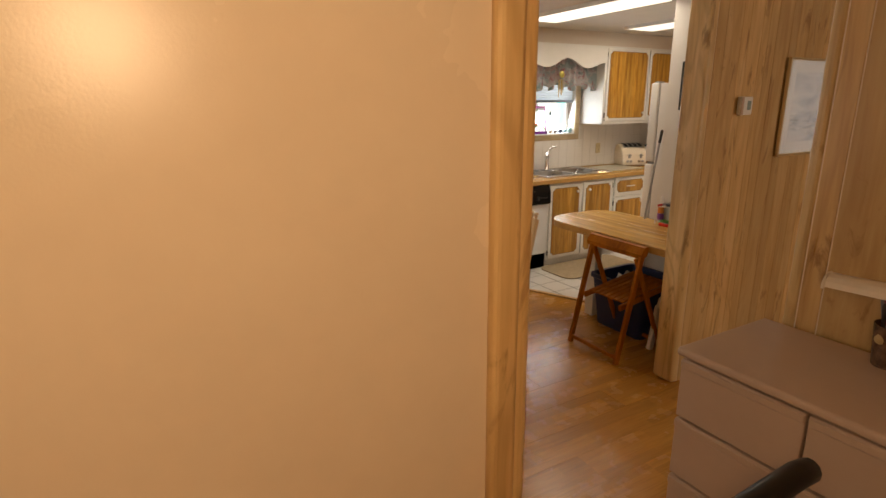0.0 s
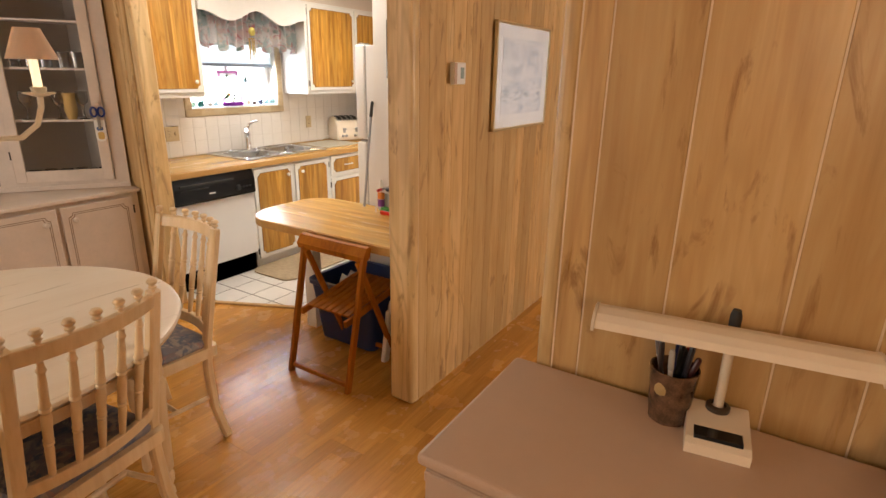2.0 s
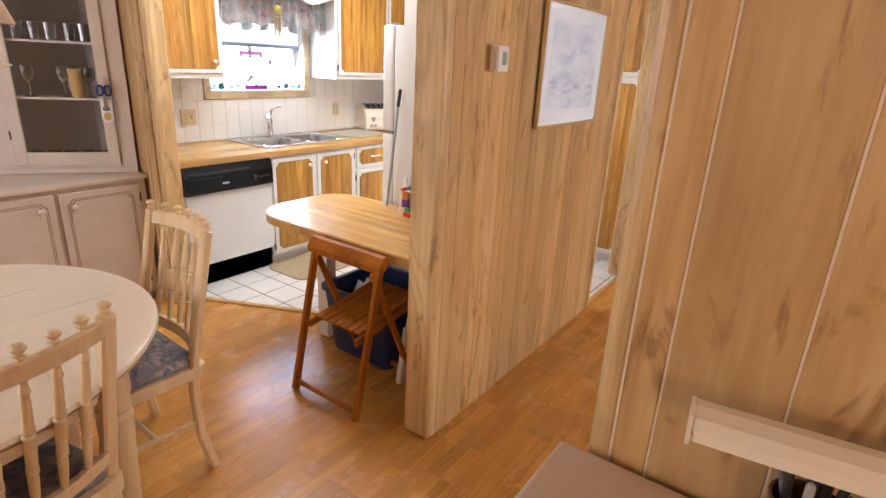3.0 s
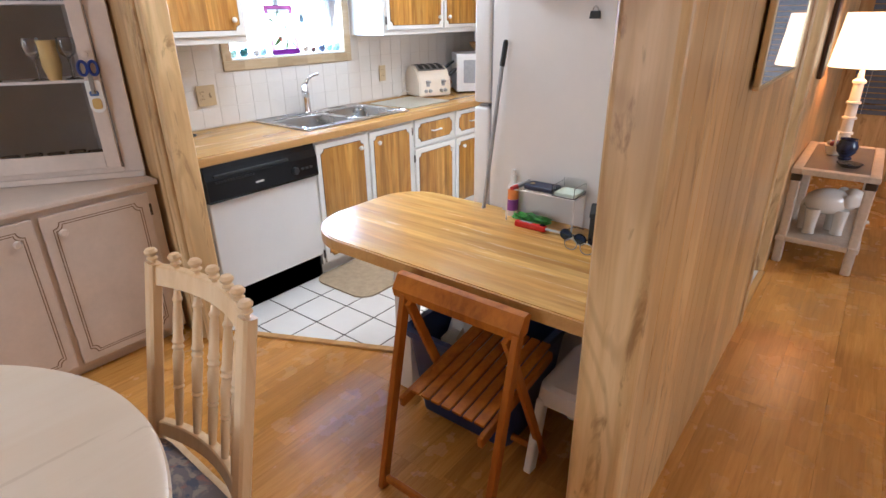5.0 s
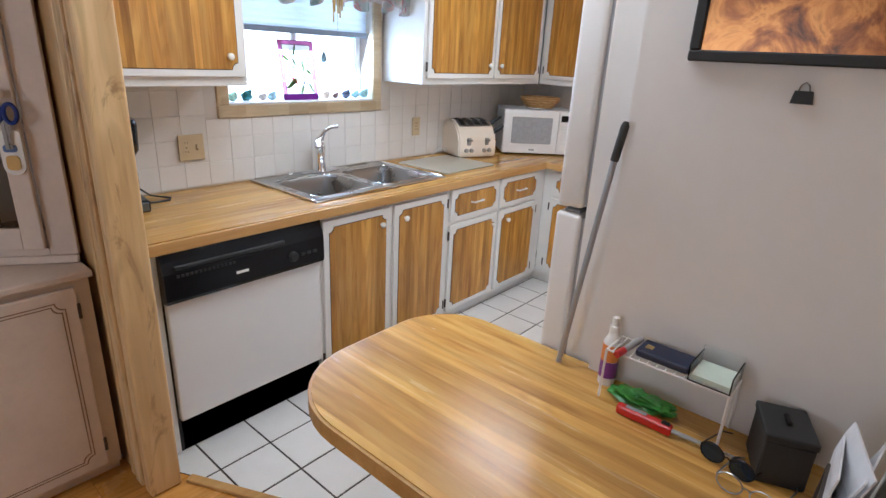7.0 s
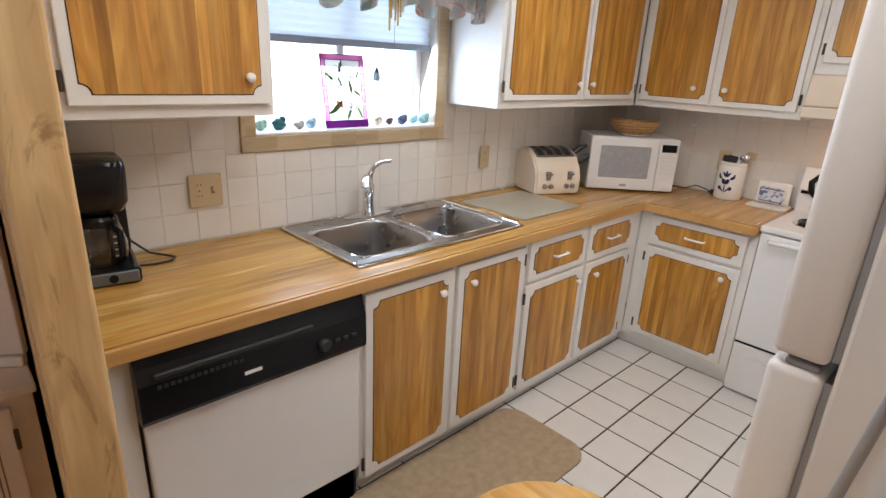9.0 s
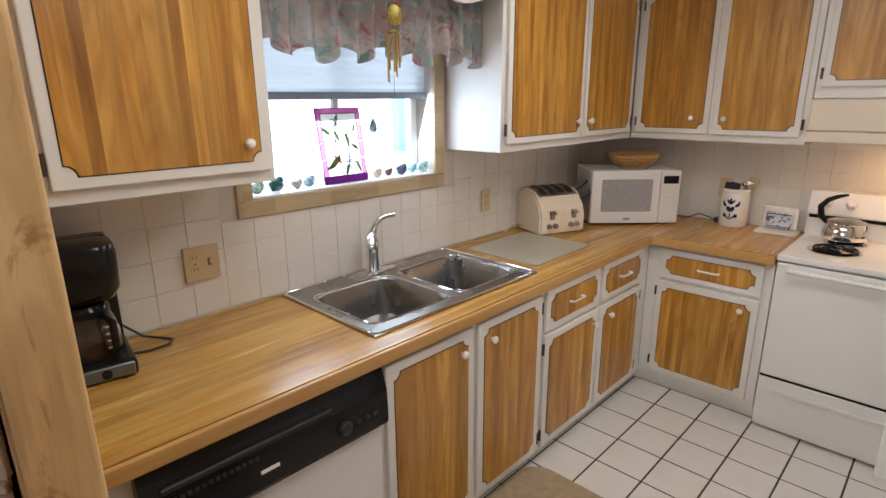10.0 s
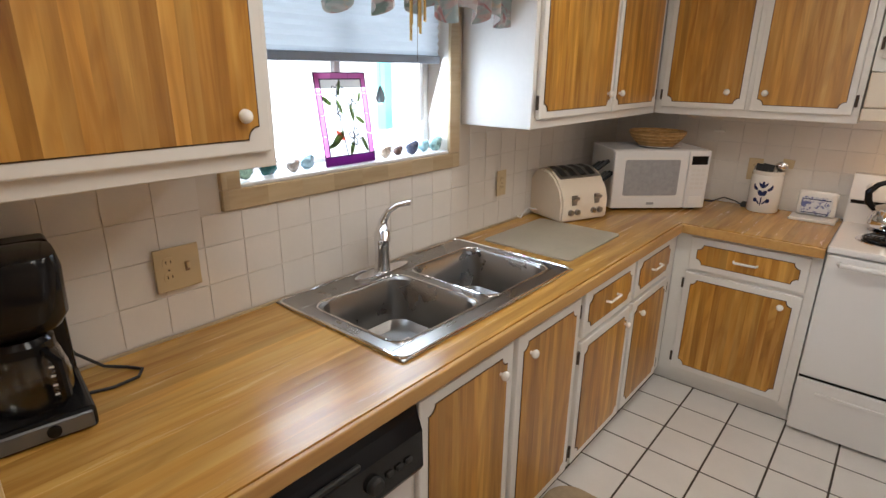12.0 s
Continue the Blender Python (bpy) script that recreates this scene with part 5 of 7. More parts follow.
# black office chair in front of the dresser
M_VINYL = plain("black_vinyl", (0.012, 0.011, 0.011), 0.38, bump=0.2, bscale=200)
oc = thing("office_chair", "black padded office chair pushed to the dresser", "chair", "", (1.115, 0.225, 0), -90)
bm = B()
loft(bm, [rloop(-0.22, 0.22, -0.21, 0.22, 0.41, 0.06), rloop(-0.24, 0.24, -0.23, 0.24, 0.44, 0.08), rloop(-0.24, 0.24, -0.23, 0.24, 0.47, 0.08), rloop(-0.20, 0.20, -0.19, 0.20, 0.495, 0.08)])
part("seat", bm, M_VINYL, oc, "", True)
bm = B()
tube(bm, [(0, 0, 0.10), (0, 0, 0.41)], 0.025, 12)
part("gas_lift", bm, M_MATTEBLACK, oc, "", True)
for k in range(5):
    a = radians(72 * k)
    bm = B()
    tube(bm, [(0, 0, 0.10), (0.26 * math.cos(a), 0.26 * math.sin(a), 0.06)], [0.024, 0.016], 8)
    leg = part("leg", bm, M_MATTEBLACK, oc, "", True)
    part("caster", lathe(B(), [(0.022, -0.02), (0.026, 0), (0.022, 0.02)], (0.26 * math.cos(a), 0.26 * math.sin(a), 0.027), 12, Matrix.Rotation(radians(90), 4, "X")), M_MATTEBLACK, leg, "", True)
bm = B()
loft(bm, [rloop(-0.20, 0.20, 0.60, 0.86, -0.225, 0.06), rloop(-0.21, 0.21, 0.59, 0.87, -0.24, 0.07), rloop(-0.21, 0.21, 0.59, 0.87, -0.265, 0.07), rloop(-0.18, 0.18, 0.62, 0.84, -0.285, 0.06)])
for v in bm.verts:
    v.co = Vector((v.co.x, v.co.z, v.co.y))
bm.faces.new([v for v in bm.verts[:24]])
bmesh.ops.recalc_face_normals(bm, faces=bm.faces[:])
part("backrest", bm, M_VINYL, oc, "", True)
part("back_bar", tube(B(), [(0, -0.15, 0.42), (0, -0.27, 0.46), (0, -0.265, 0.66)], 0.018, 8), M_MATTEBLACK, oc, "", True)
for s in (-1, 1):
    bm = B()
    tube(bm, [(s * 0.23, 0.02, 0.45), (s * 0.275, 0.02, 0.50), (s * 0.285, 0.02, 0.70), (s * 0.285, -0.05, 0.745)], 0.016, 8)
    arm = part("arm_post", bm, M_MATTEBLACK, oc, "", True)
    bm = B()
    tube(bm, [(s * 0.285, -0.17, 0.740), (s * 0.285, -0.14, 0.752), (s * 0.285, 0.08, 0.758), (s * 0.285, 0.13, 0.752), (s * 0.285, 0.155, 0.742)], [0.018, 0.030, 0.032, 0.030, 0.016], 12)
    part("arm_pad", bm, M_VINYL, arm, "", True)

# ---- on the walls ----
pf = thing("framed_picture", "pale seascape print in a thin gilt frame", "picture", "", (3.576, 1.801, 1.288))
pf.scale = (0.944, 1, 0.962)
for a in ((-0.375, 0.375, 0.0, 0.014), (-0.375, 0.375, 0.561, 0.575), (-0.375, -0.361, 0.014, 0.561), (0.361, 0.375, 0.014, 0.561)):
    part("frame", box(B(), a[0], a[1], -0.020, 0.0, a[2], a[3], 0.003, 1), plain("pale_gilt", (0.70, 0.58, 0.36), 0.3, 0.7), pf)
part("mat_board", box(B(), -0.361, 0.361, -0.010, -0.002, 0.014, 0.561), plain("white_mat_board", (0.74, 0.73, 0.74), 0.6), pf)
m, nt, b = nmat("pale_seascape_print")
v, r = coords(nt, False)
x, y, z = nxyz(nt, v)
f = nnoise(nt, scaled(nt, v, (1.0, 1.0, 2.2)), 5.5, 5, 0.6, 0.8)
c = nramp(nt, f, [(0.30, (0.40, 0.46, 0.56)), (0.48, (0.60, 0.62, 0.68)), (0.70, (0.76, 0.75, 0.77))])
f2 = nnoise(nt, scaled(nt, v, (1.2, 1.0, 5.0)), 9.0, 5, 0.65)
low = nramp(nt, nmath(nt, "ABSOLUTE", nmath(nt, "SUBTRACT", z, 0.20)), [(0.0, (0.8, 0.8, 0.8)), (0.10, (0, 0, 0))])
c = nmix(nt, nmath(nt, "MULTIPLY", low, nramp(nt, f2, [(0.5, (0, 0, 0)), (0.62, (1, 1, 1))])), c, (0.20, 0.27, 0.36))
put(nt, b.inputs["Base Color"], c)
b.inputs["Roughness"].default_value = 0.6
part("print", box(B(), -0.285, 0.285, -0.0115, -0.0102, 0.085, 0.495), m, pf, "pale blue-grey seascape")
gl = part("glazing", box(B(), -0.361, 0.361, -0.0165, -0.0135, 0.0145, 0.5605), M_GLASS, pf)
gl.visible_shadow = False

th = thing("thermostat", "white wall thermostat with a small display", "thermostat", "", (2.850, 1.801, 1.580))
part("case", box(B(), -0.052, 0.052, -0.026, 0.0, -0.048, 0.048, 0.006, 2), M_WHITEPL, th)
part("display", box(B(), 0.002, 0.034, -0.0275, -0.0255, -0.022, 0.026, 0.001, 1), plain("lcd_grey_green", (0.34, 0.42, 0.40), 0.2), th)
# beige strip on the front: the case's shaded side put into colour
part("side_band", box(B(), -0.052, -0.030, -0.0275, -0.0255, -0.046, 0.046), plain("beige_side_shade", (0.55, 0.38, 0.28), 0.5), th)

# dark picture on the fridge panel
fp = thing("dark_picture", "framed copper and black abstract picture", "picture", "", (3.301, 2.228, 1.547))
for a in ((-0.31, 0.31, 0.0, 0.022), (-0.31, 0.31, 0.298, 0.32), (-0.31, -0.288, 0.022, 0.298), (0.288, 0.31, 0.022, 0.298)):
    part("frame", box(B(), -0.018, 0.0, a[0], a[1], a[2], a[3], 0.003, 1), M_MATTEBLACK, fp)
m, nt, b = nmat("copper_abstract")
v, r = coords(nt, False)
f = nnoise(nt, v, 7.0, 5, 0.6, 2.5)
put(nt, b.inputs["Base Color"], nramp(nt, f, [(0.30, (0.03, 0.012, 0.006)), (0.47, (0.30, 0.10, 0.02)), (0.60, (0.60, 0.25, 0.05)), (0.75, (0.12, 0.04, 0.012))]))
b.inputs["Roughness"].default_value, b.inputs["Metallic"].default_value = 0.22, 0.4
part("image", box(B(), -0.010, -0.002, -0.288, 0.288, 0.022, 0.298), m, fp)

bc = thing("binder_clip", "black binder clip hung on the panel", "clip", "", (3.3005, 2.315, 1.492))
part("body", prism(B(), [(-0.019, -0.014), (0.019, -0.014), (0.015, 0.010), (-0.015, 0.010)], -0.010, -0.001, lambda u, v, w: (w, u, v)), M_MATTEBLACK, bc)
part("wire", tube(B(), [(-0.006, -0.010, 0.008), (-0.006, -0.007, 0.020), (-0.006, 0.0, 0.026), (-0.006, 0.007, 0.020), (-0.006, 0.010, 0.008)], 0.0014, 6), M_STEEL, bc, "", True)
tn = thing("taped_note", "small paper note with tan tape on the panel", "note", "", (3.3012, 2.074, 1.252))
part("tape", box(B(), -0.0012, 0, -0.026, 0.026, 0.004, 0.028), plain("tan_tape", (0.52, 0.38, 0.22), 0.5), tn)
part("paper", box(B(), -0.0009, 0, -0.022, 0.034, -0.014, 0.0035), plain("pale_paper", (0.66, 0.68, 0.68), 0.7), tn)

# hooks with keys on the inner side of the partition
kr = thing("key_rack", "wooden key rack hung with keys and tags", "key rack", "", (2.90, 1.931, 1.10))
part("board", box(B(), -0.10, 0.10, 0.0, 0.012, 0.0, 0.06, 0.003, 1), M_CHERRY, kr)
rnd = random.Random(11)
for k in range(5):
    x = -0.08 + 0.04 * k
    hk = part("hook", tube(B(), [(x, 0.012, 0.02), (x, 0.028, 0.016), (x, 0.030, 0.026)], 0.002, 6), M_BRASS, kr, "", True)
    part("ring", tube(B(), [(x + 0.009 * math.sin(a * 0.524), 0.026, 0.006 + 0.011 * math.cos(a * 0.524)) for a in range(13)], 0.0012, 5), M_STEEL, hk, "", True)
    L = rnd.uniform(0.05, 0.20)
    part("key_tag", box(B(), x - 0.010, x + 0.010, 0.020, 0.030, -0.008 - L, -0.006, 0.003, 1), rnd.choice((M_MATTEBLACK, M_BRASS, M_KNOB, M_HINGE)), hk)

# ---- clutter on the breakfast table ----
TZ = 0.7425
ws = thing("wire_shelf", "small white wire shelf on the table", "shelf", "", (3.248, 2.43, TZ))
ws.scale = (0.65, 1, 1)
M_WIRE = plain("white_coated_wire", (0.78, 0.74, 0.70), 0.35)
for y in (-0.14, 0.14):
    part("leg_frame", tube(B(), [(-0.075, y, 0.001), (-0.072, y, 0.132), (0.072, y, 0.132), (0.075, y, 0.001)], 0.0032, 8), M_WIRE, ws, "", True)
for x in (-0.07, 0.07):
    part("side_wire", tube(B(), [(x, -0.14, 0.132), (x, 0.14, 0.132)], 0.003, 8), M_WIRE, ws, "", True)
for k in range(13):
    y = -0.125 + 0.25 * k / 12
    part("cross_wire", tube(B(), [(-0.07, y, 0.134), (0.07, y, 0.134)], 0.0018, 6), M_WIRE, ws, "", True)
SZ = TZ + 0.136
wl = thing("dark_case", "dark blue glasses case on the wire shelf", "case", "", (3.25, 2.445, SZ))
part("shell", box(B(), -0.035, 0.035, -0.062, 0.062, 0.0, 0.020, 0.006, 3), plain("navy_leatherette", (0.012, 0.016, 0.045), 0.4, bump=0.2, bscale=200), wl)
part("emblem", box(B(), -0.014, 0.006, 0.030, 0.048, 0.0195, 0.0206), M_BRASS, wl)
tr = thing("note_tray", "clear acrylic tray with pale green notes", "tray", "", (3.25, 2.335, SZ))
M_ACRYL = glass("clear_acrylic", (0.97, 0.98, 0.97), 0.03, 1.3)
for a in ((-0.05, 0.05, -0.045, 0.045, 0.0, 0.003), (0.047, 0.05, -0.045, 0.045, 0.003, 0.05), (-0.05, 0.047, -0.045, -0.042, 0.003, 0.04), (-0.05, 0.047, 0.042, 0.045, 0.003, 0.04)):
    part("wall", box(B(), *a), M_ACRYL, tr)
part("note_pad", box(B(), -0.042, 0.042, -0.040, 0.040, 0.0035, 0.014), plain("pale_green_paper", (0.62, 0.70, 0.60), 0.7), tr)
mk = thing("marker", "grey marker with a red cap on the wire shelf", "marker", "", (3.225, 2.53, SZ + 0.009))
part("barrel", tube(B(), [(-0.02, 0, 0), (0.055, -0.012, 0.006)], 0.008, 10), M_GREY, mk, "", True)
part("cap", tube(B(), [(-0.02, 0, 0), (-0.05, 0.005, -0.002)], [0.009, 0.0085], 10), plain("red_plastic", (0.5, 0.02, 0.02), 0.3), mk, "", True)
sb = thing("spray_bottle", "small spray bottle with orange and purple label", "bottle", "", (3.272, 2.585, TZ))
sb.scale = (1.1, 1.1, 1.1)
part("bottle", lathe(B(), [(0, 0), (0.019, 0), (0.020, 0.012), (0.020, 0.11), (0.012, 0.125), (0.010, 0.135), (0, 0.135)], (0, 0, 0), 18), M_WHITEPL, sb, "", True)
part("label_lower", lathe(B(), [(0.0204, 0.02), (0.0206, 0.02), (0.0206, 0.062), (0.0204, 0.062)], (0, 0, 0), 18), plain("purple_print", (0.22, 0.05, 0.30), 0.4), sb, "purple label", True)
part("label_upper", lathe(B(), [(0.0204, 0.063), (0.0206, 0.063), (0.0206, 0.105), (0.0204, 0.105)], (0, 0, 0), 18), plain("orange_print", (0.72, 0.25, 0.05), 0.4), sb, "orange label", True)
part("cap", lathe(B(), [(0.011, 0.135), (0.011, 0.15), (0.008, 0.152), (0.008, 0.172), (0, 0.174)], (0, 0, 0), 14), M_WHITEPL, sb, "white pump cap", True)
gc = thing("green_bag", "crumpled green plastic bag on the table", "bag", "", (3.235, 2.475, TZ))
bm = B()
bmesh.ops.create_icosphere(bm, subdivisions=4, radius=1.0)
for v in bm.verts:
    n = noise.noise(v.co * 2.6) + 0.5 * noise.noise(v.co * 6.0)
    v.co = Vector((v.co.x * 0.040 * (1 + 0.5 * n), v.co.y * 0.090 * (1 + 0.35 * n), max(-0.6, v.co.z) * 0.028 * (1 + 0.7 * n)))
bmesh.ops.translate(bm, verts=bm.verts[:], vec=(0, 0, -min(v.co.z for v in bm.verts) + 0.0005))
gc.scale = (0.8, 0.85, 0.62)
part("film", bm, plain("bright_green_film", (0.06, 0.26, 0.03), 0.35, spread=0.4, scale=30), gc, "", True)
lt = thing("gas_lighter", "long red gas lighter with a steel stem", "lighter", "", (3.172, 2.435, TZ + 0.013))
part("handle", box(B(), -0.011, 0.011, -0.055, 0.075, -0.0125, 0.011, 0.005, 2), plain("glossy_red", (0.55, 0.02, 0.012), 0.25), lt)
part("window", box(B(), -0.005, 0.006, 0.005, 0.055, 0.0105, 0.0125, 0.001, 1), M_GREY, lt)
part("trigger", box(B(), -0.006, 0.006, -0.050, -0.030, 0.008, 0.016, 0.003, 1), M_BLACK, lt)
part("stem", tube(B(), [(0, -0.055, 0), (0.012, -0.205, -0.004)], [0.0055, 0.004], 8), M_STEEL, lt, "", True)
bx = thing("black_box", "small black lidded box on the table", "box", "", (3.222, 2.182, TZ), 20)
part("body", box(B(), -0.060, 0.060, -0.045, 0.045, 0.0, 0.100, 0.003, 1), M_MATTEBLACK, bx)
part("lid", box(B(), -0.063, 0.063, -0.048, 0.048, 0.101, 0.118, 0.004, 2), M_MATTEBLACK, bx)
part("knob", box(B(), -0.018, 0.018, -0.005, 0.005, 0.118, 0.128, 0.003, 1), M_BLACK, bx)


def spectacles(name, label, at, rz, lens_mat, rim_mat, solid):
    g = thing(name, label, "glasses", "", at, rz)
    for s in (-1, 1):
        pts = [(s * 0.032 + 0.025 * math.cos(a * math.pi / 8), 0.004 * math.sin(a * math.pi / 8), 0.020 + 0.018 * math.sin(a * math.pi / 8)) for a in range(17)]
        rim = part("rim", tube(B(), pts, 0.0016 if not solid else 0.0024, 6, False), rim_mat, g, "", True)
        bm = B()
        bm.faces.new([bm.verts.new((p[0], p[1] - 0.001, p[2])) for p in pts[:-1]])
        bm.faces.new([bm.verts.new((p[0], p[1] + 0.001, p[2])) for p in reversed(pts[:-1])])
        part("lens", bm, lens_mat, rim)
        part("temple", tube(B(), [(s * 0.058, 0.0, 0.025), (s * 0.060, 0.09, 0.018), (s * 0.052, 0.125, 0.003)], 0.0018, 6), rim_mat, g, "", True)
    part("bridge", tube(B(), [(-0.008, 0, 0.024), (0, 0, 0.028), (0.008, 0, 0.024)], 0.0016, 6), rim_mat, g, "", True)
    return g


spectacles("sunglasses", "dark mirrored sunglasses on the table", (3.145, 2.258, TZ), -105, plain("mirrored_lens", (0.05, 0.08, 0.16), 0.05, 0.9), M_BLACK, True)
spectacles("reading_glasses", "thin metal reading glasses on the table", (3.075, 2.205, TZ), -100, glass("thin_lens", (1, 1, 1), 0.0, 1.05), M_STEEL, False)

ml = thing("mail_sorter", "dark wooden mail sorter on the table", "mail sorter", "", (3.045, 2.035, TZ), -90)
part("base", box(B(), -0.075, 0.095, -0.055, 0.075, 0.0, 0.016, 0.005, 2), M_CHERRY, ml)
part("roller_foot", tube(B(), [(-0.07, -0.068, 0.016), (0.02, -0.080, 0.016)], 0.0155, 12), M_CHERRY, ml, "", True)
for x in (-0.070, -0.025, 0.025, 0.075):
    part("divider", tube(B(), [(x, -0.05, 0.014), (x + 0.005, -0.045, 0.13), (x + 0.005, 0.065, 0.13), (x, 0.07, 0.014)], 0.003, 6), M_HINGE, ml, "", True)
rnd = random.Random(3)
for i in range(11):
    x = -0.064 + 0.0142 * i
    h, w = rnd.uniform(0.15, 0.225), rnd.uniform(0.055, 0.085)
    lean = rnd.uniform(0.04, 0.16) if i < 9 else 0.04
    cy = 0.012 + rnd.uniform(-0.02, 0.02)
    col = rnd.choice(((0.72, 0.71, 0.70), (0.66, 0.66, 0.68), (0.74, 0.70, 0.66), (0.60, 0.52, 0.50), (0.22, 0.20, 0.24), (0.70, 0.70, 0.72)))
    lp = thing("letter", "opened letter standing in the mail sorter", "letter", "letters in the sorter", (3.045 + cy, 2.035 - x, TZ + 0.0165), -90 + rnd.uniform(-14, 14))
    bm = B()
    n = 6
    rows = []
    for k in range(n + 1):
        z = h * k / n
        q = lean * z + 0.007 * math.sin(k * 0.9 + i)
        rows.append([bm.verts.new((q + d, yy, z)) for d, yy in ((0, -w), (0, w), (0.003, w), (0.003, -w))])
    for p, q in zip(rows, rows[1:]):
        for j in range(4):
            bm.faces.new((p[j], p[(j + 1) % 4], q[(j + 1) % 4], q[j]))
    bm.faces.new(rows[0][::-1])
    bm.faces.new(rows[-1])
    part("sheet", bm, plain("letter_paper", col, 0.7, spread=0.05, scale=30), lp)

# long-handled broom pole between table and fridge
br = thing("broom", "grey broom handle leaning beside the fridge", "broom", "", (3.27, 2.81, 0.0))
br.scale = (1, 1, 1.025)
part("pole", tube(B(), [(0, 0, 0.05), (0.005, -0.155, 1.30)], 0.0078, 10), plain("grey_painted_steel", (0.34, 0.35, 0.37), 0.35, 0.3), br, "", True)
part("grip", tube(B(), [(0.005, -0.153, 1.285), (0.0055, -0.166, 1.365), (0.0055, -0.167, 1.375)], [0.010, 0.010, 0.006], 10), M_MATTEBLACK, br, "black grip", True)
part("brush", box(B(), -0.02, 0.02, -0.06, 0.09, 0.009, 0.06, 0.006, 1), M_MATTEBLACK, br)

# ---- kitchen worktop things ----
CZ = 0.8905
cm = thing("coffee_maker", "black drip coffee maker with a glass carafe", "coffee maker", "", (2.790, 4.470, CZ), -8)
part("base", box(B(), -0.085, 0.085, -0.115, 0.115, 0.0, 0.045, 0.010, 3), M_BLACK, cm)
part("front_plate", box(B(), -0.078, 0.078, -0.119, -0.112, 0.006, 0.040, 0.003, 1), plain("grey_satin_plate", (0.16, 0.17, 0.18), 0.3, 0.5), cm)
part("switch", lathe(B(), [(0.012, 0), (0.011, 0.006), (0, 0.007)], (0.015, -0.118, 0.023), 16, Matrix.Rotation(radians(90), 4, "X")), M_BLACK, cm, "", True)
part("column", box(B(), -0.082, 0.082, 0.045, 0.113, 0.046, 0.335, 0.012, 3), M_BLACK, cm)
bm = B()
loft(bm, [rloop(-0.070, 0.070, -0.075, 0.04, 0.195, 0.05), rloop(-0.082, 0.082, -0.100, 0.044, 0.225, 0.05), rloop(-0.084, 0.084, -0.104, 0.044, 0.315, 0.04), rloop(-0.080, 0.080, -0.094, 0.044, 0.336, 0.04), rloop(-0.05, 0.05, -0.06, 0.02, 0.341, 0.03)])
part("filter_housing", bm, M_BLACK, cm, "", True)
cf = part("carafe", lathe(B(), [(0, 0.047), (0.058, 0.047), (0.067, 0.065), (0.068, 0.10), (0.058, 0.145), (0.050, 0.165), (0.048, 0.165), (0.056, 0.145), (0.066, 0.10), (0.065, 0.066), (0.056, 0.050), (0, 0.050)], (0, -0.030, 0), 28), M_GLASS, cm, "clear glass carafe", True)
part("band", lathe(B(), [(0.0505, 0.158), (0.053, 0.158), (0.053, 0.176), (0.045, 0.186), (0, 0.188)], (0, -0.030, 0), 24), M_BLACK, cf, "", True)
part("handle", tube(B(), [(0.03, -0.082, 0.165), (0.045, -0.118, 0.155), (0.045, -0.122, 0.09), (0.034, -0.095, 0.062)], 0.009, 8), M_BLACK, cf, "", True)
for k in range(4):
    part("mark", box(B(), 0.030, 0.046, -0.0920 + 0.001 * k, -0.0905 + 0.001 * k, 0.078 + 0.018 * k, 0.081 + 0.018 * k), M_KNOB, cf)
cord = tube(B(), [(2.885, 4.575, CZ + 0.09), (2.90, 4.585, CZ + 0.055), (2.945, 4.56, CZ + 0.012), (2.985, 4.53, CZ + 0.004), (3.005, 4.495, CZ + 0.004), (2.985, 4.465, CZ + 0.004), (2.93, 4.46, CZ + 0.004), (2.872, 4.48, CZ + 0.004)], 0.0038, 8)
tagged(part("power_cord", cord, M_MATTEBLACK, None, "", True), "black power cord looped on the worktop", "cord")

cb = thing("cutting_board", "translucent glass cutting board flat on the worktop", "cutting board", "", (4.62, 4.30, CZ))
part("slab", prism(B(), rounded(-0.235, 0.235, -0.20, 0.205, (0.02,) * 4, 4), 0.0005, 0.007, XY), plain("frosted_grey_glass", (0.42, 0.38, 0.29), 0.35, spread=0.1, bump=0.3, bscale=400), cb)

to = thing("toaster", "cream four-slice toaster with chrome trim", "toaster", "", (5.015, 4.455, CZ), -22)
dome = [(-0.115, 0.006), (-0.118, 0.09), (-0.100, 0.135), (-0.060, 0.185), (-0.02, 0.205), (0.03, 0.210), (0.075, 0.195), (0.105, 0.150), (0.112, 0.09), (0.110, 0.006)]
bm = prism(B(), dome, -0.125, 0.125, lambda u, v, w: (w, u, v))
bmesh.ops.bevel(bm, geom=[e for e in bm.edges if all(abs(v.co.x) > 0.124 for v in e.verts)], offset=0.008, segments=2, affect="EDGES")
tb = part("body", bm, M_CREAMPL, to, "cream rounded shell", True)
top = part("top_plate", prism(B(), [(-0.072, 0.178), (-0.02, 0.2065), (0.03, 0.2115), (0.075, 0.197), (0.075, 0.199), (0.03, 0.2135), (-0.02, 0.2085), (-0.074, 0.181)], -0.105, 0.105, lambda u, v, w: (w, u, v)), M_STEEL, to)
for k in range(4):
    x = -0.075 + 0.05 * k
    part("slot", prism(B(), [(-0.062, 0.186), (-0.02, 0.2088), (0.03, 0.2138), (0.070, 0.2015), (0.070, 0.2025), (0.03, 0.2150), (-0.02, 0.2100), (-0.064, 0.1885)], x - 0.015, x + 0.015, lambda u, v, w: (w, u, v)), M_MATTEBLACK, top)
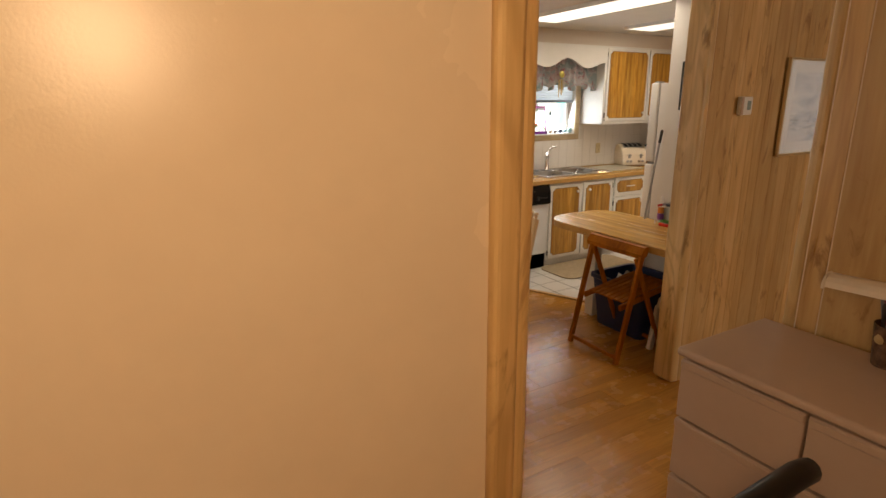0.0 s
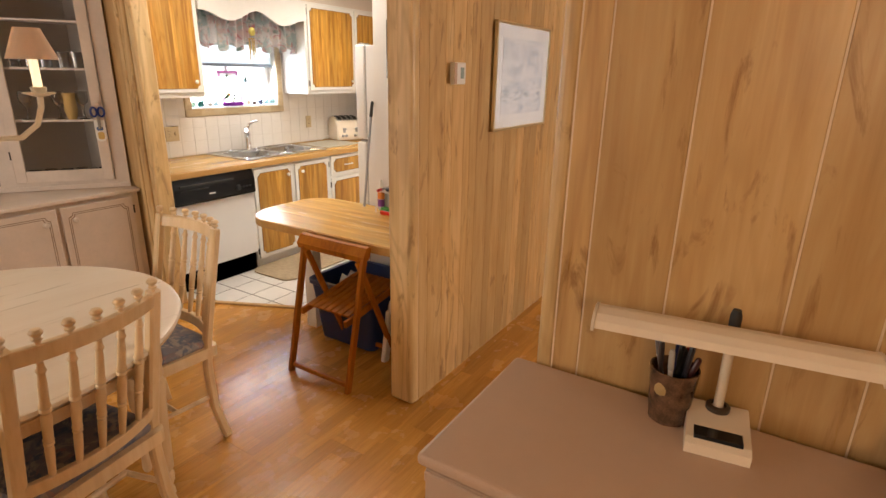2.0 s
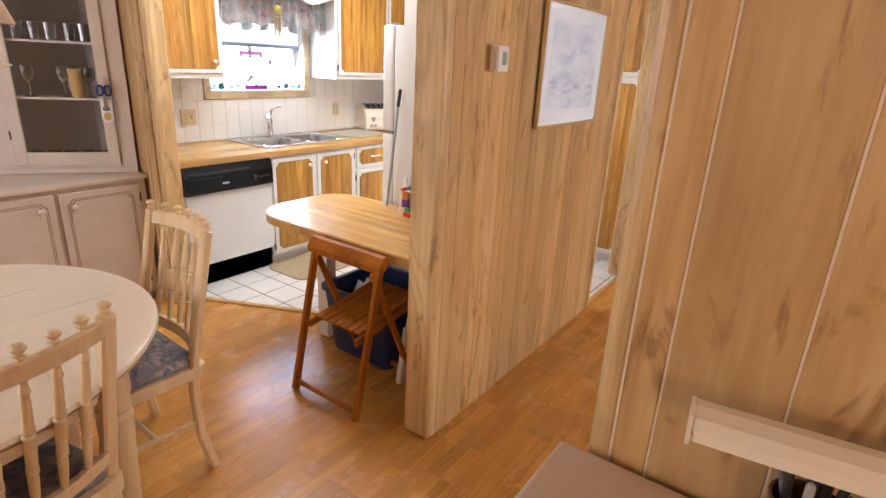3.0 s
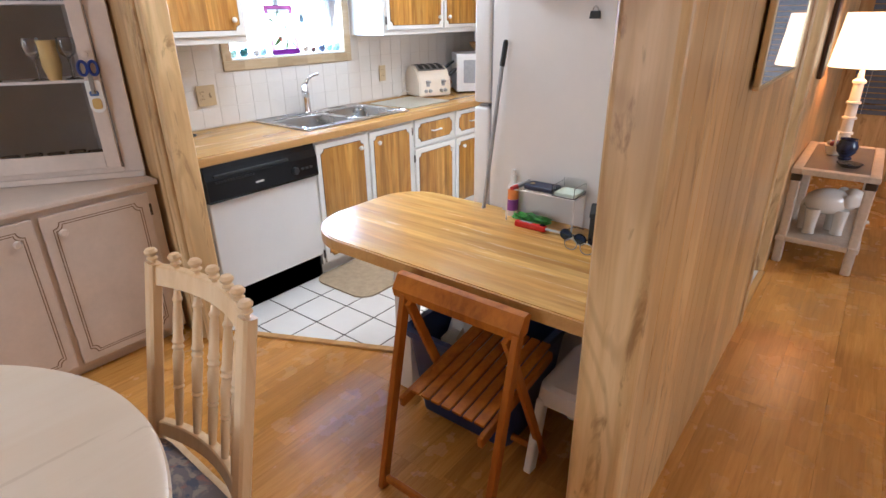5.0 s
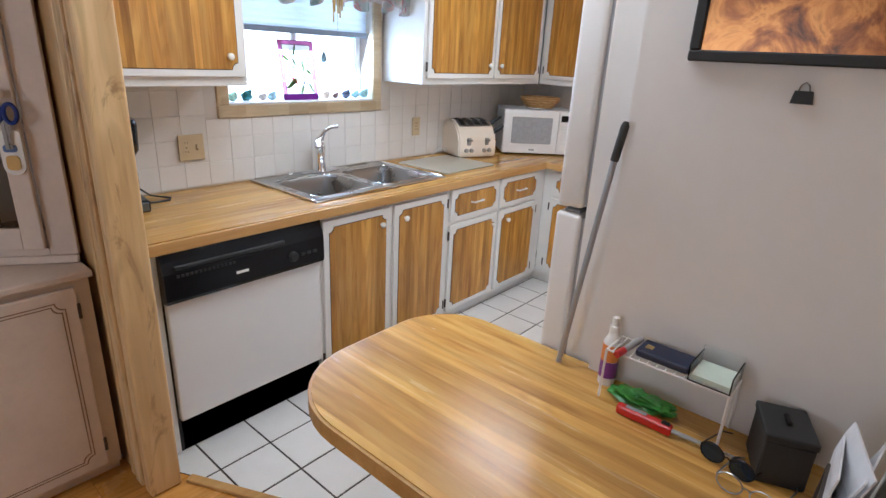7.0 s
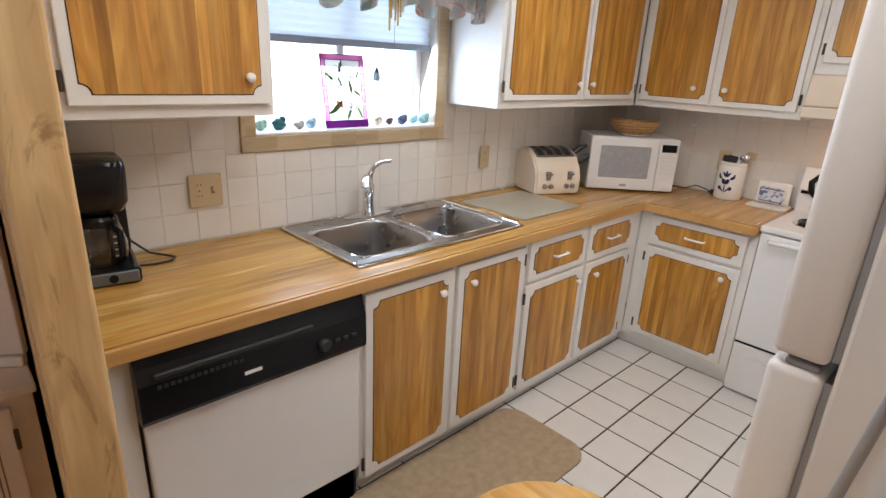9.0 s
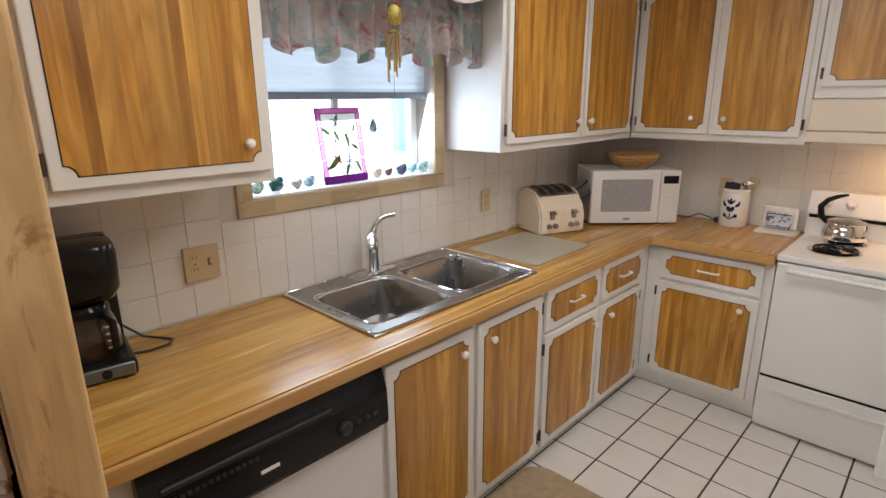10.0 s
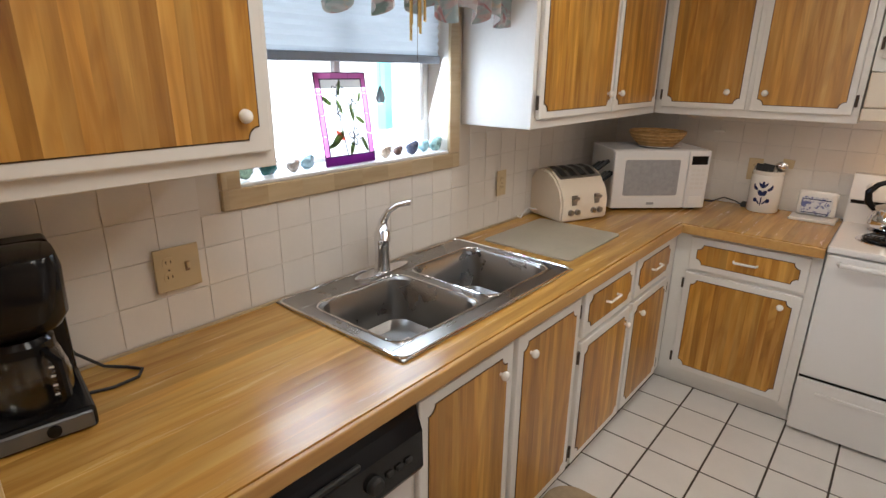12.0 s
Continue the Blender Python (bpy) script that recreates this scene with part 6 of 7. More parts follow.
for x in (-0.06, 0.06):
    part("lever_track", box(B(), x - 0.012, x + 0.012, -0.1205, -0.113, 0.075, 0.115), M_STEEL, to)
    part("lever", box(B(), x - 0.016, x + 0.016, -0.134, -0.116, 0.098, 0.110, 0.003, 1), M_STEEL, to)
    for dx in (-0.016, 0.018):
        part("dial", lathe(B(), [(0.013, 0), (0.011, 0.012), (0, 0.013)], (x + dx, -0.116, 0.045), 14, Matrix.Rotation(radians(90), 4, "X")), M_STEEL, to, "", True)
tagged(part("power_cord", tube(B(), [(4.91, 4.555, CZ + 0.03), (4.86, 4.58, CZ + 0.045), (4.83, 4.59, CZ + 0.02), (4.80, 4.585, CZ + 0.004), (4.77, 4.59, CZ + 0.02)], 0.0035, 8), M_WHITEPL, None, "", True), "white toaster cord against the wall", "cord")

mw = thing("microwave", "white countertop microwave set across the corner", "microwave", "", (5.425, 4.152, CZ), -45.5)
part("body", box(B(), -0.228, 0.228, 0.012, 0.330, 0.010, 0.290, 0.006, 2), M_ENAMEL, mw)
dr = part("door", box(B(), -0.228, 0.125, -0.008, 0.011, 0.012, 0.288, 0.006, 2), M_ENAMEL, mw, "white door")
part("window", prism(B(), rounded(-0.175, 0.085, 0.075, 0.245, (0.008,) * 4, 3), -0.0098, -0.0075, XZ), plain("grey_mesh_window", (0.36, 0.36, 0.37), 0.15, spread=0.1, scale=60), dr)
for z in (0.064, 0.246):
    part("bezel", box(B(), -0.185, 0.095, -0.0094, -0.0076, z, z + 0.010), M_WHITEPL, dr)
part("badge", box(B(), -0.055, -0.02, -0.0094, -0.0078, 0.030, 0.042), M_GREY, dr)
cp = part("control_panel", box(B(), 0.127, 0.228, -0.008, 0.011, 0.012, 0.288, 0.005, 2), M_ENAMEL, mw)
part("display", box(B(), 0.140, 0.216, -0.0096, -0.0076, 0.222, 0.262), M_BLACK, cp, "dark clock display")
for r_ in range(5):
    for c_ in range(3):
        part("button", box(B(), 0.145 + 0.024 * c_, 0.163 + 0.024 * c_, -0.0094, -0.0076, 0.105 + 0.021 * r_, 0.117 + 0.021 * r_), M_FRIDGE, cp)
part("open_button", box(B(), 0.145, 0.212, -0.0105, -0.0076, 0.035, 0.070, 0.002, 1), M_WHITEPL, cp)
for x in (-0.19, 0.19):
    for y in (0.04, 0.30):
        part("foot", lathe(B(), [(0.012, 0.0), (0.014, 0.010)], (x, y, 0), 10), M_MATTEBLACK, mw)
MT = CZ + 0.2905 * 1.08
pl = tagged(part("plate", lathe(B(), [(0, 0), (0.09, 0.0), (0.125, 0.010), (0.123, 0.012), (0.088, 0.003), (0, 0.003)], (0, 0, 0), 30), M_KNOB, None, "", True), "white plate on the microwave", "plate")
pl.location = (5.54, 4.235, MT)
bk = thing("woven_bowl", "woven straw bowl in tan and brown", "bowl", "", (5.54, 4.235, MT + 0.004))
bk.scale = (1.12, 1.12, 1.0)
for k in range(9):
    z, r = 0.006 + 0.0085 * k, 0.075 + 0.048 * math.sin(min(1, k / 8) * 1.45)
    part("coil", tube(B(), [(r * math.cos(a * 0.2618), r * math.sin(a * 0.2618), z) for a in range(25)], 0.0062, 6, False), plain("straw", (0.50, 0.31, 0.12) if k % 2 else (0.38, 0.21, 0.07), 0.7, spread=0.35, scale=50), bk, "", True)
part("bottom", lathe(B(), [(0, 0.001), (0.078, 0.001), (0.080, 0.007), (0, 0.008)], (0, 0, 0), 24), plain("straw_base", (0.42, 0.25, 0.09), 0.8, spread=0.3, scale=50), bk, "", True)
kb = thing("knife_block", "wooden knife block with black-handled knives", "knife block", "", (5.185, 4.46, CZ), 45)
kb.scale = (1.1, 1.1, 1.15)
part("block", prism(B(), [(-0.07, 0.0), (0.06, 0.0), (0.085, 0.14), (0.0, 0.20), (-0.085, 0.085)], -0.045, 0.045, lambda u, v, w: (w, u, v)), wood("block_wood", (0.22, 0.08, 0.02), (0.36, 0.15, 0.04), (0.45, 0.2, 0.06), "z", 0.4), kb)
for i in range(3):
    for j in range(2):
        x, t = -0.028 + 0.028 * i, 0.3 + 0.4 * j
        p = Vector((x, -0.085 + 0.085 * t, 0.085 + 0.115 * t))
        d = Vector((0, -0.8, 0.6))
        kn = part("knife_handle", bar(B(), p - d * 0.002, p + d * (0.10 - 0.012 * i), 0.014, 0.022, (1, 0, 0), 0.004), M_BLACK, kb, "black knife handle")

crk = thing("utensil_crock", "white crock painted with dark blue folk flowers", "crock", "", (5.812, 3.735, CZ), 0)
part("jar", lathe(B(), [(0, 0), (0.062, 0), (0.066, 0.006), (0.066, 0.165), (0.061, 0.172), (0.064, 0.180), (0.064, 0.190), (0.058, 0.190), (0.056, 0.172), (0.058, 0.01), (0, 0.01)], (0, 0, 0), 32), M_KNOB, crk, "", True)
M_NAVY = plain("navy_glaze", (0.015, 0.025, 0.10), 0.25)


def on_jar(u, v, w, r=0.0664):
    a = math.pi + u / r
    return ((r + w) * math.cos(a), (r + w) * math.sin(a), v)


def petal(cu, cv, ru, rv, tilt):
    t = radians(tilt)
    return [(cu + ru * math.cos(a * 0.524) * math.cos(t) - rv * math.sin(a * 0.524) * math.sin(t), cv + ru * math.cos(a * 0.524) * math.sin(t) + rv * math.sin(a * 0.524) * math.cos(t)) for a in range(12)]


for cu, cv, ru, rv, tl in ((0, 0.130, 0.006, 0.017, 0), (-0.010, 0.128, 0.005, 0.014, 35), (0.010, 0.128, 0.005, 0.014, -35), (-0.008, 0.092, 0.010, 0.015, 30), (0.008, 0.092, 0.010, 0.015, -30), (-0.030, 0.112, 0.007, 0.013, 55), (0.030, 0.112, 0.007, 0.013, -55), (-0.036, 0.120, 0.005, 0.012, 10), (0.036, 0.120, 0.005, 0.012, -10), (-0.026, 0.058, 0.009, 0.010, 0), (0.026, 0.058, 0.009, 0.010, 0), (0, 0.055, 0.003, 0.022, 0), (-0.013, 0.050, 0.004, 0.012, 40), (0.013, 0.050, 0.004, 0.012, -40)):
    part("painted_leaf", prism(B(), petal(cu, cv, ru, rv, tl), 0.0, 0.0008, on_jar), M_NAVY, crk)
for i, (dx, dy, L, kind) in enumerate(((-0.02, 0.03, 0.245, "turner"), (-0.03, 0.0, 0.25, "turner"), (0.01, 0.035, 0.24, "spoon"), (-0.01, -0.045, 0.265, "spoon"), (0.03, -0.075, 0.28, "spatula"))):
    u = thing("utensil", "cooking utensil standing in the crock", "utensil", "utensils in the crock", (5.812, 3.735, CZ + 0.011))
    p0, p1 = Vector((-dx * 0.5, -dy * 0.5, 0.0)), Vector((dx, dy, L * 0.82))
    part("handle", tube(B(), [p0, p1], 0.004, 8), M_STEEL if kind != "spatula" else M_BEIGE, u, "", True)
    if kind == "spoon":
        bm = B()
        bmesh.ops.create_uvsphere(bm, u_segments=12, v_segments=8, radius=1.0)
        for v in bm.verts:
            v.co = Vector((v.co.x * 0.012, v.co.y * 0.030, v.co.z * 0.022)) + p1 + Vector((0, dy * 0.2, 0.012))
        part("bowl", bm, M_CHROME, u, "", True)
    else:
        part("head", bar(B(), p1 + Vector((0, -0.025, 0.006)), p1 + Vector((0, 0.028, 0.012)), 0.045, 0.006, (1, 0, 0), 0.002), M_MATTEBLACK if kind == "turner" else M_BEIGE, u)

nk = thing("tile_trivet", "white trivet with a blue patterned tile upright on it", "trivet", "", (5.80, 3.500, CZ), -90)
part("foot_tile", box(B(), -0.085, 0.085, -0.085, 0.03, 0.0, 0.012, 0.003, 1), M_KNOB, nk)
part("back_tile", box(B(), -0.072, 0.072, 0.0, 0.018, 0.0125, 0.118, 0.008, 2), M_KNOB, nk)
ft = part("blue_tile", box(B(), -0.056, 0.056, -0.020, -0.001, 0.018, 0.095, 0.008, 2), floral("blue_tile_print", (0.70, 0.72, 0.76), [((0.03, 0.06, 0.30), 0.52)], 40, 0.2), nk, "blue and white patterned tile")
for z in (0.026, 0.084):
    part("blue_band", box(B(), -0.050, 0.050, -0.0212, -0.0195, z, z + 0.004), M_NAVY, ft)
tagged(part("power_cord", tube(B(), [(5.70, 4.02, CZ + 0.03), (5.80, 3.98, CZ + 0.012), (5.84, 3.93, CZ + 0.035), (5.85, 3.87, CZ + 0.02), (5.84, 3.835, CZ + 0.006)], 0.0035, 8), M_MATTEBLACK, None, "", True), "black microwave cord behind the crock", "cord")
tagged(part("plug", box(B(), 5.82, 5.85, 3.81, 3.84, CZ, CZ + 0.028, 0.004, 1), M_MATTEBLACK), "black plug lying on the worktop", "plug")

pt = thing("saucepan", "stainless pot with a curved black handle on the cooker", "pot", "", (5.68, 3.195, 0.917))
part("pan", lathe(B(), [(0, 0.0), (0.070, 0.0), (0.092, 0.014), (0.097, 0.035), (0.088, 0.070), (0.080, 0.088), (0.084, 0.094), (0.080, 0.096), (0.074, 0.088), (0.084, 0.066), (0.092, 0.035), (0.066, 0.006), (0, 0.004)], (0, 0, 0), 36), M_CHROME, pt, "", True)
part("rim_lid", lathe(B(), [(0.082, 0.096), (0.06, 0.104), (0.012, 0.108), (0, 0.108)], (0, 0, 0), 30), M_STEEL, pt, "", True)
part("handle", tube(B(), [(-0.01, 0.078, 0.085), (-0.015, 0.105, 0.115), (-0.015, 0.112, 0.160), (-0.012, 0.085, 0.195), (-0.005, 0.045, 0.215), (0.0, 0.01, 0.225)], [0.012, 0.016, 0.015, 0.012, 0.010, 0.006], 10), M_BLACK, pt, "curved black handle", True)

outlet("wall_outlet", "beige outlet and switch plate on the tiled wall", (3.162, 4.598, 1.083), 0, 2, M_BEIGE)
outlet("wall_outlet", "beige single outlet on the tiled wall", (4.635, 4.598, 1.090), 0, 1, M_BEIGE)
outlet("wall_outlet", "beige outlet behind the utensil crock", (5.888, 3.815, 1.09), -90, 1, M_BEIGE)
hk = thing("wall_hook", "small clear hook on the wall under the cabinets", "hook", "", (5.888, 4.02, 1.275))
part("plate", box(B(), -0.006, 0, -0.03, 0.03, -0.008, 0.008, 0.002, 1), M_KNOB, hk)
part("peg", box(B(), -0.016, -0.006, -0.03, -0.02, -0.004, 0.004, 0.001, 1), M_KNOB, hk)

rk = thing("sink_rack", "white wire rack in the sink bowl", "rack", "", (3.70, 4.29, 0.7275))
for k in range(8):
    part("wire", tube(B(), [(-0.06, -0.055 + 0.0157 * k, 0.006), (0.06, -0.055 + 0.0157 * k, 0.006)], 0.0022, 6), M_WIRE, rk, "", True)
for x in (-0.06, 0.0, 0.06):
    part("cross_wire", tube(B(), [(x, -0.06, 0.003), (x, 0.06, 0.003)], 0.0022, 6), M_WIRE, rk, "", True)

rg = thing("rug", "tan low-pile kitchen rug with rounded corners", "rug", "", (3.79, 3.77, 0.0085))
part("mat", prism(B(), rounded(-0.485, 0.485, -0.225, 0.232, (0.10,) * 4, 8), 0.0, 0.009, XY), plain("tan_pile", (0.40, 0.31, 0.20), 0.95, spread=0.15, scale=30, bump=0.8, bscale=500), rg)

to.scale = (1.15, 1.15, 1.15)
mw.scale = (1.1, 1.0, 1.08)
crk.scale = (1.12, 1.12, 1.12)
nk.scale = (1.15, 1.15, 1.15)
cm.scale = (1.06, 1.06, 1.06)

# ---- at the window ----
sh2 = thing("cellular_shade", "pale blue cellular window shade half lowered", "window shade", "", (3.815, 4.66, 1.60))
m, nt, b = nmat("translucent_blue_shade")
b.inputs["Base Color"].default_value = (0.72, 0.82, 0.92, 1)
b.inputs["Roughness"].default_value = 0.8
b.inputs["Transmission Weight"].default_value = 0.0
tl = nt.nodes.new("ShaderNodeBsdfTranslucent")
tl.inputs[0].default_value = (0.80, 0.90, 1.0, 1)
mx = nt.nodes.new("ShaderNodeMixShader")
mx.inputs[0].default_value = 0.85
nt.links.new(b.outputs[0], mx.inputs[1])
nt.links.new(tl.outputs[0], mx.inputs[2])
nt.links.new(mx.outputs[0], nt.nodes["Material Output"].inputs[0])
zig = []
for k in range(25):
    zig.append((0.0 if k % 2 else -0.006, 0.028 + 0.0145 * k))
bm = B()
rows = [(bm.verts.new((-0.445, u, w)), bm.verts.new((0.445, u, w))) for u, w in zig]
for p, q in zip(rows, rows[1:]):
    bm.faces.new((p[0], p[1], q[1], q[0]))
part("pleats", bm, m, sh2, "pale blue pleated cloth")
part("bottom_rail", box(B(), -0.446, 0.446, -0.014, 0.010, 0.0, 0.028, 0.003, 1), plain("slate_rail", (0.30, 0.36, 0.46), 0.4), sh2, "blue-grey bottom rail")
part("cord", tube(B(), [(0.43, -0.018, 0.37), (0.432, -0.018, 0.10)], 0.0015, 5), M_KNOB, sh2)

M_VAL = floral("floral_valance_cloth", (0.60, 0.55, 0.52), [((0.36, 0.42, 0.40), 0.47), ((0.55, 0.40, 0.36), 0.52), ((0.46, 0.17, 0.18), 0.585), ((0.22, 0.30, 0.26), 0.60), ((0.60, 0.46, 0.32), 0.60)], 9.0)
va = thing("valance", "gathered floral valance in muted green and rose", "curtain", "", (3.83, 4.40, 1.70))
bm = B()
nx, nz = 140, 14
grid = []
for j in range(nz + 1):
    row = []
    for i in range(nx + 1):
        s = i / nx
        x = -0.52 + 1.04 * s
        fold = math.sin(s * 88 + 1.6 * math.sin(s * 13)) * (0.010 + 0.016 * (1 - j / nz)) + 0.012 * noise.noise(Vector((s * 9, j * 0.2, 2)))
        drop = 0.022 * math.sin(s * 44) + 0.025 * noise.noise(Vector((s * 7, 0, 0)))
        z = (0.045 + drop) * (1 - j / nz) + 0.40 * j / nz
        row.append(bm.verts.new((x, fold - 0.01 * j / nz, z)))
    grid.append(row)
for p, q in zip(grid, grid[1:]):
    for i in range(nx):
        bm.faces.new((p[i], p[i + 1], q[i + 1], q[i]))
me_solid = bmesh.ops.solidify(bm, geom=bm.faces[:], thickness=0.002)
part("cloth", bm, M_VAL, va, "", True)
part("rod", tube(B(), [(-0.535, 0.005, 0.405), (0.545, 0.005, 0.405)], 0.008, 8), M_KNOB, va, "", True)

wc = thing("wind_chime", "small brass wind chime with a flower top", "wind chime", "", (3.800, 4.335, 1.66))
part("flower", lathe(B(), [(0, 0), (0.03, 0.004), (0.034, 0.012), (0.012, 0.02), (0, 0.022)], (0, 0, 0.215), 12, Matrix.Rotation(radians(90), 4, "X")), plain("gold_green_paint", (0.50, 0.42, 0.10), 0.35, 0.5, spread=0.4, scale=60), wc, "", True)
part("ring", lathe(B(), [(0.018, 0.16), (0.024, 0.16), (0.024, 0.166), (0.018, 0.166), (0.018, 0.16)], (0, 0, 0), 18), M_BRASS, wc, "", True)
part("string", tube(B(), [(0, 0, 0.166), (0, 0, 0.20), (0, 0, 0.34)], 0.001, 5), M_HINGE, wc)
for k, dz in enumerate((0.0, 0.025, -0.02, 0.015, 0.03)):
    a = radians(72 * k + 20)
    part("chime_tube", tube(B(), [(0.021 * math.cos(a), 0.021 * math.sin(a), 0.015 + dz), (0.021 * math.cos(a), 0.021 * math.sin(a), 0.158)], 0.0038, 8), M_BRASS, wc, "brass tube", True)
part("clapper_string", tube(B(), [(0, 0, -0.06), (0, 0, 0.16)], 0.0007, 4), M_HINGE, wc)

sg = thing("stained_glass", "stained glass panel of white lilies with a pink border", "stained glass", "", (3.792, 4.632, WZ0 + 0.0125))
SGW, SGH, LEANS = 0.105, 0.292, 0.16


def on_glass(u, v, w):
    return (u, v * LEANS + w, v)


def tint(name, rgb, a=0.9):
    mm, n2, bb_ = nmat(name)
    bb_.inputs["Base Color"].default_value = (*rgb, 1)
    bb_.inputs["Roughness"].default_value = 0.15
    t2 = n2.nodes.new("ShaderNodeBsdfTranslucent")
    t2.inputs[0].default_value = (*rgb, 1)
    m2 = n2.nodes.new("ShaderNodeMixShader")
    m2.inputs[0].default_value = a
    n2.links.new(bb_.outputs[0], m2.inputs[1])
    n2.links.new(t2.outputs[0], m2.inputs[2])
    n2.links.new(m2.outputs[0], n2.nodes["Material Output"].inputs[0])
    return mm


M_PINK, M_LEAFG, M_PURPLE, M_RED2 = tint("pink_glass", (0.74, 0.37, 0.62)), tint("olive_green_glass", (0.22, 0.28, 0.12)), tint("deep_purple_glass", (0.22, 0.06, 0.22)), tint("coral_glass", (0.75, 0.20, 0.12))
M_OPAL = tint("white_opal_glass", (0.85, 0.85, 0.83), 0.9)
M_LEAD = plain("lead_came", (0.05, 0.045, 0.05), 0.5, 0.6)
bd = 0.020
part("background", prism(B(), [(-SGW + bd, 0.03), (SGW - bd, 0.03), (SGW - bd, SGH - bd), (-SGW + bd, SGH - bd)], 0.0, 0.002, on_glass), M_OPAL, sg, "white opal glass")
part("base_strip", prism(B(), [(-SGW, 0.0), (SGW, 0.0), (SGW, 0.029), (-SGW, 0.029)], -0.001, 0.003, on_glass), M_PURPLE, sg, "dark purple base strip")
rnd = random.Random(23)
for fu, fv, rad in ((-0.020, 0.235, 0.026), (0.038, 0.205, 0.024), (0.030, 0.085, 0.030), (-0.030, 0.165, 0.020)):
    for k in range(5):
        a = radians(72 * k + rnd.uniform(-14, 14))
        ln, wd = rad * rnd.uniform(0.85, 1.15), rad * rnd.uniform(0.24, 0.34)
        loop = []
        for j in range(11):
            s_ = 2 * math.pi * j / 10
            p, q = ln * (0.55 + 0.45 * math.cos(s_)), wd * math.sin(s_)
            loop.append(on_glass(fu + p * math.cos(a) - q * math.sin(a), fv + p * math.sin(a) + q * math.cos(a), -0.0006))
        part("petal_lead", tube(B(), loop, 0.0013, 5), M_LEAD, sg, "thin dark lead outline of a white petal")
for k in range(4):
    z0, z1 = 0.03 + k * 0.0655, 0.03 + (k + 1) * 0.0655 - 0.0015
    for s in (-1, 1):
        part("border_piece", prism(B(), [(s * SGW, z0), (s * (SGW - bd), z0), (s * (SGW - bd), z1), (s * SGW, z1)], -0.001, 0.003, on_glass), M_PINK, sg)
for k in range(3):
    u0 = -SGW + k * 0.07
    part("border_piece", prism(B(), [(u0, SGH - bd), (u0 + 0.0685, SGH - bd), (u0 + 0.0685, SGH), (u0, SGH)], -0.001, 0.003, on_glass), M_PINK, sg)
for cu, cv, ru, rv, tl_, mt in ((-0.068, 0.205, 0.008, 0.022, 50, M_LEAFG), (-0.012, 0.245, 0.006, 0.026, -15, M_LEAFG), (-0.018, 0.185, 0.006, 0.024, 20, M_LEAFG), (0.030, 0.165, 0.007, 0.028, 5, M_LEAFG), (0.062, 0.140, 0.008, 0.022, 55, M_LEAFG), (0.070, 0.215, 0.005, 0.018, -20, M_LEAFG),
                                (-0.042, 0.085, 0.012, 0.036, -50, M_LEAFG), (-0.062, 0.068, 0.008, 0.026, -70, M_LEAFG), (-0.030, 0.095, 0.008, 0.024, 45, M_RED2), (0.012, 0.050, 0.008, 0.022, -25, M_LEAFG), (0.070, 0.060, 0.007, 0.026, 20, M_LEAFG)):
    part("leaf_piece", prism(B(), petal(cu, cv, ru, rv, tl_), -0.002, -0.0005, on_glass), mt, sg)
for cx_, cz_ in ((-0.030, 0.215), (0.042, 0.195), (0.036, 0.085)):
    for k in range(5):
        a = radians(72 * k + 15)
        pts = petal(cx_ + 0.019 * math.cos(a), cz_ + 0.017 * math.sin(a), 0.014, 0.010, 72 * k + 15)
        part("petal_line", tube(B(), [on_glass(u, v, -0.003) for u, v in pts + pts[:1]], 0.0010, 4, False), M_LEAD, sg)
for u0, v0, u1, v1 in ((-SGW + bd, 0.03, -SGW + bd, SGH - bd), (SGW - bd, 0.03, SGW - bd, SGH - bd), (-SGW + bd, SGH - bd, SGW - bd, SGH - bd), (-SGW, 0.0295, SGW, 0.0295), (-SGW, 0, -SGW, SGH), (SGW, 0, SGW, SGH), (-SGW, SGH, SGW, SGH), (-0.03, 0.20, -0.01, 0.03), (0.042, 0.18, 0.02, 0.06)):
    part("came", tube(B(), [on_glass(u0, v0, -0.002), on_glass(u1, v1, -0.002)], 0.0016, 5), M_LEAD, sg)
dp = thing("suncatcher", "grey glass drop hanging at the window", "suncatcher", "", (3.985, 4.690, 1.46))
part("drop", lathe(B(), [(0, 0), (0.012, 0.004), (0.018, 0.018), (0.012, 0.042), (0.003, 0.062), (0, 0.066)], (0, 0, 0), 14), plain("sea_grey_glass", (0.16, 0.22, 0.24), 0.15), dp, "", True)
part("thread", tube(B(), [(0, 0, 0.064), (0, 0, 0.17)], 0.0006, 4), M_HINGE, dp)


def blob(name, label, at, size, colour, seed, n=1):
    """A small glazed figurine: a lumpy body with a head."""
    o = thing(name, label, "figurine", "figurines on the sill", at)
    bm = B()
    bmesh.ops.create_icosphere(bm, subdivisions=3, radius=1.0)
    for v in bm.verts:
        q = 1 + 0.25 * noise.noise(v.co * 2.0 + Vector((seed, 0, 0)))
        v.co = Vector((v.co.x * size * 0.55, v.co.y * size * 0.4, v.co.z * size * 0.5)) * q
    bmesh.ops.translate(bm, verts=bm.verts[:], vec=(0, 0, -min(v.co.z for v in bm.verts)))
    part("body", bm, plain("glazed_" + name, colour, 0.2, spread=0.5, scale=60), o, "", True)
    bm = B()
    bmesh.ops.create_icosphere(bm, subdivisions=2, radius=size * 0.28)
    bmesh.ops.translate(bm, verts=bm.verts[:], vec=(size * 0.3, -size * 0.1, size * 0.85))
    part("head", bm, plain("glazed_head", tuple(c * 0.9 for c in colour), 0.2, spread=0.3, scale=60), o, "", True)


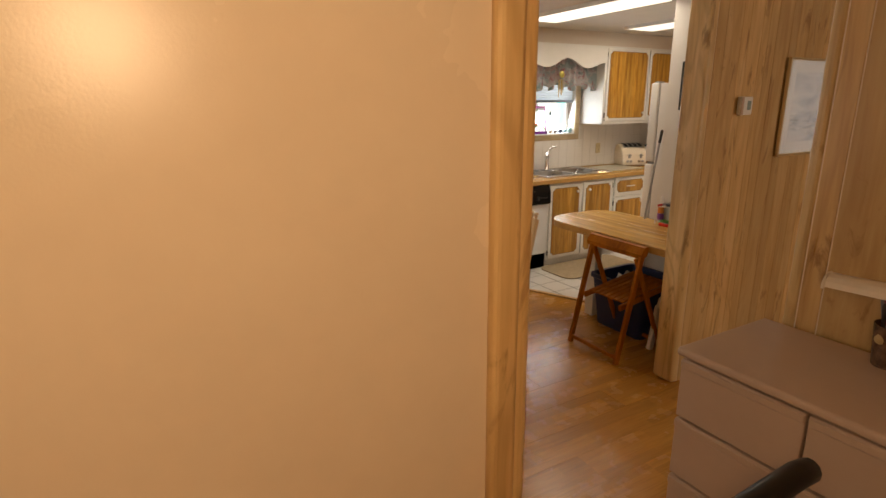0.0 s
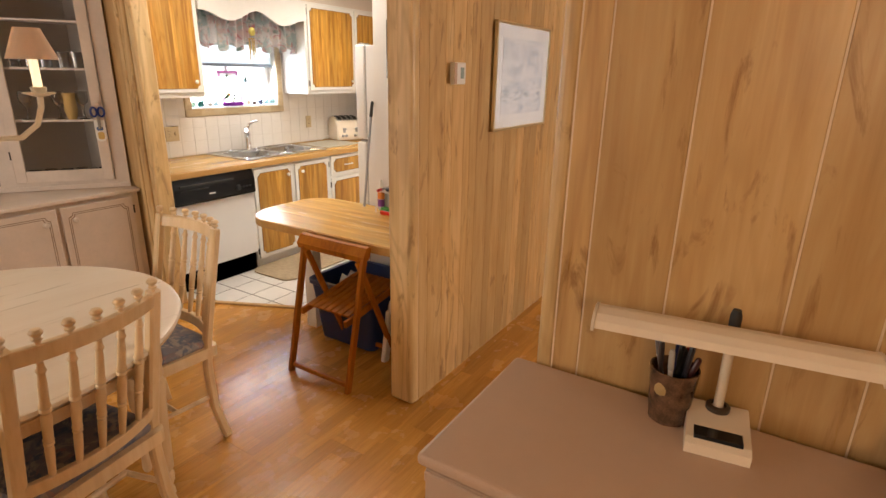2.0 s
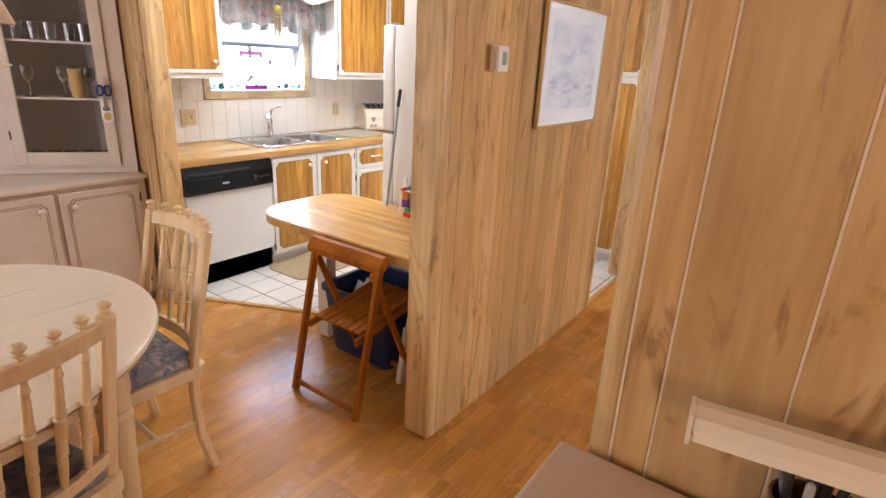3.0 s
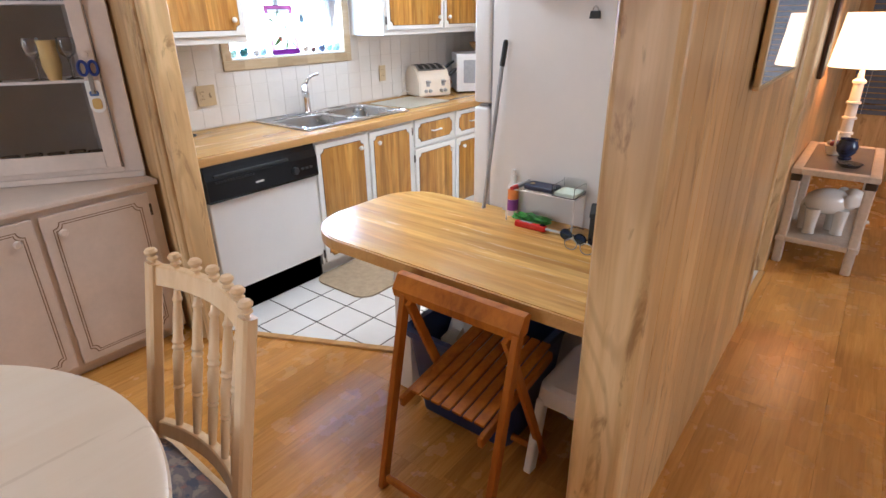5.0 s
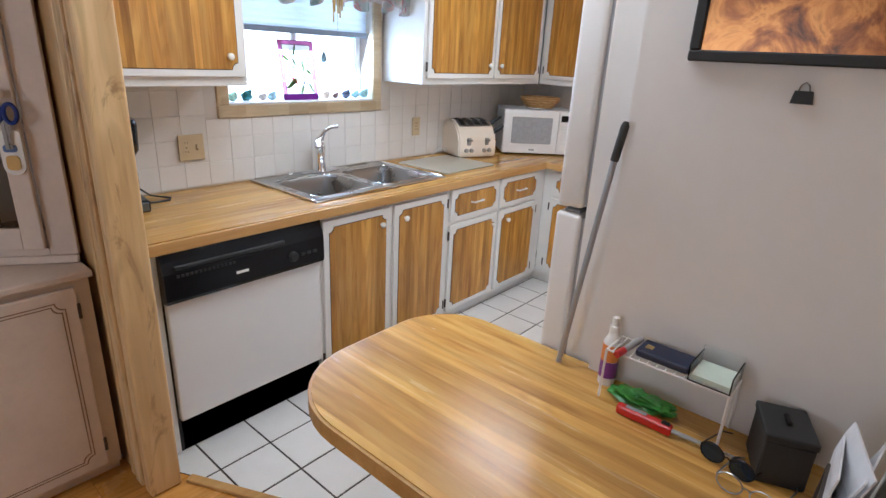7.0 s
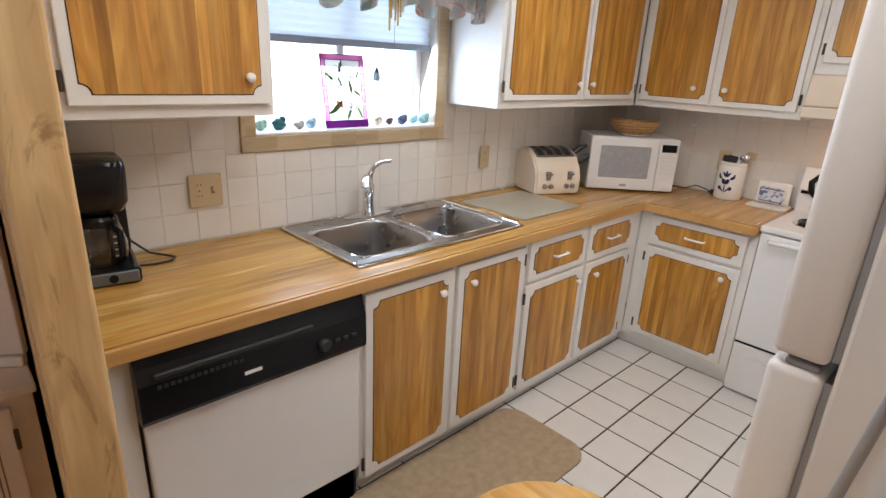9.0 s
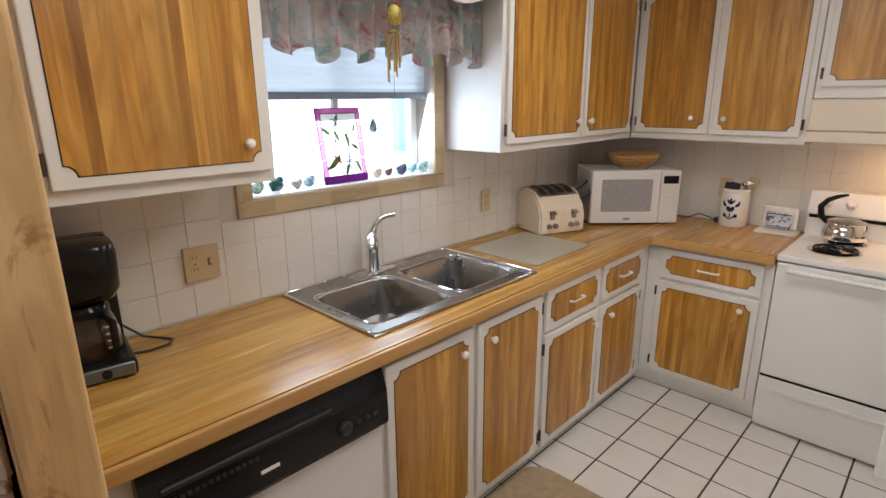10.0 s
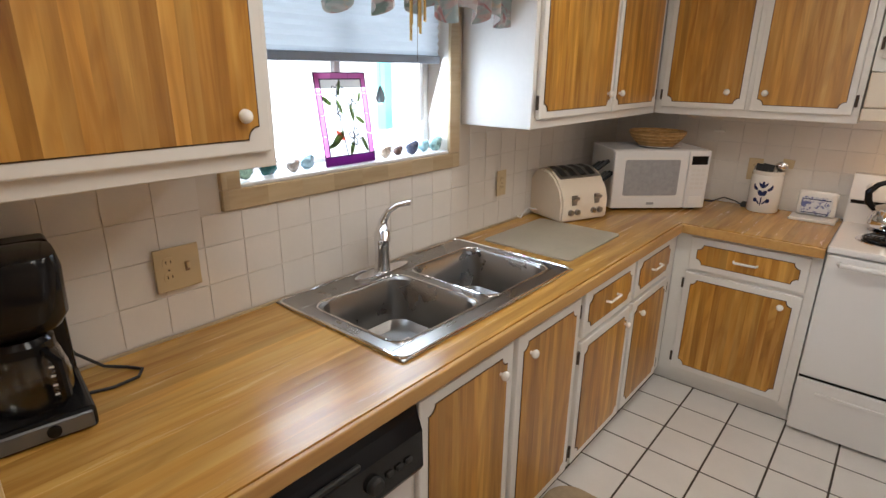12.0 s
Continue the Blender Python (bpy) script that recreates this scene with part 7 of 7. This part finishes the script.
SILL = WZ0 + 0.0125
for i, (x, s, c, nm) in enumerate(((3.405, 0.042, (0.35, 0.55, 0.45), "bird"), (3.485, 0.050, (0.02, 0.12, 0.12), "turtle"), (3.565, 0.036, (0.45, 0.40, 0.36), "frog"), (3.625, 0.042, (0.30, 0.45, 0.52), "fish"), (3.955, 0.040, (0.62, 0.52, 0.42), "owl"), (4.03, 0.032, (0.14, 0.08, 0.07), "seal"), (4.095, 0.046, (0.10, 0.12, 0.20), "dolphin"), (4.17, 0.040, (0.35, 0.60, 0.68), "swan"), (4.225, 0.050, (0.40, 0.68, 0.70), "angel"))):
    blob(nm + "_figurine", "small glazed ornament on the window sill", (x, 4.640 + 0.012 * (i % 2), SILL), s, c, i * 3.7)

# ---- living room beyond the hall ----
lt2 = thing("lamp_table", "whitewashed wicker side table with glass top and lower shelf", "side table", "", (5.75, 1.605, 0))
M_WASH = plain("whitewashed_rattan", (0.66, 0.58, 0.50), 0.5, spread=0.12, scale=40, bump=0.4, bscale=200)
for x in (-0.43, 0.43):
    for y in (-0.185, 0.185):
        part("leg", box(B(), x - 0.026, x + 0.026, y - 0.026, y + 0.026, 0.001, 0.585, 0.008, 2), M_WASH, lt2)
        part("corner_binding", box(B(), x - 0.029, x + 0.029, y - 0.029, y + 0.029, 0.54, 0.584, 0.006, 1), M_HINGE, lt2)
for z0, z1 in ((0.586, 0.622), (0.150, 0.185)):
    part("rim", box(box(box(box(B(), -0.465, 0.465, -0.22, -0.165, z0, z1, 0.006, 2), -0.465, 0.465, 0.165, 0.22, z0, z1, 0.006, 2), -0.465, -0.41, -0.165, 0.165, z0, z1, 0.006, 2), 0.41, 0.465, -0.165, 0.165, z0, z1, 0.006, 2), M_WASH, lt2)
part("glass_top", box(B(), -0.41, 0.41, -0.165, 0.165, 0.612, 0.618), plain("smoked_table_glass", (0.30, 0.26, 0.22), 0.06), lt2, "glass insert")
part("shelf", box(B(), -0.41, 0.41, -0.165, 0.165, 0.160, 0.178), M_WASH, lt2)

tl2 = thing("table_lamp", "lit table lamp with a cream shade and white bamboo base", "lamp", "", (6.02, 1.630, 0.6225))
part("base", lathe(B(), [(0, 0), (0.075, 0), (0.075, 0.02), (0.040, 0.035), (0.036, 0.10), (0.046, 0.105), (0.046, 0.118), (0.036, 0.123), (0.033, 0.20), (0.043, 0.205), (0.043, 0.218), (0.033, 0.223), (0.032, 0.30), (0.043, 0.305), (0.043, 0.318), (0.032, 0.323), (0.030, 0.43), (0.040, 0.435), (0.040, 0.45), (0.020, 0.465), (0.012, 0.53), (0, 0.53)], (0, 0, 0), 20), M_KNOB, tl2, "white ceramic bamboo base", True)
M_LITSHADE = glow("lit_cream_shade", (1.0, 0.70, 0.36), 2.2)
part("shade", lathe(B(), [(0.195, 0.535), (0.160, 0.86), (0.157, 0.86), (0.192, 0.535), (0.195, 0.535)], (0, 0, 0), 40), M_LITSHADE, tl2, "glowing cream fabric shade", True)

# white ceramic elephant on the lower shelf
bm = B()


def ball(bm, at, size, sub=3):
    g = bmesh.ops.create_icosphere(bm, subdivisions=sub, radius=1.0)
    for v in g["verts"]:
        v.co = Vector((v.co.x * size[0], v.co.y * size[1], v.co.z * size[2])) + Vector(at)


ball(bm, (0, 0, 0.20), (0.085, 0.13, 0.085))
ball(bm, (0, -0.135, 0.225), (0.058, 0.065, 0.065))
for sx in (-1, 1):
    ball(bm, (sx * 0.068, -0.105, 0.225), (0.016, 0.045, 0.055), 2)
    for y in (-0.075, 0.085):
        tube(bm, [(sx * 0.048, y, 0.0), (sx * 0.048, y, 0.03), (sx * 0.045, y, 0.16)], [0.036, 0.033, 0.042], 12)
tube(bm, [(0, -0.185, 0.215), (0, -0.215, 0.17), (0, -0.222, 0.11), (0, -0.24, 0.07), (0, -0.262, 0.075)], [0.030, 0.024, 0.019, 0.015, 0.012], 10)
tube(bm, [(0, 0.125, 0.22), (0, 0.145, 0.16)], 0.007, 6)
el = tagged(part("elephant_figurine", bm, M_KNOB, None, "", True), "white glazed ceramic elephant on the lower shelf", "figurine")
el.matrix_world = pose(5.52, 1.61, 0.1855, 0, 0, 25)
gv = tagged(part("glass_bowl", lathe(B(), [(0, 0), (0.035, 0), (0.040, 0.008), (0.030, 0.02), (0.055, 0.05), (0.060, 0.085), (0.045, 0.12), (0.050, 0.13), (0.042, 0.118), (0.055, 0.085), (0.05, 0.05), (0, 0.025)], (0, 0, 0), 24), plain("dark_blue_red_glass", (0.03, 0.04, 0.10), 0.08, spread=0.9, scale=30), None, "", True), "dark blue and red art glass bowl", "bowl")
gv.location = (5.70, 1.59, 0.6225)
an = thing("basket_ornament", "small white ornament with a handled floral basket", "ornament", "", (5.82, 1.66, 0.6225))
part("bowl", lathe(B(), [(0, 0), (0.04, 0), (0.05, 0.03), (0.055, 0.06), (0, 0.06)], (0, 0, 0), 18), M_KNOB, an, "", True)
part("handle", tube(B(), [(0.05 * math.cos(a * 0.314), 0, 0.06 + 0.085 * math.sin(a * 0.314)) for a in range(11)], 0.006, 8), M_KNOB, an, "", True)
for i in range(7):
    a = i * 0.9
    bm = B()
    bmesh.ops.create_icosphere(bm, subdivisions=2, radius=0.018)
    bmesh.ops.translate(bm, verts=bm.verts[:], vec=(0.03 * math.cos(a), 0.03 * math.sin(a), 0.072))
    part("flower", bm, plain("painted_flower", ((0.35, 0.08, 0.10), (0.16, 0.18, 0.40), (0.6, 0.55, 0.5))[i % 3], 0.4), an, "", True)
gd = tagged(part("glass_dish", lathe(B(), [(0, 0), (0.05, 0), (0.07, 0.02), (0.066, 0.02), (0.048, 0.004), (0, 0.004)], (0, 0, 0), 24), M_SMOKE, None, "", True), "clear glass dish on the lamp table", "dish")
gd.location = (5.50, 1.55, 0.6225)

wd = thing("wall_plaque", "dark carved wooden plaque on the panelled wall", "wall decor", "", (5.56, 1.8285, 1.12))
part("board", box(B(), -0.10, 0.10, -0.025, 0.0, 0.0, 0.62, 0.006, 2), plain("dark_walnut", (0.06, 0.028, 0.014), 0.4), wd)
part("inset", box(B(), -0.075, 0.075, -0.030, -0.024, 0.20, 0.58, 0.004, 1), plain("red_brown_wood", (0.20, 0.075, 0.03), 0.4, spread=0.3), wd)

bl = thing("window_blind", "slate-blue horizontal blind on the living room window", "blind", "", (7.93, 1.10, 0.6))
for k in range(26):
    bm = B()
    bar(bm, (0, -0.85, 0.02 + 0.05 * k), (0, 0.62, 0.02 + 0.05 * k), 0.045, 0.002, (1, 0, 0.5))
    part("slat", bm, plain("slate_blue_slat", (0.16, 0.19, 0.26), 0.5), bl)
part("head_rail", box(B(), -0.03, 0.03, -0.86, 0.63, 1.33, 1.38, 0.004, 1), plain("slate_rail_2", (0.2, 0.22, 0.28), 0.5), bl)
part("cord", tube(B(), [(-0.026, 0.5, 0.0), (-0.026, 0.5, 1.33)], 0.002, 5), M_KNOB, bl)

# ---- pieces of floors and walls ----
rnd = random.Random(21)
for parent, along, a0, a1, face, sign, seed, w0, w1 in ((wall_dresser, "y", -2.58, 0.883, 1.852, -1, 4, 0.175, 0.235), (wall_hall, "x", 2.574, 4.294, 1.812, -1, 8, 0.055, 0.135), (wall_living, "x", 5.127, 7.99, 1.832, -1, 9, 0.06, 0.17), (wall_dining, "x", -0.7, 2.558, 4.622, -1, 12, 0.08, 0.22), (wall_stub, "y", 4.04, 4.60, 2.562, -1, 15, 0.08, 0.16), (wall_far, "y", -2.5, 1.81, 8.0, -1, 16, 0.1, 0.2)):
    panelled(parent, along, a0, a1, face, 0.002, ROOF - 0.003, seed, sign, w0, w1, 0.0022 if parent is wall_dresser else 0.0010 if parent is wall_hall else 0.0006, (0.015, 0.242, 0.400, 0.630, 0.815) if parent is wall_dresser else ())

# threshold along the slanted edge between laminate and tile
P0, P1 = Vector((2.680, 3.846)), Vector((3.331, 2.489))
bm = B()
bar(bm, (P0.x, P0.y, 0.007), (P1.x, P1.y, 0.007), 0.035, 0.014, (0, 0, 1), 0.004)
structure("trim_threshold", bm, M_EDGE, "slanted wooden threshold strip")
structure("trim_threshold", box(B(), 4.345, 5.06, 1.812, 1.847, 0.0, 0.013, 0.004, 1), M_EDGE, "wooden threshold strip at the passage")


def clip(poly, p, q):
    """The part of a polygon to the right-hand side of the line from p to q."""
    d = Vector(q) - Vector(p)
    side = lambda a: -(d.x * (a[1] - p[1]) - d.y * (a[0] - p[0]))
    out = []
    for a, b in zip(poly, poly[1:] + poly[:1]):
        sa, sb_ = side(a), side(b)
        if sa >= 0:
            out.append(a)
        if sa * sb_ < 0:
            t = sa / (sa - sb_)
            out.append((a[0] + t * (b[0] - a[0]), a[1] + t * (b[1] - a[1])))
    return out


LN = Vector((-(P1 - P0).y, (P1 - P0).x)).normalized() * 0.016
if LN.x < 0:
    LN = -LN
EDGE = [tuple(P1 + LN), tuple(P0 + LN)]


def tile_poly(x0, x1, y0, y1):
    return clip([(x0, y0), (x1, y0), (x1, y1), (x0, y1)], EDGE[0], EDGE[1])


bed = clip([(2.0, 1.837), (5.895, 1.837), (5.895, 4.60), (2.0, 4.60)], EDGE[0], EDGE[1])
structure("floor_tile_bed", prism(B(), bed, -0.001, 0.0036, XY), M_GROUT, "dark grout between the kitchen tiles")
PX, PY, G = 0.2135, 0.2135, 0.0040
for i in range(-9, 8):
    for j in range(-10, 2):
        x0, y0 = 4.277 + i * PX, 3.806 + j * PY
        x1, y1 = min(x0 + PX, 5.89), y0 + PY
        y0c = max(y0, 1.838)
        if x0 > 5.88 or y1 < 1.86 or y0 > 4.05:
            continue
        if y0 < 2.30 and x1 < 4.30 or 3.34 < x0 and x1 < 4.06 and y1 < 2.6:
            continue
        poly = tile_poly(x0 + G, x1 - G, y0c + G, y1 - G)
        if len(poly) < 3:
            continue
        bm = prism(B(), poly, 0.0005, 0.0044, XY)
        top = [f for f in bm.faces if f.normal.z > 0.9]
        bmesh.ops.inset_region(bm, faces=top, thickness=0.0016)
        for f in top:
            for v in f.verts:
                v.co.z += 0.0010
        part("tile", bm, M_TILE, floor)

# laminate boards
BW, BL_ = 0.1935, 1.285
y = -0.55
while y < 4.60:
    off = rnd.uniform(0, BL_)
    x = -1.0 - off
    while x < 7.95:
        x0, x1 = max(x, -1.0), min(x + BL_, 7.95)
        inside = x0 > 3.32 and y > 1.84 or (x0 > 2.7 and y > 3.9)
        if x1 - x0 > 0.02 and not inside:
            if x0 < 3.3 < x1 and y > 1.84:
                x1 = 3.6
            bm = box(B(), 0, x1 - x0 - 0.0007, 0, BW - 0.0007, -0.010, 0.0)
            ob = part("laminate_board", bm, M_FLOOR, floor)
            ob.location = (x0, y, 0)
        x += BL_
    y += BW
structure("floor_back", box(B(), -2.59, 7.99, -2.59, -0.552, -0.012, 0.0), M_FLOOR, "honey laminate floor behind the way in")

# square wall tiles behind the worktop
TW, TH = 0.1162, 0.1075
for i in range(28):
    x0 = 2.664 + TW * i
    x1 = min(x0 + TW, 5.885)
    for j in range(5):
        z0 = 0.899 + TH * j
        z1 = min(z0 + TH, 1.370)
        if z1 - z0 < 0.02 or x1 - x0 < 0.02:
            continue
        if x1 > 3.303 and x0 < 4.330:
            z1 = min(z1, 1.2015)
            if z1 - z0 < 0.015:
                continue
        part("wall_tile", box(B(), x0 + 0.0009, x1 - 0.0009, 4.6075, 4.6115, z0 + 0.0009, z1 - 0.0009, 0.0008, 1), M_WTILE, wall_north)
for i in range(12):
    y1 = 4.600 - TW * i
    for j in range(5):
        z0 = 0.899 + TH * j
        z1 = min(z0 + TH, 1.370)
        if z1 - z0 < 0.02:
            continue
        part("wall_tile", box(B(), 5.8965, 5.9015, y1 - TW + 0.0011, y1 - 0.0011, z0 + 0.0011, z1 - 0.0011, 0.0008, 1), M_WTILE, wall_east)
